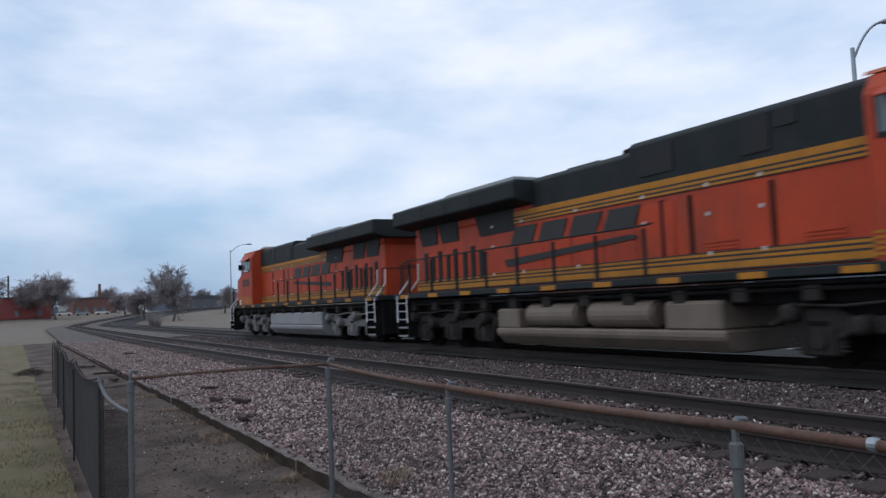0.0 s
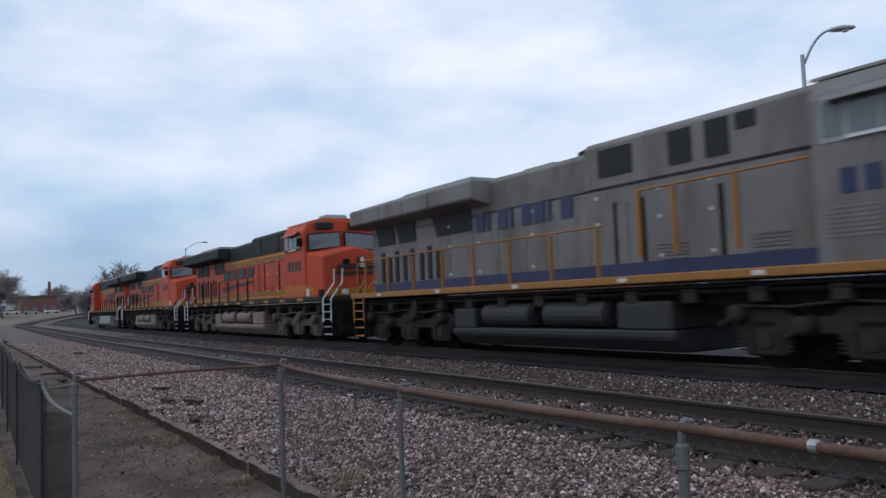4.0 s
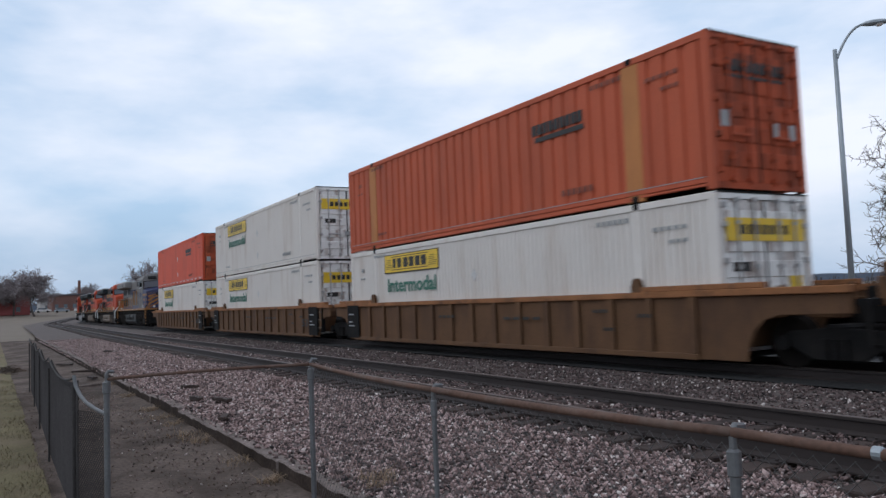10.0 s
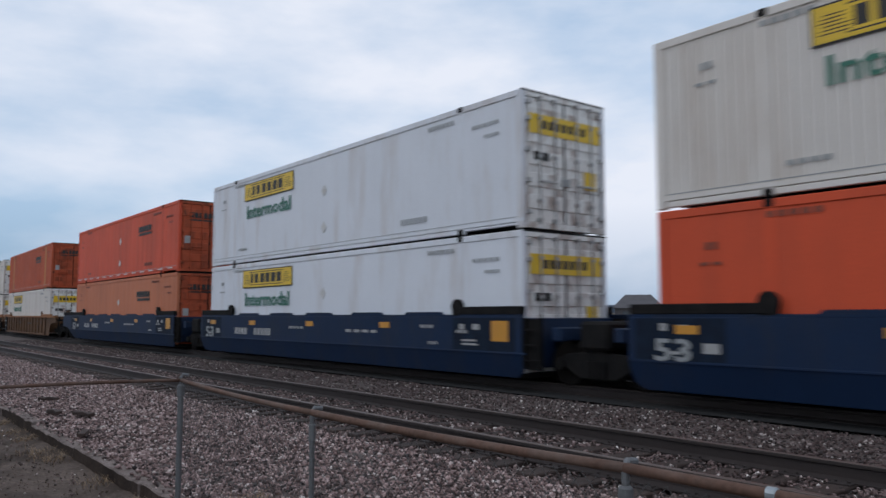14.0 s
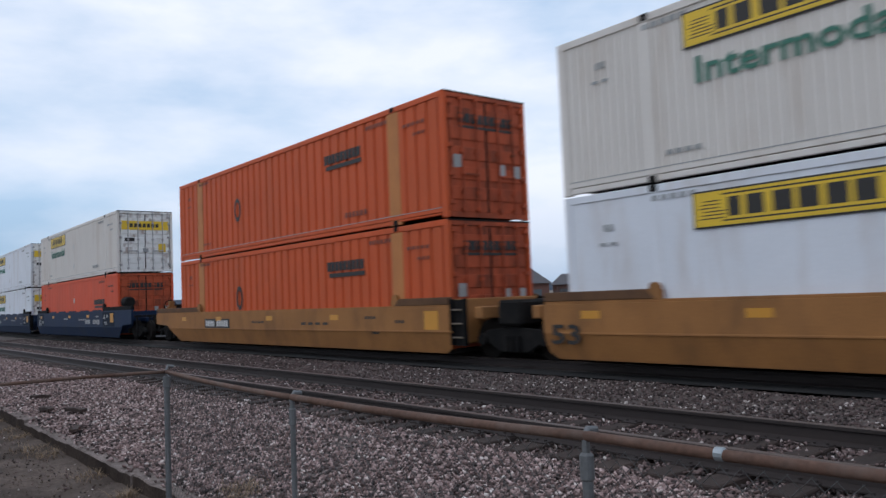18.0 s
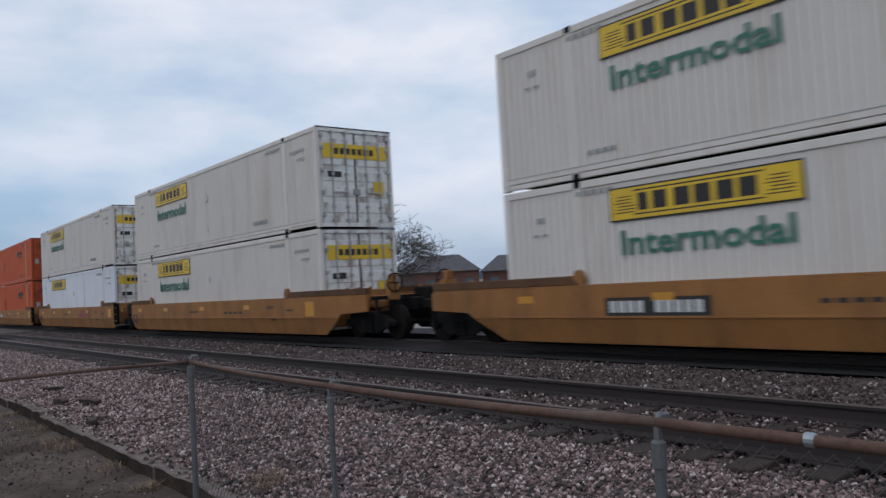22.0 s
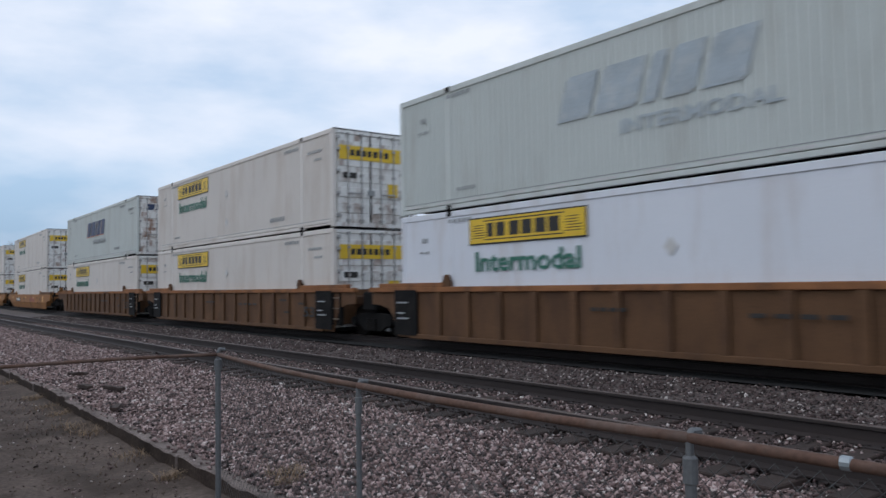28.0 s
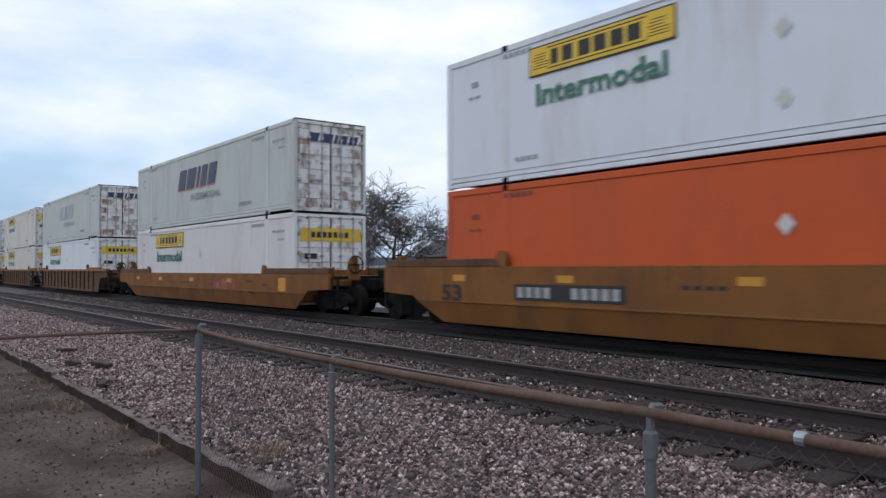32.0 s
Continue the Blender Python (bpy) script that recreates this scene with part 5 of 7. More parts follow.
            for y in (-1, 1):
                ladder_frame = B()
                box(ladder_frame, h + 0.1, h + 0.14, *sorted((y * 1.3, y * 1.42)), 0.3, 1.3)
                box(ladder_frame, h + 0.5, h + 0.54, *sorted((y * 1.3, y * 1.42)), 0.3, 1.3)
                box(ladder_frame, h + 0.12, h + 0.52, *sorted((y * 1.28, y * 1.33)), 0.28, 1.28)
                part("ladder_frame", ladder_frame, M["black"], th, "black end ladder frame")
                for z in (0.45, 0.75, 1.05):
                    part("rung", box(B(), h + 0.14, h + 0.5, *sorted((y * 1.36, y * 1.41)), z, z + 0.03), M["black"] if "blue" in paint.name else M["tank"], th)
            part("joint_bar", soft(box(B(), h + 1.35, h + 2.05, -1.18, 1.18, 0.7, 1.24), 0.06), M["black"], th)
    # raised caps on the sill ends
    if style != "ribbed":
        rim = {"smooth": 1.18, "tall": 1.37}[style]
        for sx, coupled in ((-1, left_end), (1, right_end)):
            e = h + (2.36 if coupled else (0.52 if sx < 0 else 0.06))
            for sy in (-1, 1):
                pts = [(sx * (h - 2.0), rim), (sx * e, rim), (sx * e, rim + 0.17), (sx * (h - 1.8), rim + 0.17)]
                bm = slab_y(B(), pts, *sorted((sy * (HALF - 0.01), sy * (HALF - 0.15))))
                part("sill_cap", soft(bm, 0.012), M["black"] if "blue" in paint.name else M["well_brown"], th)
    # brackets that lock the lower box, on the sill tops by its lifting posts
    rim = {"ribbed": 1.34, "smooth": 1.18, "tall": 1.37}[style]
    for sx in (-1, 1):
        for sy in (-1, 1):
            bm = tube(B(), (sx * 6.1, sy * (HALF - 0.02), rim + 0.17), (sx * 6.1, sy * (HALF - 0.1), rim + 0.17), 0.17 if style == "tall" else 0.11, 14)
            box(bm, sx * 6.1 - 0.14, sx * 6.1 + 0.14, *sorted((sy * (HALF - 0.02), sy * (HALF - 0.1))), rim - 0.02, rim + 0.15)
            part("lock_bracket", bm, M["black"] if "blue" in paint.name else paint, th)
    # writing and plates
    top = {"ribbed": 1.2, "smooth": 1.13, "tall": 1.32}[style]
    for side in (-1, 1):
        y = side * (HALF + 0.002)
        def X(a, w=0.0):
            return -h + a if side < 0 else h - a - w
        bm = B()
        for a in ((0.4, 3.6, 7.4, 11.2) if style != "ribbed" else ()):
            x0 = X(a, 0.42)
            box(bm, x0, x0 + 0.42, y - 0.004, y + 0.004, top - 0.27, top - 0.13)
        if style != "ribbed":
            x0 = X(15.35, 0.5)
            box(bm, x0, x0 + 0.5, y - 0.004, y + 0.004, top - 0.5, top - 0.08)
            pieces("reflector", bm, M["reflector"], th)
        else:
            bm.free()
        if "blue" in paint.name:
            # sooty ends and raised lips along the sill
            bm = B()
            for a, w in ((-0.4, 1.7), (14.1, 1.95)):
                x0 = X(a, w)
                box(bm, x0, x0 + w, y - 0.001, y + 0.001, 0.62, 1.3)
            pieces("soot_panel", bm, M["soot_blue"], th)
            bm = B()
            for a in (2.7, 5.0, 7.3, 9.8, 12.2):
                x0 = X(a, 1.5)
                yy = side * (HALF - 0.05)
                slab_y(bm, [(x0, 1.365), (x0 + 1.5, 1.365), (x0 + 1.4, 1.43), (x0 + 0.1, 1.43)], yy - 0.03, yy + 0.03)
            pieces("sill_lip", bm, paint, th)
            bm = B()
            for a, z, w, hh in ((14.3, 1.05, 0.18, 0.12), (14.75, 1.05, 0.22, 0.12), (15.4, 1.08, 0.3, 0.1), (14.4, 0.72, 0.5, 0.04), (14.4, 0.8, 0.45, 0.04), (0.1, 1.1, 0.14, 0.12), (0.45, 1.1, 0.2, 0.1), (0.9, 0.75, 0.3, 0.16), (0.2, 0.72, 0.3, 0.05)):
                x0 = X(a, w)
                box(bm, x0, x0 + w, y - 0.003, y + 0.003, z, z + hh)
            tagged(part("end_marking", bm, M["number_paint"], th), kind="stuff")
        if numbers and style == "tall":
            bm = B()
            x0 = X(number_at, 3.0)
            for i in range(11):
                if i not in (4, 5):
                    box(bm, x0 + i * 0.245, x0 + 0.17 + i * 0.245, y - 0.004, y + 0.004, 0.74, 0.95)
            pieces("number_bar", bm, M["number_paint"], th)
            if "blue" not in paint.name:
                part("number_panel", box(B(), x0 - 0.1, x0 + 2.75, y - 0.002, y + 0.002, 0.68, 1.01), M["letter_dark"], th)
        elif numbers and style != "ribbed":
            bm = B()
            x0 = X(2.6, 2.1)
            box(bm, x0, x0 + 2.1, y - 0.003, y + 0.003, top - 0.52, top - 0.2)
            part("number_panel", bm, M["letter_dark"], th)
            bm = B()
            for i in range(10):
                if i != 4:
                    box(bm, x0 + 0.1 + i * 0.19, x0 + 0.24 + i * 0.19, y - 0.006, y + 0.006, top - 0.46, top - 0.26)
            pieces("number_bar", bm, M["white_mark"], th)
        bm = B()
        for a, z, w in ((6.4, top - 0.35, 0.9), (9.6, top - 0.4, 1.6), (12.9, top - 0.25, 0.5), (14.2, top - 0.35, 0.4), (13.2, top - 0.62, 0.35)):
            for i in range(4):
                x0 = X(a + i * w / 4, w / 6)
                box(bm, x0, x0 + w / 6, y - 0.003, y + 0.003, z, z + 0.07)
        tagged(part("small_marking", bm, M["number_paint"] if style == "tall" and "blue" in paint.name else M["letter_dark"], th), kind="stuff")
        if style == "ribbed":
            bm = B()
            ends = [(a, w) for a, w, e in ((-0.12, 0.95, left_end), (15.3, 0.95, right_end)) if not e] or [(15.3, 0.95)]
            for a, w in ends:
                x0 = X(a, w)
                box(bm, x0, x0 + w, y + (0.0 if side < 0 else -0.02) - 0.002, y + (0.02 if side < 0 else 0.0) + 0.002, 0.16, 1.27)
            pieces("black_panel", bm, M["black"], th)
            bm = B()
            for a, _ in ends:
                for k, w in ((0, 0.5), (1, 0.3), (3, 0.45)):
                    x0 = X(a + 0.12, w)
                    box(bm, x0, x0 + w, y - 0.008, y + 0.008, 0.55 + k * 0.13, 0.59 + k * 0.13)
            pieces("number_bar", bm, M["letter_grey"], th)
            if not right_end:
                lettering("53", 0.42, M["letter_dark"], th, X(14.55), y + side * 0.012, 0.5, side, 0.7)
        elif digits:
            lettering("53", 0.5, M["letter_dark"] if "blue" not in paint.name else M["letter_grey"], th, X(-0.33 if style == "smooth" else 0.0), y + side * 0.02, 0.4 if style == "smooth" else 0.62, side, 0.7)
        if red_brand:
            bm = B()
            for a in (9.9, 10.62, 11.34):
                x0 = X(a, 0.6)
                slab_y(bm, [(x0, 0.62), (x0 + 0.58, 0.62), (x0 + 0.62, 0.98), (x0 + 0.04, 0.98)], y - 0.004, y + 0.004)
            part("brand_marking", bm, M["red_mark"], th)
    return th


LOW, HIGH = 0.195, 0.195 + CH + 0.035


def stack(u, lower, upper, car):
    """A well car with its two boxes; u: the near end of the boxes along the train at 0 s."""
    c = u + CL / 2
    car.matrix_basis = rail_pose(c, 8.0)
    MOVING.append((car, c, 0.0, 8.0))
    put_box(lower, c, LOW)
    put_box(upper, c, HIGH)


BROWN = "rusty brown ribbed well car carrying stacked containers"
BLUE = "dark blue smooth-sided well car carrying stacked containers"
YELLOW = "dirty yellow smooth-sided well car carrying stacked containers"
DULL = "dull brown-yellow smooth-sided well car carrying stacked containers"


# ---- locomotives ----
def loco_frame():
    """A cast truck side: wide axle pedestals, arches between them, brake cylinders on top."""
    pts = [(-2.45, 0.8), (-2.2, 0.98), (-1.5, 0.98), (-1.2, 0.86), (-0.6, 0.86), (-0.35, 1.02), (0.4, 1.02), (0.75, 0.84), (1.15, 0.84), (1.5, 1.0), (2.2, 0.98), (2.45, 0.8)]
    for x in (1.75, 0, -1.75):
        pts += [(x + 0.5, 0.58), (x + 0.36, 0.22), (x - 0.36, 0.22), (x - 0.5, 0.58)]
    bm = soft(slab_y(B(), pts, -0.08, 0.08), 0.03)
    for x in (-1.75, 0, 1.75):
        tube(bm, (x, -0.13, 0.5), (x, 0.05, 0.5), 0.16, 12)
        box(bm, x - 0.3, x - 0.22, -0.13, 0.0, 0.26, 0.66)
        box(bm, x + 0.22, x + 0.3, -0.13, 0.0, 0.26, 0.66)
        for s in (-1, 1):
            for k in range(4):
                tube(bm, (x + s * 0.43, -0.06, 0.3 + k * 0.07), (x + s * 0.43, -0.06, 0.335 + k * 0.07), 0.075, 8)
    for x, z in ((-2.15, 0.92), (-0.95, 0.72), (0.62, 0.98), (2.0, 0.86)):
        tube(bm, (x, -0.3, z), (x, 0.0, z), 0.15, 14, 0.17)
        tube(bm, (x, -0.35, z), (x, -0.3, z), 0.09, 14, 0.15)
        tube(bm, (x, -0.15, z), (x - 0.42, -0.13, z - 0.2), 0.05, 8)
    bent(bm, [(-2.2, -0.14, 1.05), (-1.2, -0.2, 1.02), (-0.2, -0.16, 1.1), (1.0, -0.2, 1.02), (2.2, -0.14, 1.08)], 0.028, 5)
    return mesh_of("side_frame", bm, M["running_gear"])


AXLE_SLOT = mesh_of("axle_slot", box(B(), -0.2, 0.2, -0.088, -0.075, 0.7, 0.78), M["black"])
LOCO_FRAME = loco_frame()
LOCO_FRAME_DARK = LOCO_FRAME.copy()
LOCO_FRAME_DARK.materials[0] = M["gear_dark"]
LOCO_FRAME_PALE = LOCO_FRAME.copy()
LOCO_FRAME_PALE.materials[0] = M["gear_pale"]
bolster = soft(box(B(), -2.2, 2.2, -0.9, 0.9, 0.5, 1.15), 0.05)
LOCO_BOLSTER = mesh_of("truck", bolster, M["black"])
LOCO_MOTOR = mesh_of("traction_motor", soft(box(B(), -0.4, 0.4, -0.66, 0.66, 0.12, 0.49), 0.05), M["black"])


def loco_truck(th, x, frame_mesh):
    t = new("truck", LOCO_BOLSTER)
    t.parent, t.matrix_basis = th, pose(x, 0, 0)
    for mx in (-1.2, 0.55, 1.9):
        q = new("traction_motor", LOCO_MOTOR)
        q.parent, q.matrix_basis = t, pose(mx, 0, 0)
    for sy in (-1, 1):
        q = new("side_frame", frame_mesh)
        q.parent, q.matrix_basis = t, pose(0, sy * 1.1, 0, 0, 0, 0 if sy < 0 else 180)
        for sx in (-1.75, 0, 1.75):
            w = new("axle_slot", AXLE_SLOT)
            w.parent, w.matrix_basis = t, pose(sx, sy * 1.1, 0, 0, 0, 0 if sy < 0 else 180)
            w = new("wheel", BIG_WHEEL)
            w.parent, w.matrix_basis = t, pose(sx, sy * 0.753, 0.53, 0, 0, 0 if sy < 0 else 180)


def both(th, name, make, material, label=""):
    """A part on each long side: make(bm, s) with s = -1 or 1."""
    for s in (-1, 1):
        bm = B()
        make(bm, s)
        pieces(name, bm, material, th, label)


def locomotive(livery, label):
    """A six-axle diesel with its cab towards +x, 22.3 m over the couplers."""
    grey = livery == "silver"
    body, top, sill = (M["silver"], M["silver"], M["amber"]) if grey else (M["orange"], M["loco_dark"], M["loco_dark"])
    railing = M["amber"] if grey else M["loco_dark"]
    th = tagged(new("locomotive"), label, "locomotive", "locomotives")
    # underframe and walkway
    part("underframe", soft(box(B(), -10.3, 10.3, -1.1, 1.1, 1.05, 1.45), 0.03), M["black"], th)
    part("walkway", soft(box(B(), -10.5, 9.3, -1.53, 1.53, 1.5, 1.66), 0.02), sill, th)
    if not grey:
        both(th, "sill_plate", lambda bm, s: [box(bm, x, x + 0.55, s * 1.535 - 0.006, s * 1.535 + 0.006, 1.51, 1.62) for x in (-10.0, -8.1, -6.2, -4.3, -2.4, -0.5, 1.4, 3.3, 5.2, 7.1)], M["stripe"])
    else:
        both(th, "sill_light", lambda bm, s: [box(bm, x, x + 0.22, s * 1.535 - 0.006, s * 1.535 + 0.006, 1.54, 1.62) for x in (-8.6, -5.2, -1.8, 1.6, 4.6)], M["white_mark"])
    # long hood
    hood = slab_x(B(), [(-0.95, 1.66), (0.95, 1.66), (0.95, 3.5), (-0.95, 3.5)], -9.95, 5.7)
    part("hood", soft(hood, 0.04), body, th)
    roof = slab_x(B(), [(-0.955, 3.5), (0.955, 3.5), (0.955, 4.26), (0.8, 4.38), (-0.8, 4.38), (-0.955, 4.26)], -3.4, 5.7)
    part("hood_roof", soft(roof, 0.03), top, th)
    part("roof_rear", soft(slab_x(B(), [(-0.95, 3.5), (0.95, 3.5), (0.95, 4.1), (-0.95, 4.1)], -9.9, -3.4), 0.03), body, th)
    # raised middle of the hood with its inverter cabinets
    part("inverter_cabinet", soft(slab_x(B(), [(-0.975, 3.52), (0.975, 3.52), (0.975, 4.42), (0.85, 4.53), (-0.85, 4.53), (-0.975, 4.42)], 0.2, 5.7), 0.03), top, th)
    # radiator with its overhanging wings
    wing = slab_x(B(), [(-0.95, 3.7), (-1.5, 3.82), (-1.55, 3.86), (-1.55, 4.26), (-1.5, 4.32), (1.5, 4.32), (1.55, 4.26), (1.55, 3.86), (1.5, 3.82), (0.95, 3.7)], -10.35, -3.3)
    part("radiator_wing", soft(wing, 0.02), M["silver"] if grey else M["loco_dark"], th)
    deck = slab_y(B(), [(-9.9, 4.31), (-9.9, 4.36), (-7.2, 4.38), (-6.9, 4.43), (-3.5, 4.43), (-3.5, 4.31)], -1.4, 1.4)
    part("radiator_deck", soft(deck, 0.02), M["letter_grey"], th, "pale grey ribbed radiator deck")
    both(th, "wing_seam", lambda bm, s: [box(bm, x, x + 0.02, s * 1.55 - 0.006, s * 1.55 + 0.006, 3.87, 4.25) for x in (-8.3, -6.85, -5.4)], M["black"])
    both(th, "radiator_screen", lambda bm, s: [slab_y(bm, [(x, 3.12), (x + w, 3.12), (x + w - 0.05, 3.72), (x - 0.25, 3.72)], s * 0.96 - 0.02, s * 0.96 + 0.02) for x, w in ((-9.4, 1.0), (-8.1, 1.0), (-5.9, 1.75))], M["grille"])
    both(th, "air_slot", lambda bm, s: [box(bm, x, x + 0.2, s * 0.965 - 0.02, s * 0.965 + 0.02, 1.95, 2.9 - 0.16 * (i % 2)) for i, x in enumerate((-9.3, -8.85, -8.4, -7.9, -7.45, -6.9, -6.45, -6.0))], M["grille"])
    spans = ((0.65, 1.6, 3.75, 4.32), (2.55, 3.08, 3.7, 4.34), (3.4, 3.9, 3.7, 4.36), (4.05, 4.45, 4.08, 4.36)) if grey else ((0.5, 1.45, 3.75, 4.32), (3.1, 3.7, 3.72, 4.36), (3.82, 4.25, 4.08, 4.38))
    both(th, "air_intake", lambda bm, s: [box(bm, x0, x1, s * 0.978 - 0.02, s * 0.978 + 0.02, z0, z1) for x0, x1, z0, z1 in spans], M["grille"])
    both(th, "louvre", lambda bm, s: [box(bm, x, x + 0.75, s * 0.955 - 0.015, s * 0.955 + 0.02, 1.95 + k * 0.07, 1.985 + k * 0.07) for x in (2.1, 4.2) for k in range(5)], body)
    both(th, "hood_door", lambda bm, s: [box(bm, x, x + 1.05, s * 0.955 - 0.012, s * 0.955 + 0.012, 1.75, 3.42) for x in (-5.2,)] + [box(bm, x, x + 0.98, s * 0.955 - 0.012, s * 0.955 + 0.012, 1.76, 3.16) for x in (-4.0, -2.9, -1.8, -0.7, 0.4)], body)
    both(th, "door_seam", lambda bm, s: [box(bm, x, x + 0.09, s * 0.955 - 0.016, s * 0.955 + 0.016, 1.8, 3.2) for x in (1.0, 1.75, 3.6)], M["black"])
    both(th, "latch", lambda bm, s: [box(bm, x, x + 0.07, s * 0.97 - 0.012, s * 0.97 + 0.012, z, z + 0.07) for x in (-5.3, -3.9, -1.7, 0.5, 2.2, 3.4) for z in (2.0, 2.75, 3.3)], M["white_mark"])
    if grey:
        both(th, "blue_stripe", lambda bm, s: box(bm, -9.85, 5.7, s * 0.962 - 0.012, s * 0.962 + 0.016, 1.68, 1.93), M["blue_stripe"])
    else:
        both(th, "yellow_stripe", lambda bm, s: [box(bm, -9.85, 5.72, s * 0.968 - 0.01, s * 0.968 + 0.01, z, z + w) for z, w in ((1.73, 0.12), (1.89, 0.05), (1.98, 0.05))] + [box(bm, -5.1, 5.72, s * 0.968 - 0.01, s * 0.968 + 0.01, z, z + w) for z, w in ((3.3, 0.045), (3.385, 0.05), (3.475, 0.13))], M["stripe"])
        both(th, "stripe_band", lambda bm, s: [box(bm, -5.1, 5.72, s * 0.962 - 0.01, s * 0.962 + 0.01, 3.28, 3.62), box(bm, -9.85, 5.72, s * 0.962 - 0.01, s * 0.962 + 0.01, 1.7, 2.06)], M["letter_dark"])
    # cab: broad, with a sloping roof edge and raked windscreen
    a, b = 5.7, 7.85
    cab = slab_x(B(), [(-1.5, 1.6), (1.5, 1.6), (1.5, 4.14), (1.3, 4.43), (0.7, 4.58), (-0.7, 4.58), (-1.3, 4.43), (-1.5, 4.14)], a, b + 0.15)
    for v in cab.verts:
        if v.co.x > 7.5 and v.co.z > 3.9:
            v.co.x -= 0.2
    part("cab", soft(cab, 0.05), body, th)
    # orange cabs: tan paint imitates the pale sheen of sky on the roof
    part("cab_roof", soft(slab_x(B(), [(-1.33, 4.415), (-0.7, 4.59), (0.7, 4.59), (1.33, 4.415), (1.3, 4.48), (0.68, 4.64), (-0.68, 4.64), (-1.3, 4.48)], a - 0.05, b - 0.1), 0.012), M["tan_box"] if not grey else body, th)
    part("air_conditioner", soft(box(B(), 6.8, 7.5, -0.45, 0.45, 4.62, 4.8), 0.04), M["lamp_steel"], th)
    for sy in (-1, 1):
        # windscreen pane in a dark gasket, leaning back
        for name, g, x0, m in (("windscreen_gasket", 0.05, 0.0, M["black"]), ("windscreen", 0.0, 0.014, M["glass"])):
            y0, y1 = sy * (0.12 - g), sy * (1.36 + g)
            pts = [(y0, 3.54 - g), (y1, 3.4 - g), (y1, 3.95 + g), (y0, 4.06 + g)]
            bm = slab_x(B(), pts if sy > 0 else pts[::-1], 0, 0.03)
            for v in bm.verts:
                v.co.x += b + 0.14 + x0 - max(0.0, v.co.z - 3.9) * 0.32
            part(name, bm, m, th, "dark raked windscreen" if name == "windscreen" else "")
        part("number_board", soft(box(B(), b - 0.2, b + 0.1, *sorted((sy * 0.32, sy * 1.02)), 4.2, 4.46), 0.03), M["letter_dark"], th)
        part("number_board_glass", box(B(), b + 0.1, b + 0.115, *sorted((sy * 0.38, sy * 0.96)), 4.26, 4.4), M["grille"], th)
    both(th, "window_frame", lambda bm, s: [box(bm, 5.88, 7.52, s * 1.5 - 0.012, s * 1.5 + 0.012, 3.42, 4.08)], M["loco_dark"] if not grey else M["letter_grey"])
    both(th, "side_window", lambda bm, s: [box(bm, x, x + w, s * 1.508 - 0.015, s * 1.508 + 0.015, 3.5, 4.02) for x, w in ((5.94, 0.3), (6.34, 0.42), (6.82, 0.3), (7.2, 0.27))], M["glass"], "dark cab side window")
    both(th, "window_sill", lambda bm, s: box(bm, 6.3, 7.1, s * 1.53 - 0.02, s * 1.53 + 0.02, 3.43, 3.48), M["white_rail"])
    both(th, "sunshade", lambda bm, s: slab_x(bm, [(s * 1.5, 4.12), (s * 1.72, 3.99), (s * 1.72, 4.01), (s * 1.5, 4.15)], 6.0, 7.35), body)
    both(th, "mirror", lambda bm, s: box(bm, 7.6, 7.66, *sorted((s * 1.5, s * 1.68)), 3.55, 3.85), M["black"])
    # broad nose, its front peaked in the middle
    c = 9.3
    nose = B()
    rear = [(-1.48, 1.6), (1.48, 1.6), (1.48, 3.3), (0.0, 3.55), (-1.48, 3.3)]
    face = [(-1.36, 1.6), (1.36, 1.6), (1.36, 3.1), (0.0, 3.42), (-1.36, 3.1)]
    ra = [nose.verts.new((b + 0.1, y, z)) for y, z in rear]
    fa = [nose.verts.new((c - max(0.0, z - 2.4) * 0.16, y, z)) for y, z in face]
    nose.faces.new(ra[::-1])
    nose.faces.new(fa)
    for k in range(5):
        nose.faces.new((ra[k], ra[(k + 1) % 5], fa[(k + 1) % 5], fa[k]))
    bmesh.ops.recalc_face_normals(nose, faces=nose.faces[:])
    part("nose", soft(nose, 0.05), M["blue_stripe"] if grey else body, th)
    bm = B()
    if grey:
        for k in range(5):
            for sy in (-1, 1):
                z = 1.55 + k * 0.34
                pts = [(sy * 1.22, z), (sy * 0.08, z + 0.62), (sy * 0.08, z + 0.79), (sy * 1.22, z + 0.17)]
                pts = [(y, min(max(q, 1.66), 2.95)) for y, q in pts]
                q = slab_x(B(), pts if sy < 0 else pts[::-1], c - 0.01, c + 0.008)
                for v in q.verts:
                    v.co.x -= max(0.0, v.co.z - 2.4) * 0.16
                part("nose_stripe", q, M["amber"], th)
        for sy in (-1, 1):
            for k in range(3):
                z = 1.86 + k * 0.42
                q = slab_y(B(), [(8.55 - 0.24 * k, z), (9.26, z), (9.26, z + 0.2), (8.43 - 0.24 * k, z + 0.2)], -0.01, 0.01)
                for v in q.verts:
                    v.co.y += sy * (1.484 - (v.co.x - b - 0.1) * 0.109)
                part("side_chevron", q, M["amber"], th)
    else:
        box(bm, c - 0.01, c + 0.012, -1.2, 1.2, 1.68, 1.92)
        part("nose_band", bm, M["stripe"], th)
        for sy in (-1, 1):
            q = slab_y(B(), [(b + 0.1, 1.74), (c - 0.06, 1.74), (c - 0.06, 2.03), (b + 0.1, 2.03)], -0.006, 0.006)
            for v in q.verts:
                v.co.y += sy * (1.484 - (v.co.x - b - 0.1) * 0.109)
            part("nose_stripe", q, M["stripe"], th)
        bm = B()
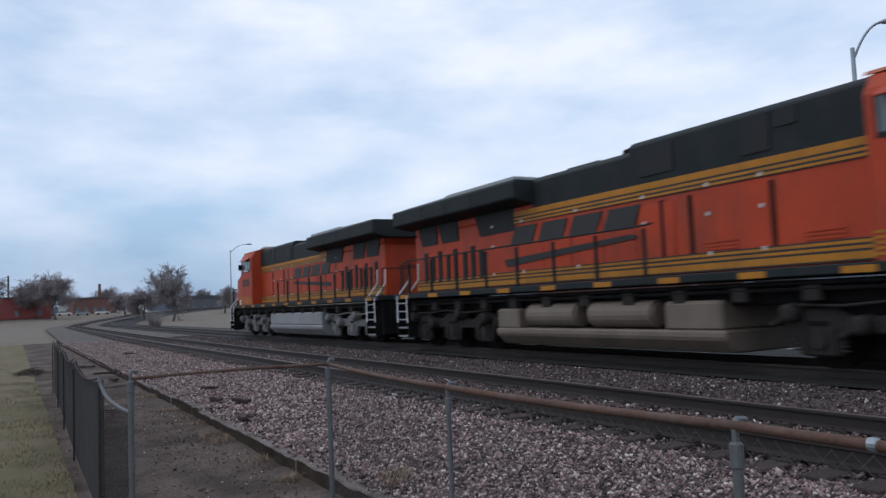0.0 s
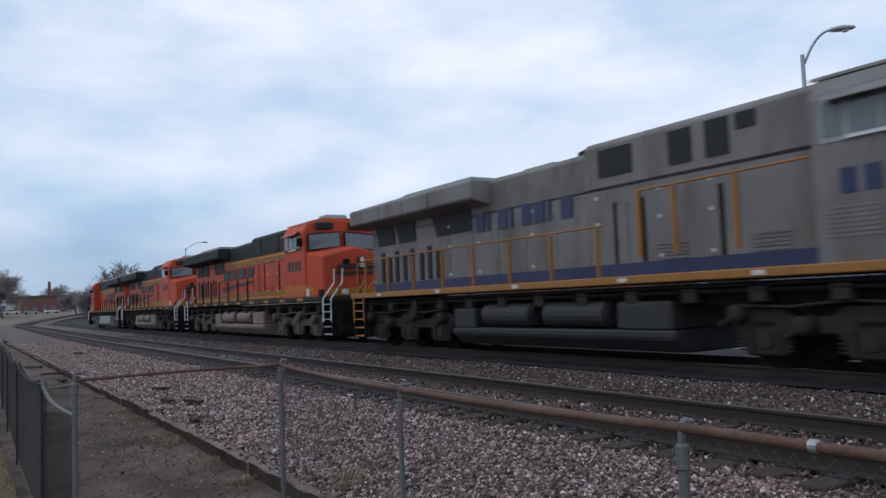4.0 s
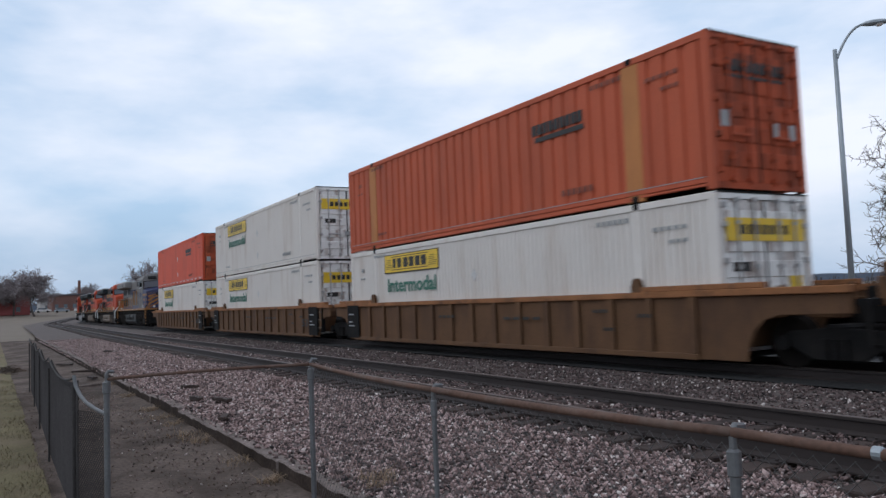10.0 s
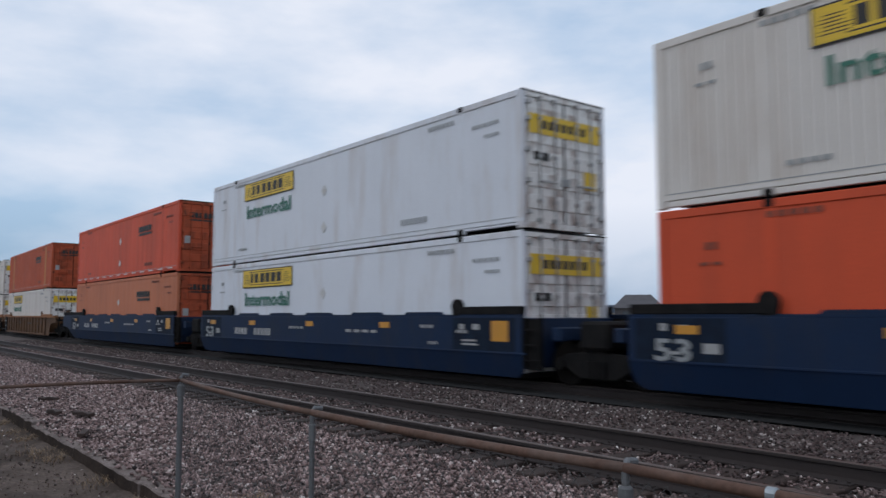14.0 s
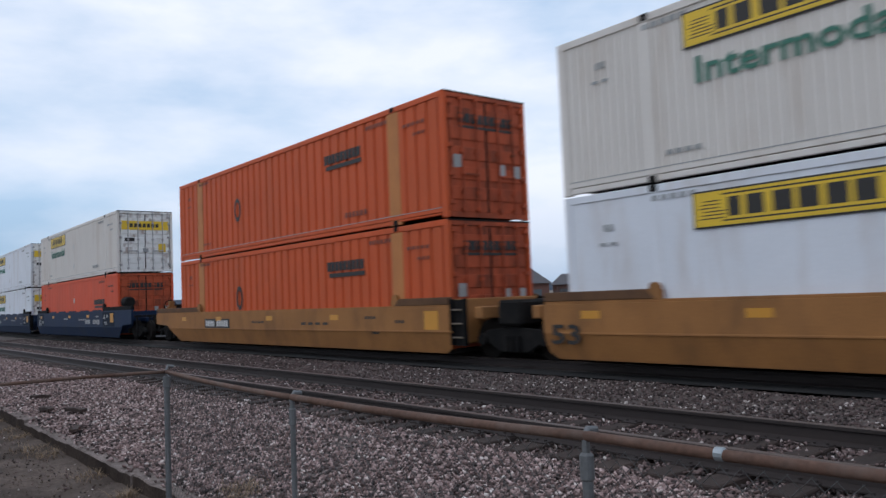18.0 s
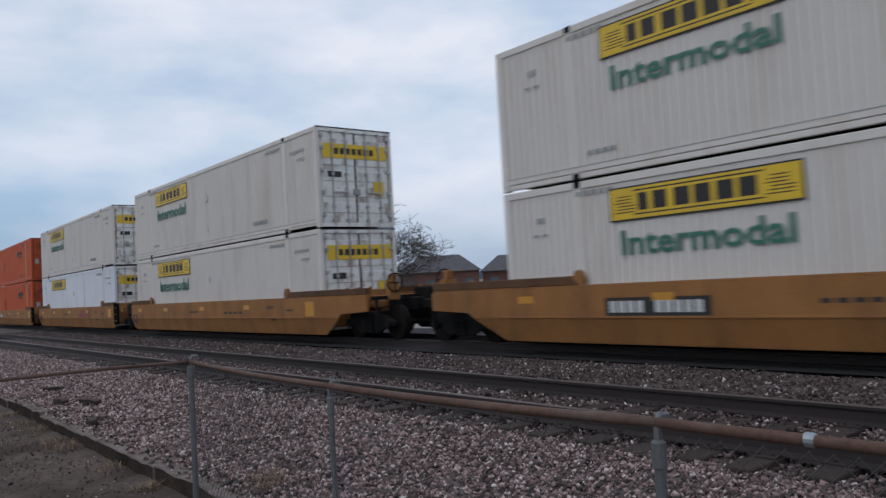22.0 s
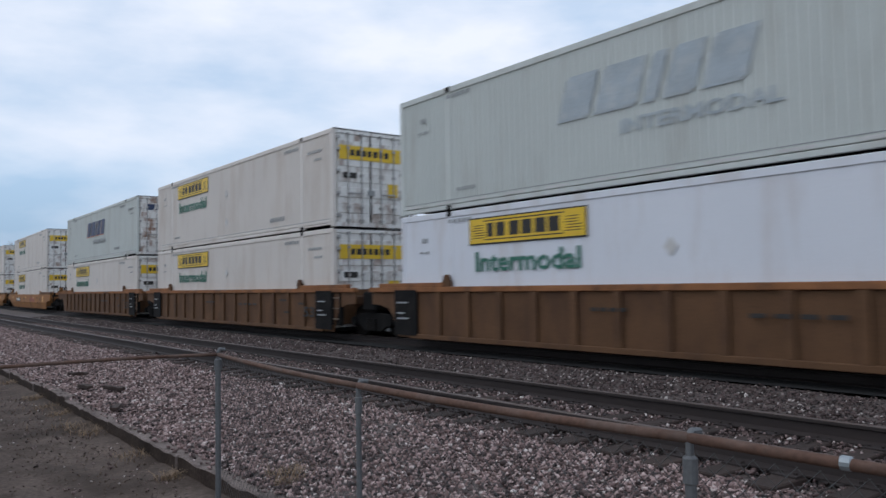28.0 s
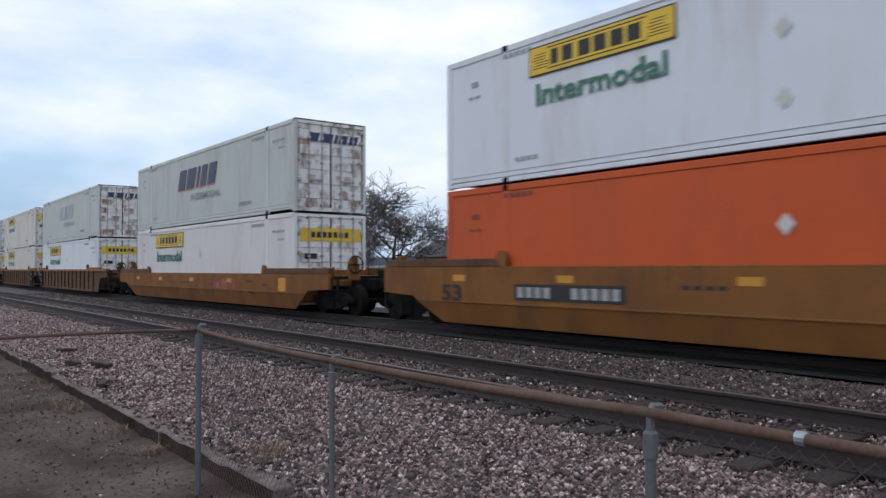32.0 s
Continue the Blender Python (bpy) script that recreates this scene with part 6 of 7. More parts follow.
        for y, w in ((-0.85, 0.5), (-0.3, 0.5), (0.25, 0.5)):
            slab_x(bm, [(y, 2.62), (y + w, 2.62), (y + w + 0.08, 2.8), (y + 0.08, 2.8)], c - 0.09, c - 0.02)
        pieces("nose_emblem", bm, M["letter_dark"], th)
        part("nose_swoosh", slab_x(B(), [(-1.0, 2.42), (0.75, 2.44), (0.8, 2.52), (-0.95, 2.52)], c - 0.02, c + 0.01), M["letter_dark"], th)
        both(th, "cab_stripe", lambda bm, s: [box(bm, a + 0.02, b + 0.12, s * 1.503 - 0.006, s * 1.503 + 0.006, z, z + 0.045) for z in (1.74, 1.82, 1.9, 1.98, 2.06)], M["stripe"])
    part("class_lamp", tube(B(), (c - 0.2, -0.45, 2.86), (c - 0.02, -0.45, 2.86), 0.13, 14), M["black"], th)
    part("headlight_box", soft(box(B(), c - 0.2, c + 0.02, 0.02, 0.26, 2.62, 3.06), 0.02), M["letter_dark"], th)
    for z in (2.73, 2.95):
        part("headlight", tube(B(), (c, 0.14, z), (c + 0.04, 0.14, z), 0.085, 12), M["lamp_glass"], th)
    both(th, "ditch_light", lambda bm, s: tube(bm, (9.9, s * 0.85, 1.78), (10.05, s * 0.85, 1.78), 0.1, 12), M["lamp_glass"])
    both(th, "battery_box", lambda bm, s: box(bm, 8.8, 9.25, *sorted((s * 1.2, s * 1.4)), 1.66, 1.9), M["black"])
    # fuel tank and air reservoirs
    tank = M["tank_dark"] if grey else M["tank_pale"] if livery == "lead" else M["tank"]
    bm = slab_x(B(), [(-1.15, 0.2), (1.15, 0.2), (1.42, 0.46), (1.42, 0.62), (-1.42, 0.62), (-1.42, 0.46)], -4.6, 2.85)
    part("fuel_tank", soft(bm, 0.04), tank, th)
    part("tank_body", soft(box(B(), 1.35 if not livery == "lead" else -4.5, 2.75, -1.4, 1.4, 0.6, 1.16), 0.06), tank, th)
    if livery != "lead":
        part("tank_box", soft(box(B(), -4.55, -3.6, -1.4, 1.4, 0.6, 1.1), 0.05), tank, th)
        for s in (-1, 1):
            for x, ln in ((-3.3, 1.95), (-0.95, 2.0)):
                bm = tube(B(), (x, s * 1.15, 0.93), (x + ln, s * 1.15, 0.93), 0.28, 18)
                part("air_reservoir", soft(bm, 0.06, 2), tank, th)
    for x in (-7.3, 6.25):
        loco_truck(th, x, LOCO_FRAME_DARK if grey else LOCO_FRAME_PALE if livery == "lead" else LOCO_FRAME)
    both(th, "pipe_run", lambda bm, s: [tube(bm, (-9.5, s * 1.35, z), (9, s * 1.35, z), 0.035, 6) for z in (1.4, 1.3)], M["black"])
    bm = B()
    for i in range(14):
        x = -9.6 + i * 1.4
        box(bm, x, x + 0.3, -1.38, -1.2, 1.12, 1.36)
        box(bm, x + 0.4, x + 0.7, 1.2, 1.38, 1.12, 1.36)
    pieces("valve_box", bm, M["gear_dark"], th)
    # steps, pilots, couplers
    for sx in (-1, 1):
        x = sx * 10.3
        part("pilot", soft(box(B(), *sorted((x, x + sx * 0.12)), -1.3, 1.3, 0.3, 1.5), 0.03), M["black"], th)
        part("coupler", soft(box(B(), *sorted((x, sx * 11.1)), -0.14, 0.14, 0.72, 1.02), 0.05), M["black"], th)
        for s in (-1, 1):
            bm = B()
            a, b = sorted((sx * 9.55, sx * 10.25))
            for k in range(5):
                box(bm, a, b, *sorted((s * 1.15, s * 1.52)), 0.3 + k * 0.26, 0.34 + k * 0.26)
            pieces("step", bm, M["letter_grey"] if not grey else M["amber"], th)
            bm = B()
            box(bm, a - 0.04, a, *sorted((s * 1.1, s * 1.54)), 0.28, 1.5)
            box(bm, b, b + 0.04, *sorted((s * 1.1, s * 1.54)), 0.28, 1.5)
            pieces("step_well", bm, M["black"], th)
            bm = B()
            for q in (a, b):
                bent(bm, [(q, s * 1.54, 0.75), (q, s * 1.54, 1.55), (q, s * 1.1, 2.1), (q, s * 1.08, 2.6)], 0.028, 6)
            part("grab_iron", bm, M["white_rail"] if not grey else M["amber"], th, "white painted grab iron" if not grey else "amber painted grab iron")
        bm = B()
        bent(bm, [(x + sx * 0.12, -1.3, 2.6), (x + sx * 0.12, 1.3, 2.6)], 0.02, 6)
        for y in (-1.3, -0.5, 0.5, 1.3):
            tube(bm, (x + sx * 0.1, y, 1.55), (x + sx * 0.12, y, 2.6), 0.022, 6)
        part("end_railing", bm, railing, th)
        bm = B()
        for y in (-0.5, -0.3, 0.3, 0.5):
            bent(bm, [(x + sx * 0.15, y, 1.1), (x + sx * 0.35, y, 0.75), (x + sx * 0.7, y, 0.6)], 0.025, 5)
        part("air_hose", bm, M["black"], th)
    # side railings
    for s in (-1, 1):
        xs = [-9.4, -7.9, -6.4, -4.85, -3.4, -1.9, -0.4, 1.05]
        for x in xs:
            bm = box(B(), x - 0.03, x + 0.03, *sorted((s * 1.47, s * 1.53)), 1.64, 2.62)
            part("stanchion", bm, railing, th)
        part("handrail", bent(B(), [(-9.9, s * 1.5, 2.62)] + [(x, s * 1.5, 2.68) for x in xs] + [(1.3, s * 1.5, 2.7)], 0.022, 6), railing, th)
        xs = [2.2, 3.05, 4.35]
        if grey:
            for x in xs:
                part("stanchion", box(B(), x - 0.04, x + 0.04, *sorted((s * 1.47, s * 1.53)), 2.0, 3.25), railing, th)
            part("handrail", bent(B(), [(2.15, s * 1.5, 3.25), (5.7, s * 1.5, 3.27)], 0.022, 6), railing, th)
    # roof fittings
    bm = tube(B(), (-1.6, 0, 4.2), (-1.6, 0, 4.5), 0.35, 14)
    part("exhaust_stack", soft(bm, 0.03), M["black"], th)
    bm = B()
    for y in (-0.35, -0.15, 0.1):
        tube(bm, (-0.6, y, 4.54), (0.0, y, 4.56), 0.04, 8, 0.1)
    box(bm, -0.6, -0.4, -0.4, 0.2, 4.3, 4.52)
    part("horn", bm, M["black"], th)
    part("roof_hatch", soft(box(B(), -2.4, -1.2, -0.6, 0.6, 4.34, 4.46), 0.04), top, th)
    # name, number and swoosh as plain shapes
    for s in (-1, 1):
        y = s * 0.98
        if grey:
            bm = B()
            for i in range(8):
                a = -3.92 + i * 0.475
                w = 0.12 if i in (1, 3, 6) else 0.36
                slab_y(bm, [(a, 3.04), (a + w, 3.04), (a + w, 3.52), (a, 3.52)], y - 0.012, y + 0.012)
            part("brand_marking", bm, M["blue_stripe"], th)
        else:
            bm = B()
            for i in range(4):
                a, ln = -4.4 + i * 1.22, 0.24 if s < 0 else -0.24
                slab_y(bm, [(a, 2.74), (a + 0.98, 2.74), (a + 0.98 + ln, 3.2), (a + ln, 3.2)], y - 0.01, y + 0.01)
            part("brand_marking", bm, M["letter_dark"], th)
            bm = slab_y(B(), [(-4.73, 2.38), (0.1, 2.6), (0.34, 2.56), (0.3, 2.5), (-4.6, 2.2)], y - 0.009, y + 0.009)
            part("swoosh", bm, M["letter_dark"], th)
        bm = B()
        for i in range(4):
            a = 6.15 + i * 0.36
            box(bm, a, a + 0.25, s * 1.504 - 0.006, s * 1.504 + 0.006, 2.65, 3.02)
        pieces("number_bar", bm, M["letter_dark"] if not grey else M["blue_stripe"], th)
        part("small_plate", box(B(), 7.95, 8.2, s * 1.485 - 0.02, s * 1.49 + 0.02, 1.68, 1.95), M["white_mark"], th)
        bm = B()
        for k in range(7):
            box(bm, 5.9, 6.7, s * 1.502 - 0.006, s * 1.502 + 0.008, 2.02 + k * 0.07, 2.05 + k * 0.07)
            box(bm, 6.9, 7.7, s * 1.502 - 0.006, s * 1.502 + 0.008, 2.02 + k * 0.07, 2.05 + k * 0.07)
        part("louvre", bm, body, th)
    return th


# ---- the train ----
LOCO_END = 46.08
engines = [locomotive("lead", "orange and dark green diesel locomotive running cab first")]
mid = locomotive("orange", "orange and dark green diesel locomotive with yellow stripes, running cab last")
engines += [mid, copy_thing(mid, Matrix())]
for q in mid.children_recursive:
    if q.name.startswith("side_frame"):
        q.data = LOCO_FRAME_DARK
engines.append(locomotive("silver", "faded silver-grey locomotive with blue and amber stripes"))
for i, e in enumerate(engines):
    u = LOCO_END - 11.15 - 22.3 * (3 - i)
    turn = pose(0, 0, 0, 0, 0, 180) if i == 0 else Matrix()
    e.matrix_basis = rail_pose(u, 6.7) @ turn
    MOVING.append((e, u, 0.0, 6.7 if i else -6.7))

stack(50.08, "white", "red", well_car("ribbed", M["well_brown"], BROWN, True, False))
stack(69.59, "white", "white", well_car("ribbed", M["well_brown"], BROWN, False, False))
stack(88.95, "white", "rust", well_car("ribbed", M["well_brown"], BROWN, False, True))
stack(112.24, "tan", "red", well_car("tall", M["well_blue"], BLUE, True, False))
stack(131.91, "cool", "cool", well_car("tall", M["well_blue"], BLUE, False, False))
stack(151.31, "scarlet", "white", well_car("tall", M["well_blue"], BLUE, False, True, number_at=10.9))
stack(175.44, "orange", "orange", well_car("smooth", M["well_yellow"], YELLOW, True, False, digits=False))
stack(195.05, "cool_bare", "white", well_car("smooth", M["well_yellow"], YELLOW + " with red lettering", False, False, numbers=False, red_brand=True))
stack(214.66, "white", "white", well_car("smooth", M["well_yellow"], YELLOW, False, True, numbers=False))
stack(238.33, "white", "white", well_car("smooth", M["well_yellow"], YELLOW + " with faded red lettering", True, True, red_brand=True, digits=False))
stack(262.09, "white", "pale", well_car("ribbed", M["well_brown"], BROWN, True, False))
stack(281.54, "white", "white", well_car("ribbed", M["well_brown"], BROWN, False, False))
stack(301.16, "cool", "pale_faded", well_car("ribbed", M["well_brown"], BROWN, False, True))
stack(324.82, "clean", "pale", well_car("smooth", M["well_dull"], DULL + " with faded red paint", True, True, numbers=False, red_brand=True, digits=False))
stack(348.63, "bright", "cool", well_car("tall", M["well_dull"], DULL, True, True))


# ---- beyond the tracks ----
def at(az, r, z=0.0):
    """A place by its bearing, in degrees from -x towards +y, and its distance."""
    return -r * math.cos(radians(az)), r * math.sin(radians(az)), z


sheet("road", spread(-62, 40, 40), spread(17.6, 27, 5), lambda x, y: -0.33 + 0.01 * noise.noise((x * 0.2, y * 0.2, 9)), M["concrete"], "pale grey concrete street beside the tracks", "road")


def limb(out, a, way, length, r, depth, rng, droop):
    """Grow one limb and its branches; out gathers (start, end, radius, radius, depth)."""
    n = 4 if depth < 2 else 3
    p = Vector(a)
    d = Vector(way).normalized()
    seg = length / n
    for i in range(n):
        d = (d + Vector(rng.normal(0, 0.16, 3)) + Vector((0, 0, 0.07 if depth < 2 else -droop))).normalized()
        q = p + d * seg
        r0, r1 = r * (1 - 0.75 * i / n), r * (1 - 0.75 * (i + 1) / n)
        out.append((p.copy(), q.copy(), r0, r1, depth))
        if depth < 4 and (i > 0 or depth > 0):
            for _ in range(3 if depth in (0, 2) or droop > 0.055 else 2):
                side = Vector(rng.normal(0, 1, 3))
                side = (side - d * side.dot(d)).normalized()
                nd = (d * rng.uniform(0.45, 0.9) + side * rng.uniform(0.6, 1.0) + Vector((0, 0, 0.15))).normalized()
                limb(out, q, nd, length * rng.uniform(0.5, 0.72), max(r1 * 0.62, 0.006), depth + 1, rng, droop)
        p = q


def bare_tree(x, y, z, height, seed, label, thick=0.2, twig=0.012, far=False, wide=1.0, depth_skip=0, dense=False):
    th = tagged(new("tree"), label, "tree", "bare trees")
    th.matrix_basis = pose(x, y, z)
    rng = np.random.default_rng(seed)
    segs = []
    limb(segs, (0, 0, -0.2), (rng.normal(0, 0.06), rng.normal(0, 0.06), 1), height * 0.55, thick, 0 + depth_skip, rng, 0.06 if dense else 0.05)
    k = height / max(q[1].z for q in segs)
    wider = Matrix.Diagonal((k * wide, k * wide, k))
    segs = [(wider @ a, wider @ b, r0, r1, d) for a, b, r0, r1, d in segs]
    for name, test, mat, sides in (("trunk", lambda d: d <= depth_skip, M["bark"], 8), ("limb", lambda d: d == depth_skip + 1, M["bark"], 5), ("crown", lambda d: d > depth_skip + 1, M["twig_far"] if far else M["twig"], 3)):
        verts, faces = [], []
        for a, b, r0, r1, d in segs:
            if not test(d):
                continue
            if name == "crown":
                r0, r1 = max(r0, twig), max(r1, twig * 0.6)
            w = (b - a).normalized()
            u = w.orthogonal().normalized()
            v = w.cross(u)
            i0 = len(verts)
            for p, r in ((a, r0), (b, r1)):
                for k in range(sides):
                    t = 2 * math.pi * k / sides
                    verts.append(p + (u * math.cos(t) + v * math.sin(t)) * r)
            faces += [(i0 + k, i0 + (k + 1) % sides, i0 + sides + (k + 1) % sides, i0 + sides + k) for k in range(sides)]
        me = bpy.data.meshes.new(name)
        me.from_pydata(verts, [], faces)
        me.materials.append(mat)
        o = new(name, me)
        o.parent = th
    return th


def gnarled_limb(out, a, way, length, r, depth, rng, lift):
    """A crooked limb set with shorter branches and short upturned twigs."""
    n = max(2, int(length / (0.55, 0.45, 0.3, 0.16)[depth]))
    p, d = Vector(a), Vector(way).normalized()
    bend = (0.10, 0.17, 0.26, 0.35)[depth]
    for i in range(n):
        d = (d + Vector(rng.normal(0, bend, 3)) + Vector((0, 0, lift))).normalized()
        q = p + d * (length / n)
        r0, r1 = r * (1 - 0.72 * i / n), r * (1 - 0.72 * (i + 1) / n)
        out.append((p.copy(), q.copy(), r0, r1, depth))
        if depth < 3 and (depth > 1 or i > 0):
            for _ in range((2, 3, 3)[depth] if i < n - 1 else 3):
                side = Vector(rng.normal(0, 1, 3))
                side = (side - d * side.dot(d)).normalized()
                nd = d * rng.uniform(0.3, 0.9) + side + Vector((0, 0, 0.12))
                size = (length * rng.uniform(0.28, 0.5), rng.uniform(0.55, 1.1), rng.uniform(0.2, 0.45))[depth]
                gnarled_limb(out, q, nd, size, max(r1 * 0.6, (0.05, 0.022, 0.013)[depth]), depth + 1, rng, (0.0, 0.02, 0.05)[depth])
        p = q


def spreading_tree(x, y, z, height, seed, label):
    """An old bare tree: a stout trunk, wide near-level lower limbs and forked leaders."""
    th = tagged(new("tree"), label, "tree", "bare trees")
    th.matrix_basis = pose(x, y, z)
    rng = np.random.default_rng(seed)
    trunk, segs = [], []
    p = Vector((0, 0, -0.3))
    for i in range(9):
        q = Vector((rng.normal(0, 0.09), rng.normal(0, 0.09), height * 0.54 * (i + 1) / 9))
        trunk.append((p, q, 0.36 - 0.022 * i, 0.36 - 0.022 * (i + 1), 0))
        for _ in range(2 if i > 2 else 0):
            a = rng.uniform(0, 2 * math.pi) if rng.random() < 0.6 else rng.uniform(2.2, 4.4)
            up = 0.02 + 0.07 * (i - 3) + rng.uniform(0, 0.12)
            gnarled_limb(segs, q, (math.cos(a), math.sin(a), up), height * rng.uniform(0.38, 0.52), 0.13, 0, rng, 0.015)
        p = q
    for k in range(5):
        a = k * 2 * math.pi / 5 + rng.uniform(-0.4, 0.4)
        gnarled_limb(segs, p, (0.42 * math.cos(a), 0.42 * math.sin(a), 1), height * rng.uniform(0.38, 0.48), 0.15, 0, rng, 0.03)
    starts = [k for k, s in enumerate(segs) if s[4] == 0 and s[2] in (0.13, 0.15)] + [len(segs)]
    pools = [("trunk", M["bark"], 10, trunk), ("crown", M["twig"], 3, [s for s in segs if s[4] > 0])]
    for a, b in zip(starts, starts[1:]):
        pools.append(("limb", M["bark"], 6, [s for s in segs[a:b] if s[4] == 0]))
    for name, mat, sides, pool in pools:
        verts, faces = [], []
        for a, b, r0, r1, d in pool:
            w = (b - a).normalized()
            u = w.orthogonal().normalized()
            v = w.cross(u)
            i0 = len(verts)
            for c, r in ((a, r0), (b, r1)):
                for k in range(sides):
                    t = 2 * math.pi * k / sides
                    verts.append(c + (u * math.cos(t) + v * math.sin(t)) * max(r, 0.009))
            faces += [(i0 + k, i0 + (k + 1) % sides, i0 + sides + (k + 1) % sides, i0 + sides + k) for k in range(sides)]
        me = bpy.data.meshes.new(name)
        me.from_pydata(verts, [], faces)
        me.materials.append(mat)
        new(name, me).parent = th
    return th


tx, ty, _ = at(67.6, 38)
spreading_tree(tx, ty, -0.4, 9.4, 12, "large bare winter tree with dark spreading limbs")
tx, ty, _ = at(72.5, 44)
bare_tree(tx, ty, -0.4, 10.5, 31, "bare winter tree behind the street", 0.3, 0.012, False, 1.2)
tx, ty, _ = at(34.2, 62)
bare_tree(tx, ty, -0.4, 9.9, 5, "bare grey winter tree with a rounded crown", 0.28, 0.02, False, 1.3)
tx, ty, _ = at(31.8, 70)
bare_tree(tx, ty, -0.4, 6.5, 8, "small bare winter tree", 0.18, 0.022)
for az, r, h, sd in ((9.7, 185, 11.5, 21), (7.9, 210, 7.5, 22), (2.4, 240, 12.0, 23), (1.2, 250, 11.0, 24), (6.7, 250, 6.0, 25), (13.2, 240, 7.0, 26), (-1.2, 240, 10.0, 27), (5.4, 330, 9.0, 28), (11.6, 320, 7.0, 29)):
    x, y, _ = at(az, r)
    bare_tree(x, y, rise(x, y) - 0.4, h * 1.2, sd, "far bare winter tree with grey-brown haze in its colour", 0.3, 0.05, True, 0.95 if sd == 21 else 1.2)


def street_lamp(x, y, h, arm, turn, label, head="cobra"):
    th = tagged(new("street_lamp"), label, "street lamp", "street lamps")
    th.matrix_basis = pose(x, y, -0.35, 0, 0, turn)
    mat = M["lamp_steel"] if head == "cobra" else M["dark_pole"]
    part("pole", tube(B(), (0, 0, 0), (0, 0, h), 0.1, 12, 0.065), mat, th, smooth=True)
    part("base_plate", soft(box(B(), -0.2, 0.2, -0.2, 0.2, 0, 0.06), 0.02), mat, th)
    if head == "cobra":
        pts = [(0.05 + arm * (i / 10), 0, h - 0.3 + 1.0 * (1 - (1 - i / 10) ** 2.2)) for i in range(11)]
        part("arm", bent(B(), pts, 0.04, 8), mat, th, "curved steel arm")
        bm = B()
        bmesh.ops.create_uvsphere(bm, u_segments=14, v_segments=8, radius=1)
        for v in bm.verts:
            v.co = Vector((arm + 0.35 + v.co.x * 0.42, v.co.y * 0.16, h + 0.69 + v.co.z * (0.11 if v.co.z > 0 else 0.08)))
        part("lamp_head", bm, M["lamp_steel"], th, "grey cobra lamp head", smooth=True)
        part("lens", tube(B(), (arm + 0.45, 0, h + 0.63), (arm + 0.45, 0, h + 0.58), 0.13, 12, 0.08), M["lamp_glass"], th)
    else:
        part("arm", box(B(), 0, 0.5, -0.03, 0.03, h - 0.06, h), mat, th)
        part("lamp_head", soft(box(B(), 0.2, 0.75, -0.22, 0.22, h - 0.1, h + 0.05), 0.03), mat, th, "flat dark lamp head")
    return th


street_lamp(-14.51, 23.37, 9.22, 0.86, 40, "grey steel street lamp with a curved arm beyond the tracks")
street_lamp(-100, 24.3, 9.6, 2.0, 75, "grey steel street lamp with a curved arm far down the line")
street_lamp(-39.5, 45.2, 8.6, 0.4, -20, "dark square-headed parking lamp behind the street", "box")


def house(x, y, z, w, d, h, roof_h, turn, wall, label, windows=3, flat=False, category="house", chimney=None, doors=0):
    th = tagged(new("house"), label, category, "far buildings")
    th.matrix_basis = pose(x, y, z, 0, 0, turn)
    part("wall", box(B(), -w / 2, w / 2, -d / 2, d / 2, 0, h), M[wall], th)
    if flat:
        part("roof", box(B(), -w / 2 - 0.3, w / 2 + 0.3, -d / 2 - 0.3, d / 2 + 0.3, h, h + roof_h), M["roof"], th)
    else:
        bm = slab_x(B(), [(-d / 2 - 0.5, h - 0.1), (d / 2 + 0.5, h - 0.1), (0, h + roof_h)], -w / 2 - 0.4, w / 2 + 0.4)
        for v in bm.verts:
            if v.co.z > h:
                v.co.x *= 0.5
        part("roof", bm, M["roof"], th)
    for i in range(windows):
        a = -w / 2 + w * (i + 0.5) / windows
        for lv in range(max(1, int(h // 3.2))):
            q = part("window", box(B(), a - 0.55, a + 0.55, -d / 2 - 0.05, -d / 2 + 0.02, 1.0 + lv * 3, 2.3 + lv * 3), M["glass"], th)
            part("window_sill", box(B(), a - 0.65, a + 0.65, -d / 2 - 0.12, -d / 2 - 0.052, 0.9 + lv * 3, 0.99 + lv * 3), M["plaster"], q)
    if chimney:
        a, b, top = chimney
        part("chimney", tube(B(), (a, 0, h * 0.5), (a, 0, top), b, 10, b * 0.8), M["brick"], th, "tall brick chimney")
    return th


def far_house(az, r, *rest, **kw):
    x, y, _ = at(az, r)
    return house(x, y, rise(x, y) - 0.42, *rest, **kw)


far_house(-0.6, 260, 24, 12, 6.0, 0.4, 92, "red_shed", "long red metal shed far across the rails", windows=4, flat=True, category="shed")
far_house(4.6, 300, 14, 10, 5.2, 0.5, 95, "brick", "dark brick factory with a tall chimney far off", windows=5, flat=True, category="factory", chimney=(2.4, 0.6, 10.5))
far_house(3.4, 330, 9, 8, 4.0, 2.0, 95, "plaster", "pale gabled building far off", windows=2)
far_house(6.9, 360, 12, 8, 3.6, 2.0, 98, "plaster", "low pale house far off", windows=3)
far_house(12.2, 300, 20, 8, 4.2, 0.8, 102, "dark_metal", "low blue-roofed depot far off", windows=5, flat=True, category="depot")
mast = tagged(new("mast"), "thin dark mast behind the red shed", "mast")
mx, my, _ = at(-0.35, 270)
mast.matrix_basis = pose(mx, my, rise(mx, my) - 0.4)
part("pole", tube(B(), (0, 0, 0), (0, 0, 13), 0.35, 8, 0.25), M["dark_pole"], mast)
far_house(38.6, 105, 10.2, 8, 3.4, 2.2, 51, "brick", "dark house with a low dark roof beyond the bare tree", windows=4)
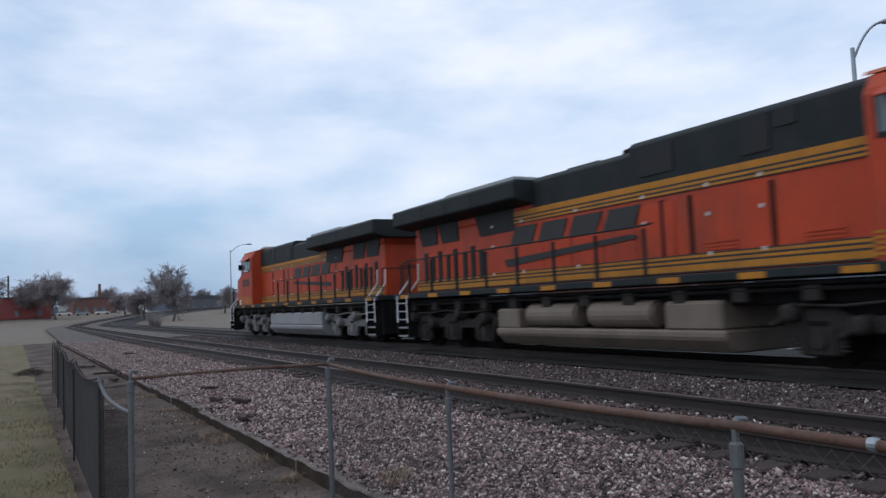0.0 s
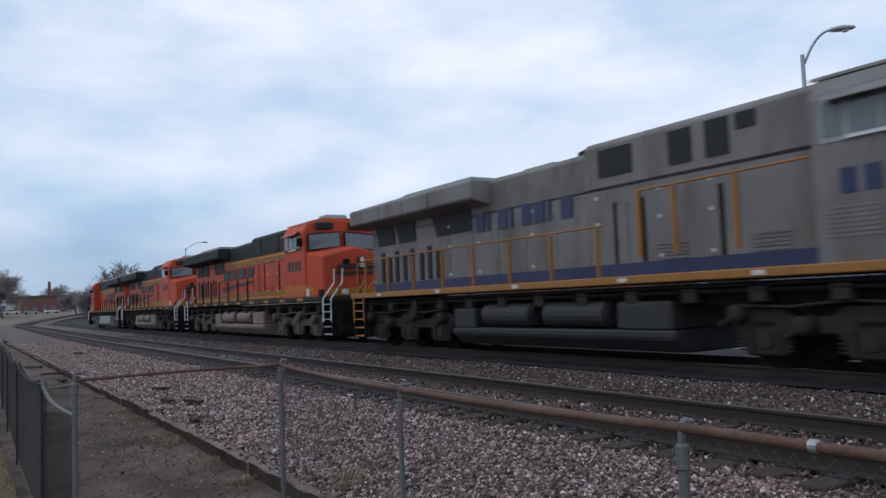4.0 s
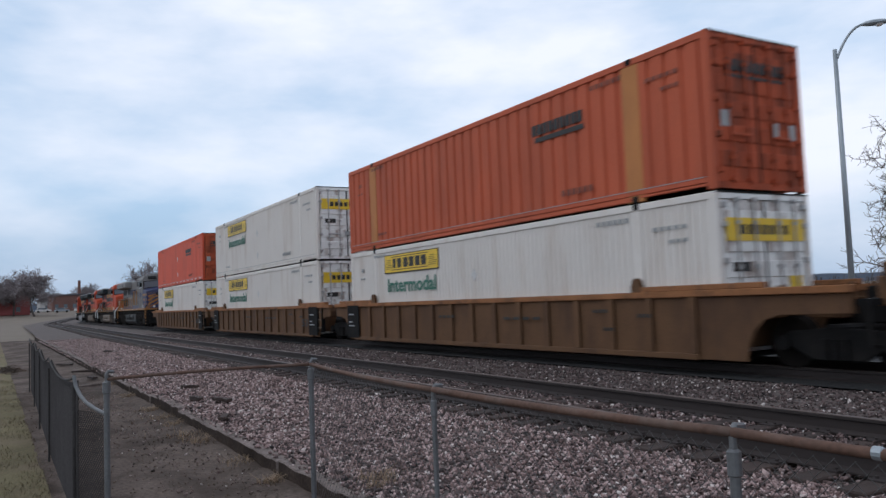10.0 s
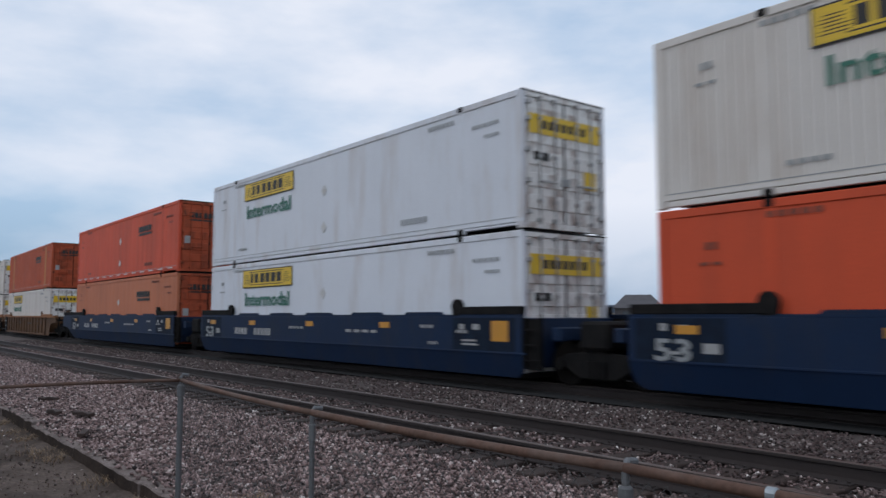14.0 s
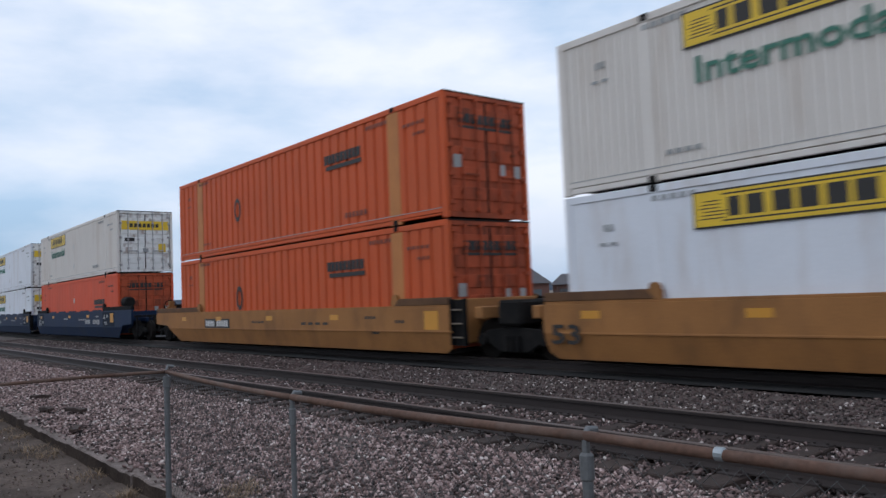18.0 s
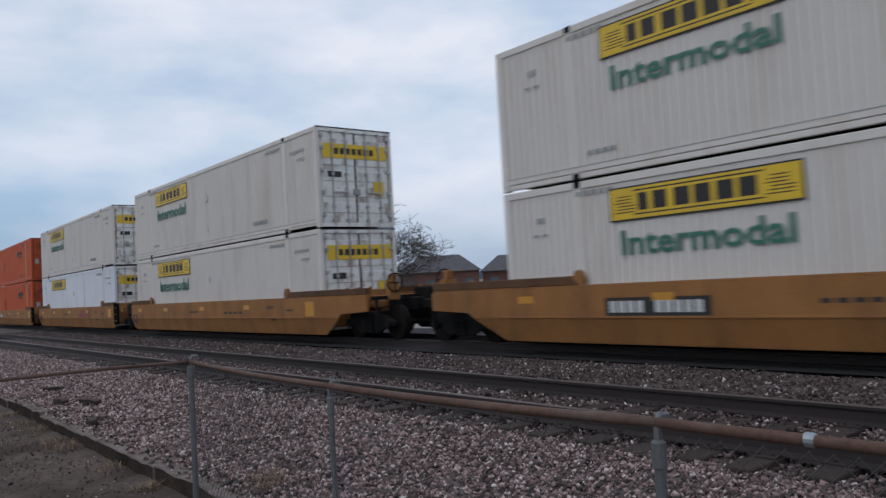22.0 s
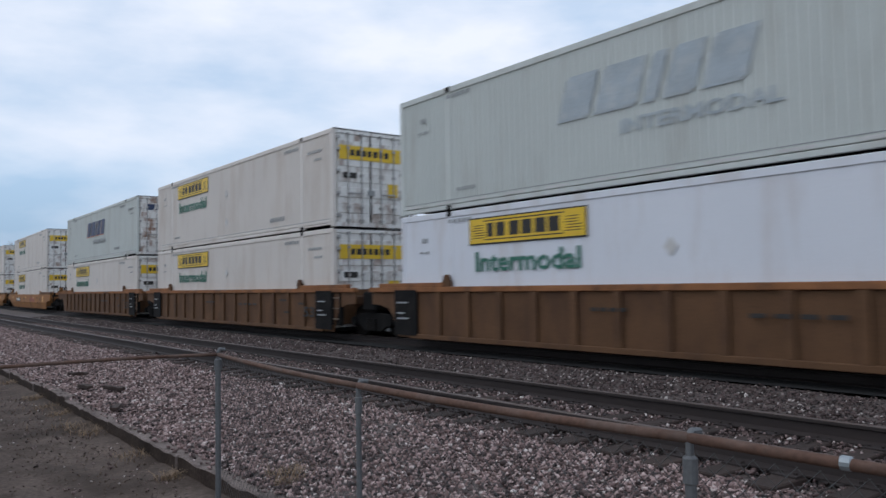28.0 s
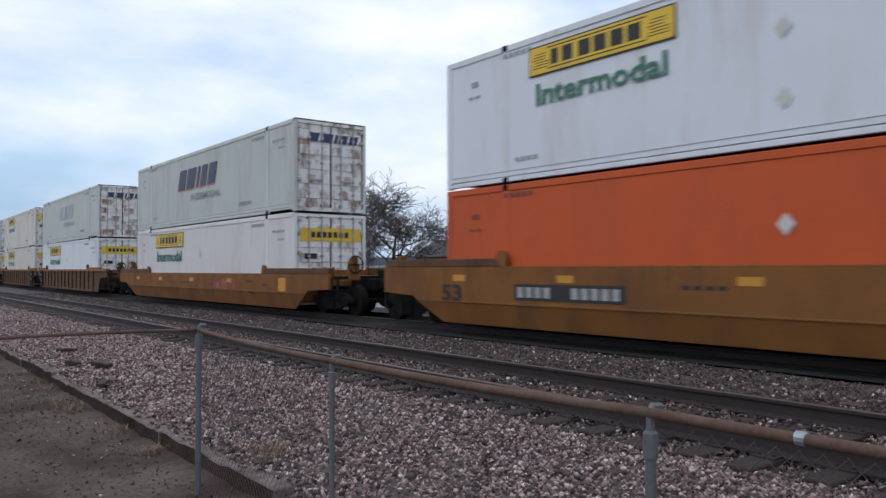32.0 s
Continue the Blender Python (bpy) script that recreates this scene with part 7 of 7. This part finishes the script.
far_house(44.3, 108, 9.4, 8, 3.2, 2.1, 47, "brick", "low brown house with a dark roof behind the street", windows=3)
far_house(52.6, 118, 6.6, 6, 2.9, 1.9, 38, "dark_metal", "small grey house with a dark roof behind the street", windows=2)
far_house(48.7, 116, 6.0, 6, 3.0, 1.5, 42, "brick", "small brick house with a low roof behind the street", windows=2)


def shrub(x, y, z, r, seed, label, mat="twig_far"):
    th = tagged(new("shrub"), label, "shrub", "shrubs")
    th.matrix_basis = pose(x, y, z)
    rng = np.random.default_rng(seed)
    bm = B()
    for i in range(150):
        a = rng.uniform(0, 2 * math.pi)
        p = Vector((math.cos(a) * r * 0.3 * rng.random(), math.sin(a) * r * 0.3 * rng.random(), 0))
        q = Vector((math.cos(a) * r * rng.uniform(0.3, 1), math.sin(a) * r * rng.uniform(0.3, 1), r * rng.uniform(0.5, 1.5)))
        tube(bm, p, q, 0.02 * r, 3, 0.008 * r)
    tagged(part("twig_clump", bm, M[mat], th), kind="stuff")
    return th


sx, sy, _ = at(8.5, 108)
shrub(sx, sy, -0.4, 1.5, 3, "grey leafless shrub beside the rails")
sx, sy, _ = at(54.0, 90)
shrub(sx, sy, -0.4, 1.6, 4, "low leafless hedge behind the street")
sx, sy, _ = at(56.0, 95)
shrub(sx, sy, -0.4, 1.5, 5, "low leafless hedge behind the street")


def hedge(x, y, length, height, seed):
    """A stretch of ragged leafless hedge."""
    th = tagged(new("hedge"), "ragged dark leafless hedge behind the street", "hedge", "hedges")
    th.matrix_basis = pose(x, y, -0.4)
    rng = np.random.default_rng(seed)
    bm = B()
    for i in range(620):
        a = rng.uniform(-length / 2, length / 2)
        top = height * (0.7 + 0.3 * noise.noise((a * 0.6 + seed, 0, 0)) + 0.25 * rng.random())
        p = Vector((a, rng.normal(0, 0.25), 0))
        q = p + Vector((rng.normal(0, 0.35), rng.normal(0, 0.3), top * rng.uniform(0.5, 1.0)))
        tube(bm, p, q, 0.05, 3, 0.015)
    tagged(part("twig_clump", bm, M["twig"], th), kind="stuff")
    # the dense inside of the hedge
    n = 60
    verts, faces = [], []
    for i in range(n + 1):
        a = -length / 2 + length * i / n
        top = height * (0.55 + 0.2 * noise.noise((a * 0.6 + seed, 0, 0))) + 0.22 * rng.random()
        for y, z in ((-0.45, -0.3), (-0.5 + 0.2 * rng.random(), top * 0.55), (-0.1, top), (0.15, top * 0.97), (0.5, top * 0.5), (0.45, -0.3)):
            verts.append((a + 0.06 * rng.normal(), y + 0.06 * rng.normal(), z))
    for i in range(n):
        faces += [(6 * i + k, 6 * i + 6 + k, 6 * i + 7 + k, 6 * i + 1 + k) for k in range(5)]
    faces += [(5, 4, 3, 2, 1, 0), tuple(6 * n + k for k in range(6))]
    me = bpy.data.meshes.new("thicket")
    me.from_pydata(verts, [], faces)
    me.materials.append(M["twig"])
    new("thicket", me).parent = th
    return th


for i in range(9):
    hedge(-47 + i * 4.6, 29.6 + 0.5 * math.sin(i * 2.1), 5.4, 2.0 + 0.35 * math.sin(i * 1.3), i)


def ridge(name, az0, az1, r, z0, z1, seed, material, label):
    """A far wooded ridge with an uneven top."""
    rng = np.random.default_rng(seed)
    n = 160
    verts, faces = [], []
    for i in range(n + 1):
        a = az0 + (az1 - az0) * i / n
        x, y, _ = at(a, r)
        h = z1 * (0.75 + 0.3 * noise.noise((a * 0.07, seed, 0)) + 0.1 * noise.noise((a * 0.9, seed, 4)) + 0.05 * rng.random())
        x2, y2, _ = at(a, r * 1.25)
        verts += [(x, y, z0), (x * 1.02, y * 1.02, h * 0.8), (x2, y2, h)]
    for i in range(n):
        for k in (0, 1):
            faces.append((3 * i + k, 3 * i + 3 + k, 3 * i + 4 + k, 3 * i + 1 + k))
    me = bpy.data.meshes.new(name)
    me.from_pydata(verts, [], faces)
    me.materials.append(material)
    return tagged(new(name, me), label, "hill", kind="structure")


ridge("backdrop", -40, 140, 1500, -5, 33, 1, M["hill"], "low blue-grey wooded hills on the horizon")


# parked cars far off by the factory
def parked_car(x, y, z, turn, paint, label):
    th = tagged(new("parked_car"), label, "car", "parked cars")
    th.matrix_basis = pose(x, y, z, 0, 0, turn)
    bm = slab_y(B(), [(-2.2, 0.35), (2.2, 0.35), (2.25, 0.8), (1.4, 0.95), (-2.0, 1.0), (-2.25, 0.7)], -0.88, 0.88)
    part("body", soft(bm, 0.06), M[paint], th)
    part("cabin", soft(slab_y(B(), [(-1.8, 0.97), (1.0, 0.95), (0.4, 1.45), (-1.3, 1.5)], -0.75, 0.75), 0.05), M["glass"], th)
    for a in (-1.35, 1.35):
        for s in (-0.8, 0.8):
            part("wheel", tube(B(), (a, s - 0.1, 0.33), (a, s + 0.1, 0.33), 0.33, 14), M["black"], th)
    return th


for az, r, tn, pt, lb in ((2.9, 280, 80, "white_mark", "white parked car far off"), (4.0, 270, 85, "lamp_steel", "grey parked car far off"), (5.2, 275, 95, "white_mark", "white parked van far off"), (7.6, 270, 60, "white_mark", "pale parked car far off"), (1.9, 285, 90, "lamp_steel", "silver parked car far off")):
    x, y, _ = at(az, r)
    parked_car(x, y, rise(x, y) - 0.42, tn, pt, lb)


# ---- small things on the ground ----
def tuft(x, y, z, r, seed, label, n=70, h=0.22):
    th = tagged(new("grass_tuft"), label, "grass", "dry grass tufts")
    th.matrix_basis = pose(x, y, z)
    rng = np.random.default_rng(seed)
    verts, faces = [], []
    for i in range(n):
        a, l = rng.uniform(0, 2 * math.pi), rng.uniform(0.4, 1) * h
        bx, by = rng.normal(0, r * 0.4, 2)
        lean = rng.uniform(0.4, 1.6) * l
        dx, dy = math.cos(a), math.sin(a)
        w = 0.004
        i0 = len(verts)
        for f in (0, 0.5, 1):
            px, py, pz = bx + dx * lean * f * f, by + dy * lean * f * f, l * (f - 0.25 * f * f)
            ww = w * (1 - f * 0.85)
            verts += [(px - dy * ww, py + dx * ww, pz), (px + dy * ww, py - dx * ww, pz)]
        faces += [(i0, i0 + 1, i0 + 3, i0 + 2), (i0 + 2, i0 + 3, i0 + 5, i0 + 4)]
    me = bpy.data.meshes.new("blade_clump")
    me.from_pydata(verts, [], faces)
    me.materials.append(M["dead_grass"])
    o = tagged(new("blade_clump", me), kind="stuff")
    o.parent = th
    return th


STRAW = "dry brown grass tuft against the kerb"
for i, (x, y, r) in enumerate(((-13.6, 2.3, 0.2), (-12.4, 2.28, 0.26), (-11.6, 2.3, 0.2), (-10.4, 2.2, 0.3), (-9.9, 2.26, 0.24), (-19.0, 2.3, 0.25), (-8.2, 2.27, 0.2), (-7.1, 2.25, 0.14), (-16.2, 2.3, 0.18))):
    tuft(x, y, -0.30, r * 1.3, i, STRAW, 170, 0.12)
tuft(-6.14, 2.87, -0.2, 0.22, 40, "brown withered weed clump among the ballast stones", 160, 0.13)
tuft(-5.9, 2.72, -0.2, 0.1, 41, "brown withered weed clump among the ballast stones", 90, 0.09)


def litter(rng, n):
    x = -4 - 16 * rng.random(n) ** 1.2
    y = 2.3 - 1.9 * rng.random(n) ** 1.6
    return np.stack([x, y, np.full(n, -0.295) + rng.uniform(0, 0.012, n)], 1)


scatter("leaf_litter", 5200, litter, lambda rng, n: rng.uniform(0.004, 0.012, n), M["leaf_litter"], "brown dead leaves and grit on the path", "leaf litter", 9, 0.25)


def crumbs(rng, n):
    x = -4.5 - 14 * rng.random(n)
    y = 2.32 - 1.2 * rng.random(n) ** 2.2
    return np.stack([x, y, np.full(n, -0.295)], 1)


scatter("loose_gravel", 1500, crumbs, lambda rng, n: rng.uniform(0.005, 0.018, n), M["stone_darker"], "stray ballast stones on the path", "gravel", 10)


def on_kerb(rng, n):
    x = -5.2 - 22 * rng.random(n)
    y = 2.52 - 0.16 * rng.random(n) ** 1.5 + 0.004 * np.maximum(0, -x - 8)
    return np.stack([x, y, np.full(n, -0.125)], 1)


scatter("kerb_gravel", 700, on_kerb, lambda rng, n: rng.uniform(0.01, 0.03, n), M["stone"], "ballast stones spilled over the kerb", "gravel", 11)


def blades(rng, n):
    """Lawn blades on the near lawn, in one mesh."""
    x, y = -3.5 - 20 * rng.random(n) ** 1.3, 0.42 - 3.0 * rng.random(n) ** 1.2
    keep = np.array([noise.noise((a * 0.9, b * 0.9, 4)) > -0.25 for a, b in zip(x, y)])
    x, y = x[keep], y[keep]
    n = len(x)
    a, l, w = rng.uniform(0, 6.28, n), rng.uniform(0.02, 0.055, n), 0.0035
    dx, dy = np.cos(a), np.sin(a)
    z = -0.305
    v = np.stack([np.stack([x - dy * w, y + dx * w, np.full(n, z)], 1), np.stack([x + dy * w, y - dx * w, np.full(n, z)], 1), np.stack([x + dx * l * 0.7, y + dy * l * 0.7, z + l], 1)], 1).reshape(-1, 3)
    return v, np.arange(3 * n).reshape(-1, 3)


gv, gf = blades(np.random.default_rng(77), 26000)
gm = bpy.data.meshes.new("lawn_blades")
gm.from_pydata(gv.tolist(), [], gf.tolist())
gm.materials.append(M["blade"])
tagged(new("lawn_blades", gm), "short dull green and straw grass blades", "grass", kind="stuff")


def stick(x, y, z, length, turn, label, wood="tie"):
    th = tagged(new("timber_scrap"), label, "timber scrap", "scraps on the ballast")
    th.matrix_basis = pose(x, y, z, 3, -2, turn)
    bm = box(B(), -length / 2, length / 2, -0.05, 0.05, 0, 0.05)
    bmesh.ops.subdivide_edges(bm, edges=bm.edges[:], cuts=2)
    for v in bm.verts:
        v.co += Vector(noise.noise_vector(v.co * 9)) * 0.02
    part("plank", bm, M[wood], th)
    return th


SCRAP = "weathered timber scrap lying on the ballast"
for x, y, z, length, turn in ((-12.95, 3.24, -0.17, 0.62, 8), (-13.5, 2.95, -0.17, 0.5, 4), (-10.8, 2.72, -0.17, 0.42, -22), (-15.6, 3.3, -0.17, 0.4, 30), (-32.9, 3.9, -0.16, 0.9, 12)):
    stick(x, y, z, length, turn, SCRAP)
for x, y, z, length, turn in ((-23.8, 2.2, -0.27, 0.9, 40), (-21.2, 2.12, -0.27, 0.8, 5), (-27.8, 1.97, -0.27, 1.3, 15)):
    stick(x, y, z, length, turn, "dark broken timber beside the kerb")
stick(-18.9, 1.8, -0.27, 0.8, 78, "pale broken plank lying on the dirt path", "kerb")


def brush_pile(x, y):
    """A low heap of dark twigs and leaves on the lawn."""
    th = tagged(new("brush_pile"), "low dark heap of twigs and dead leaves", "brush pile")
    th.matrix_basis = pose(x, y, -0.3)
    rng = np.random.default_rng(61)
    bm = B()
    for i in range(220):
        c = Vector((rng.normal(0, 0.45), rng.normal(0, 0.16), 0))
        c.z = 0.16 * math.exp(-(c.x / 0.5) ** 2 - (c.y / 0.2) ** 2) * rng.random() + 0.02
        d = Vector((rng.normal(0, 0.14), rng.normal(0, 0.12), rng.normal(0, 0.03)))
        tube(bm, c - d, c + d, 0.012, 3, 0.006)
    tagged(part("twig_clump", bm, M["leaf_litter"], th), kind="stuff")
    return th


brush_pile(-26.7, 0.35)


# ---- what moves ----
def motions():
    for thing, u, z, half in MOVING:
        rows = []
        for k in range(33):
            m = rail_pose(u - travelled(k), abs(half), z)
            rows.append((k, m @ pose(0, 0, 0, 0, 0, 180) if half < 0 else m))
        walk(thing, rows)


motions()
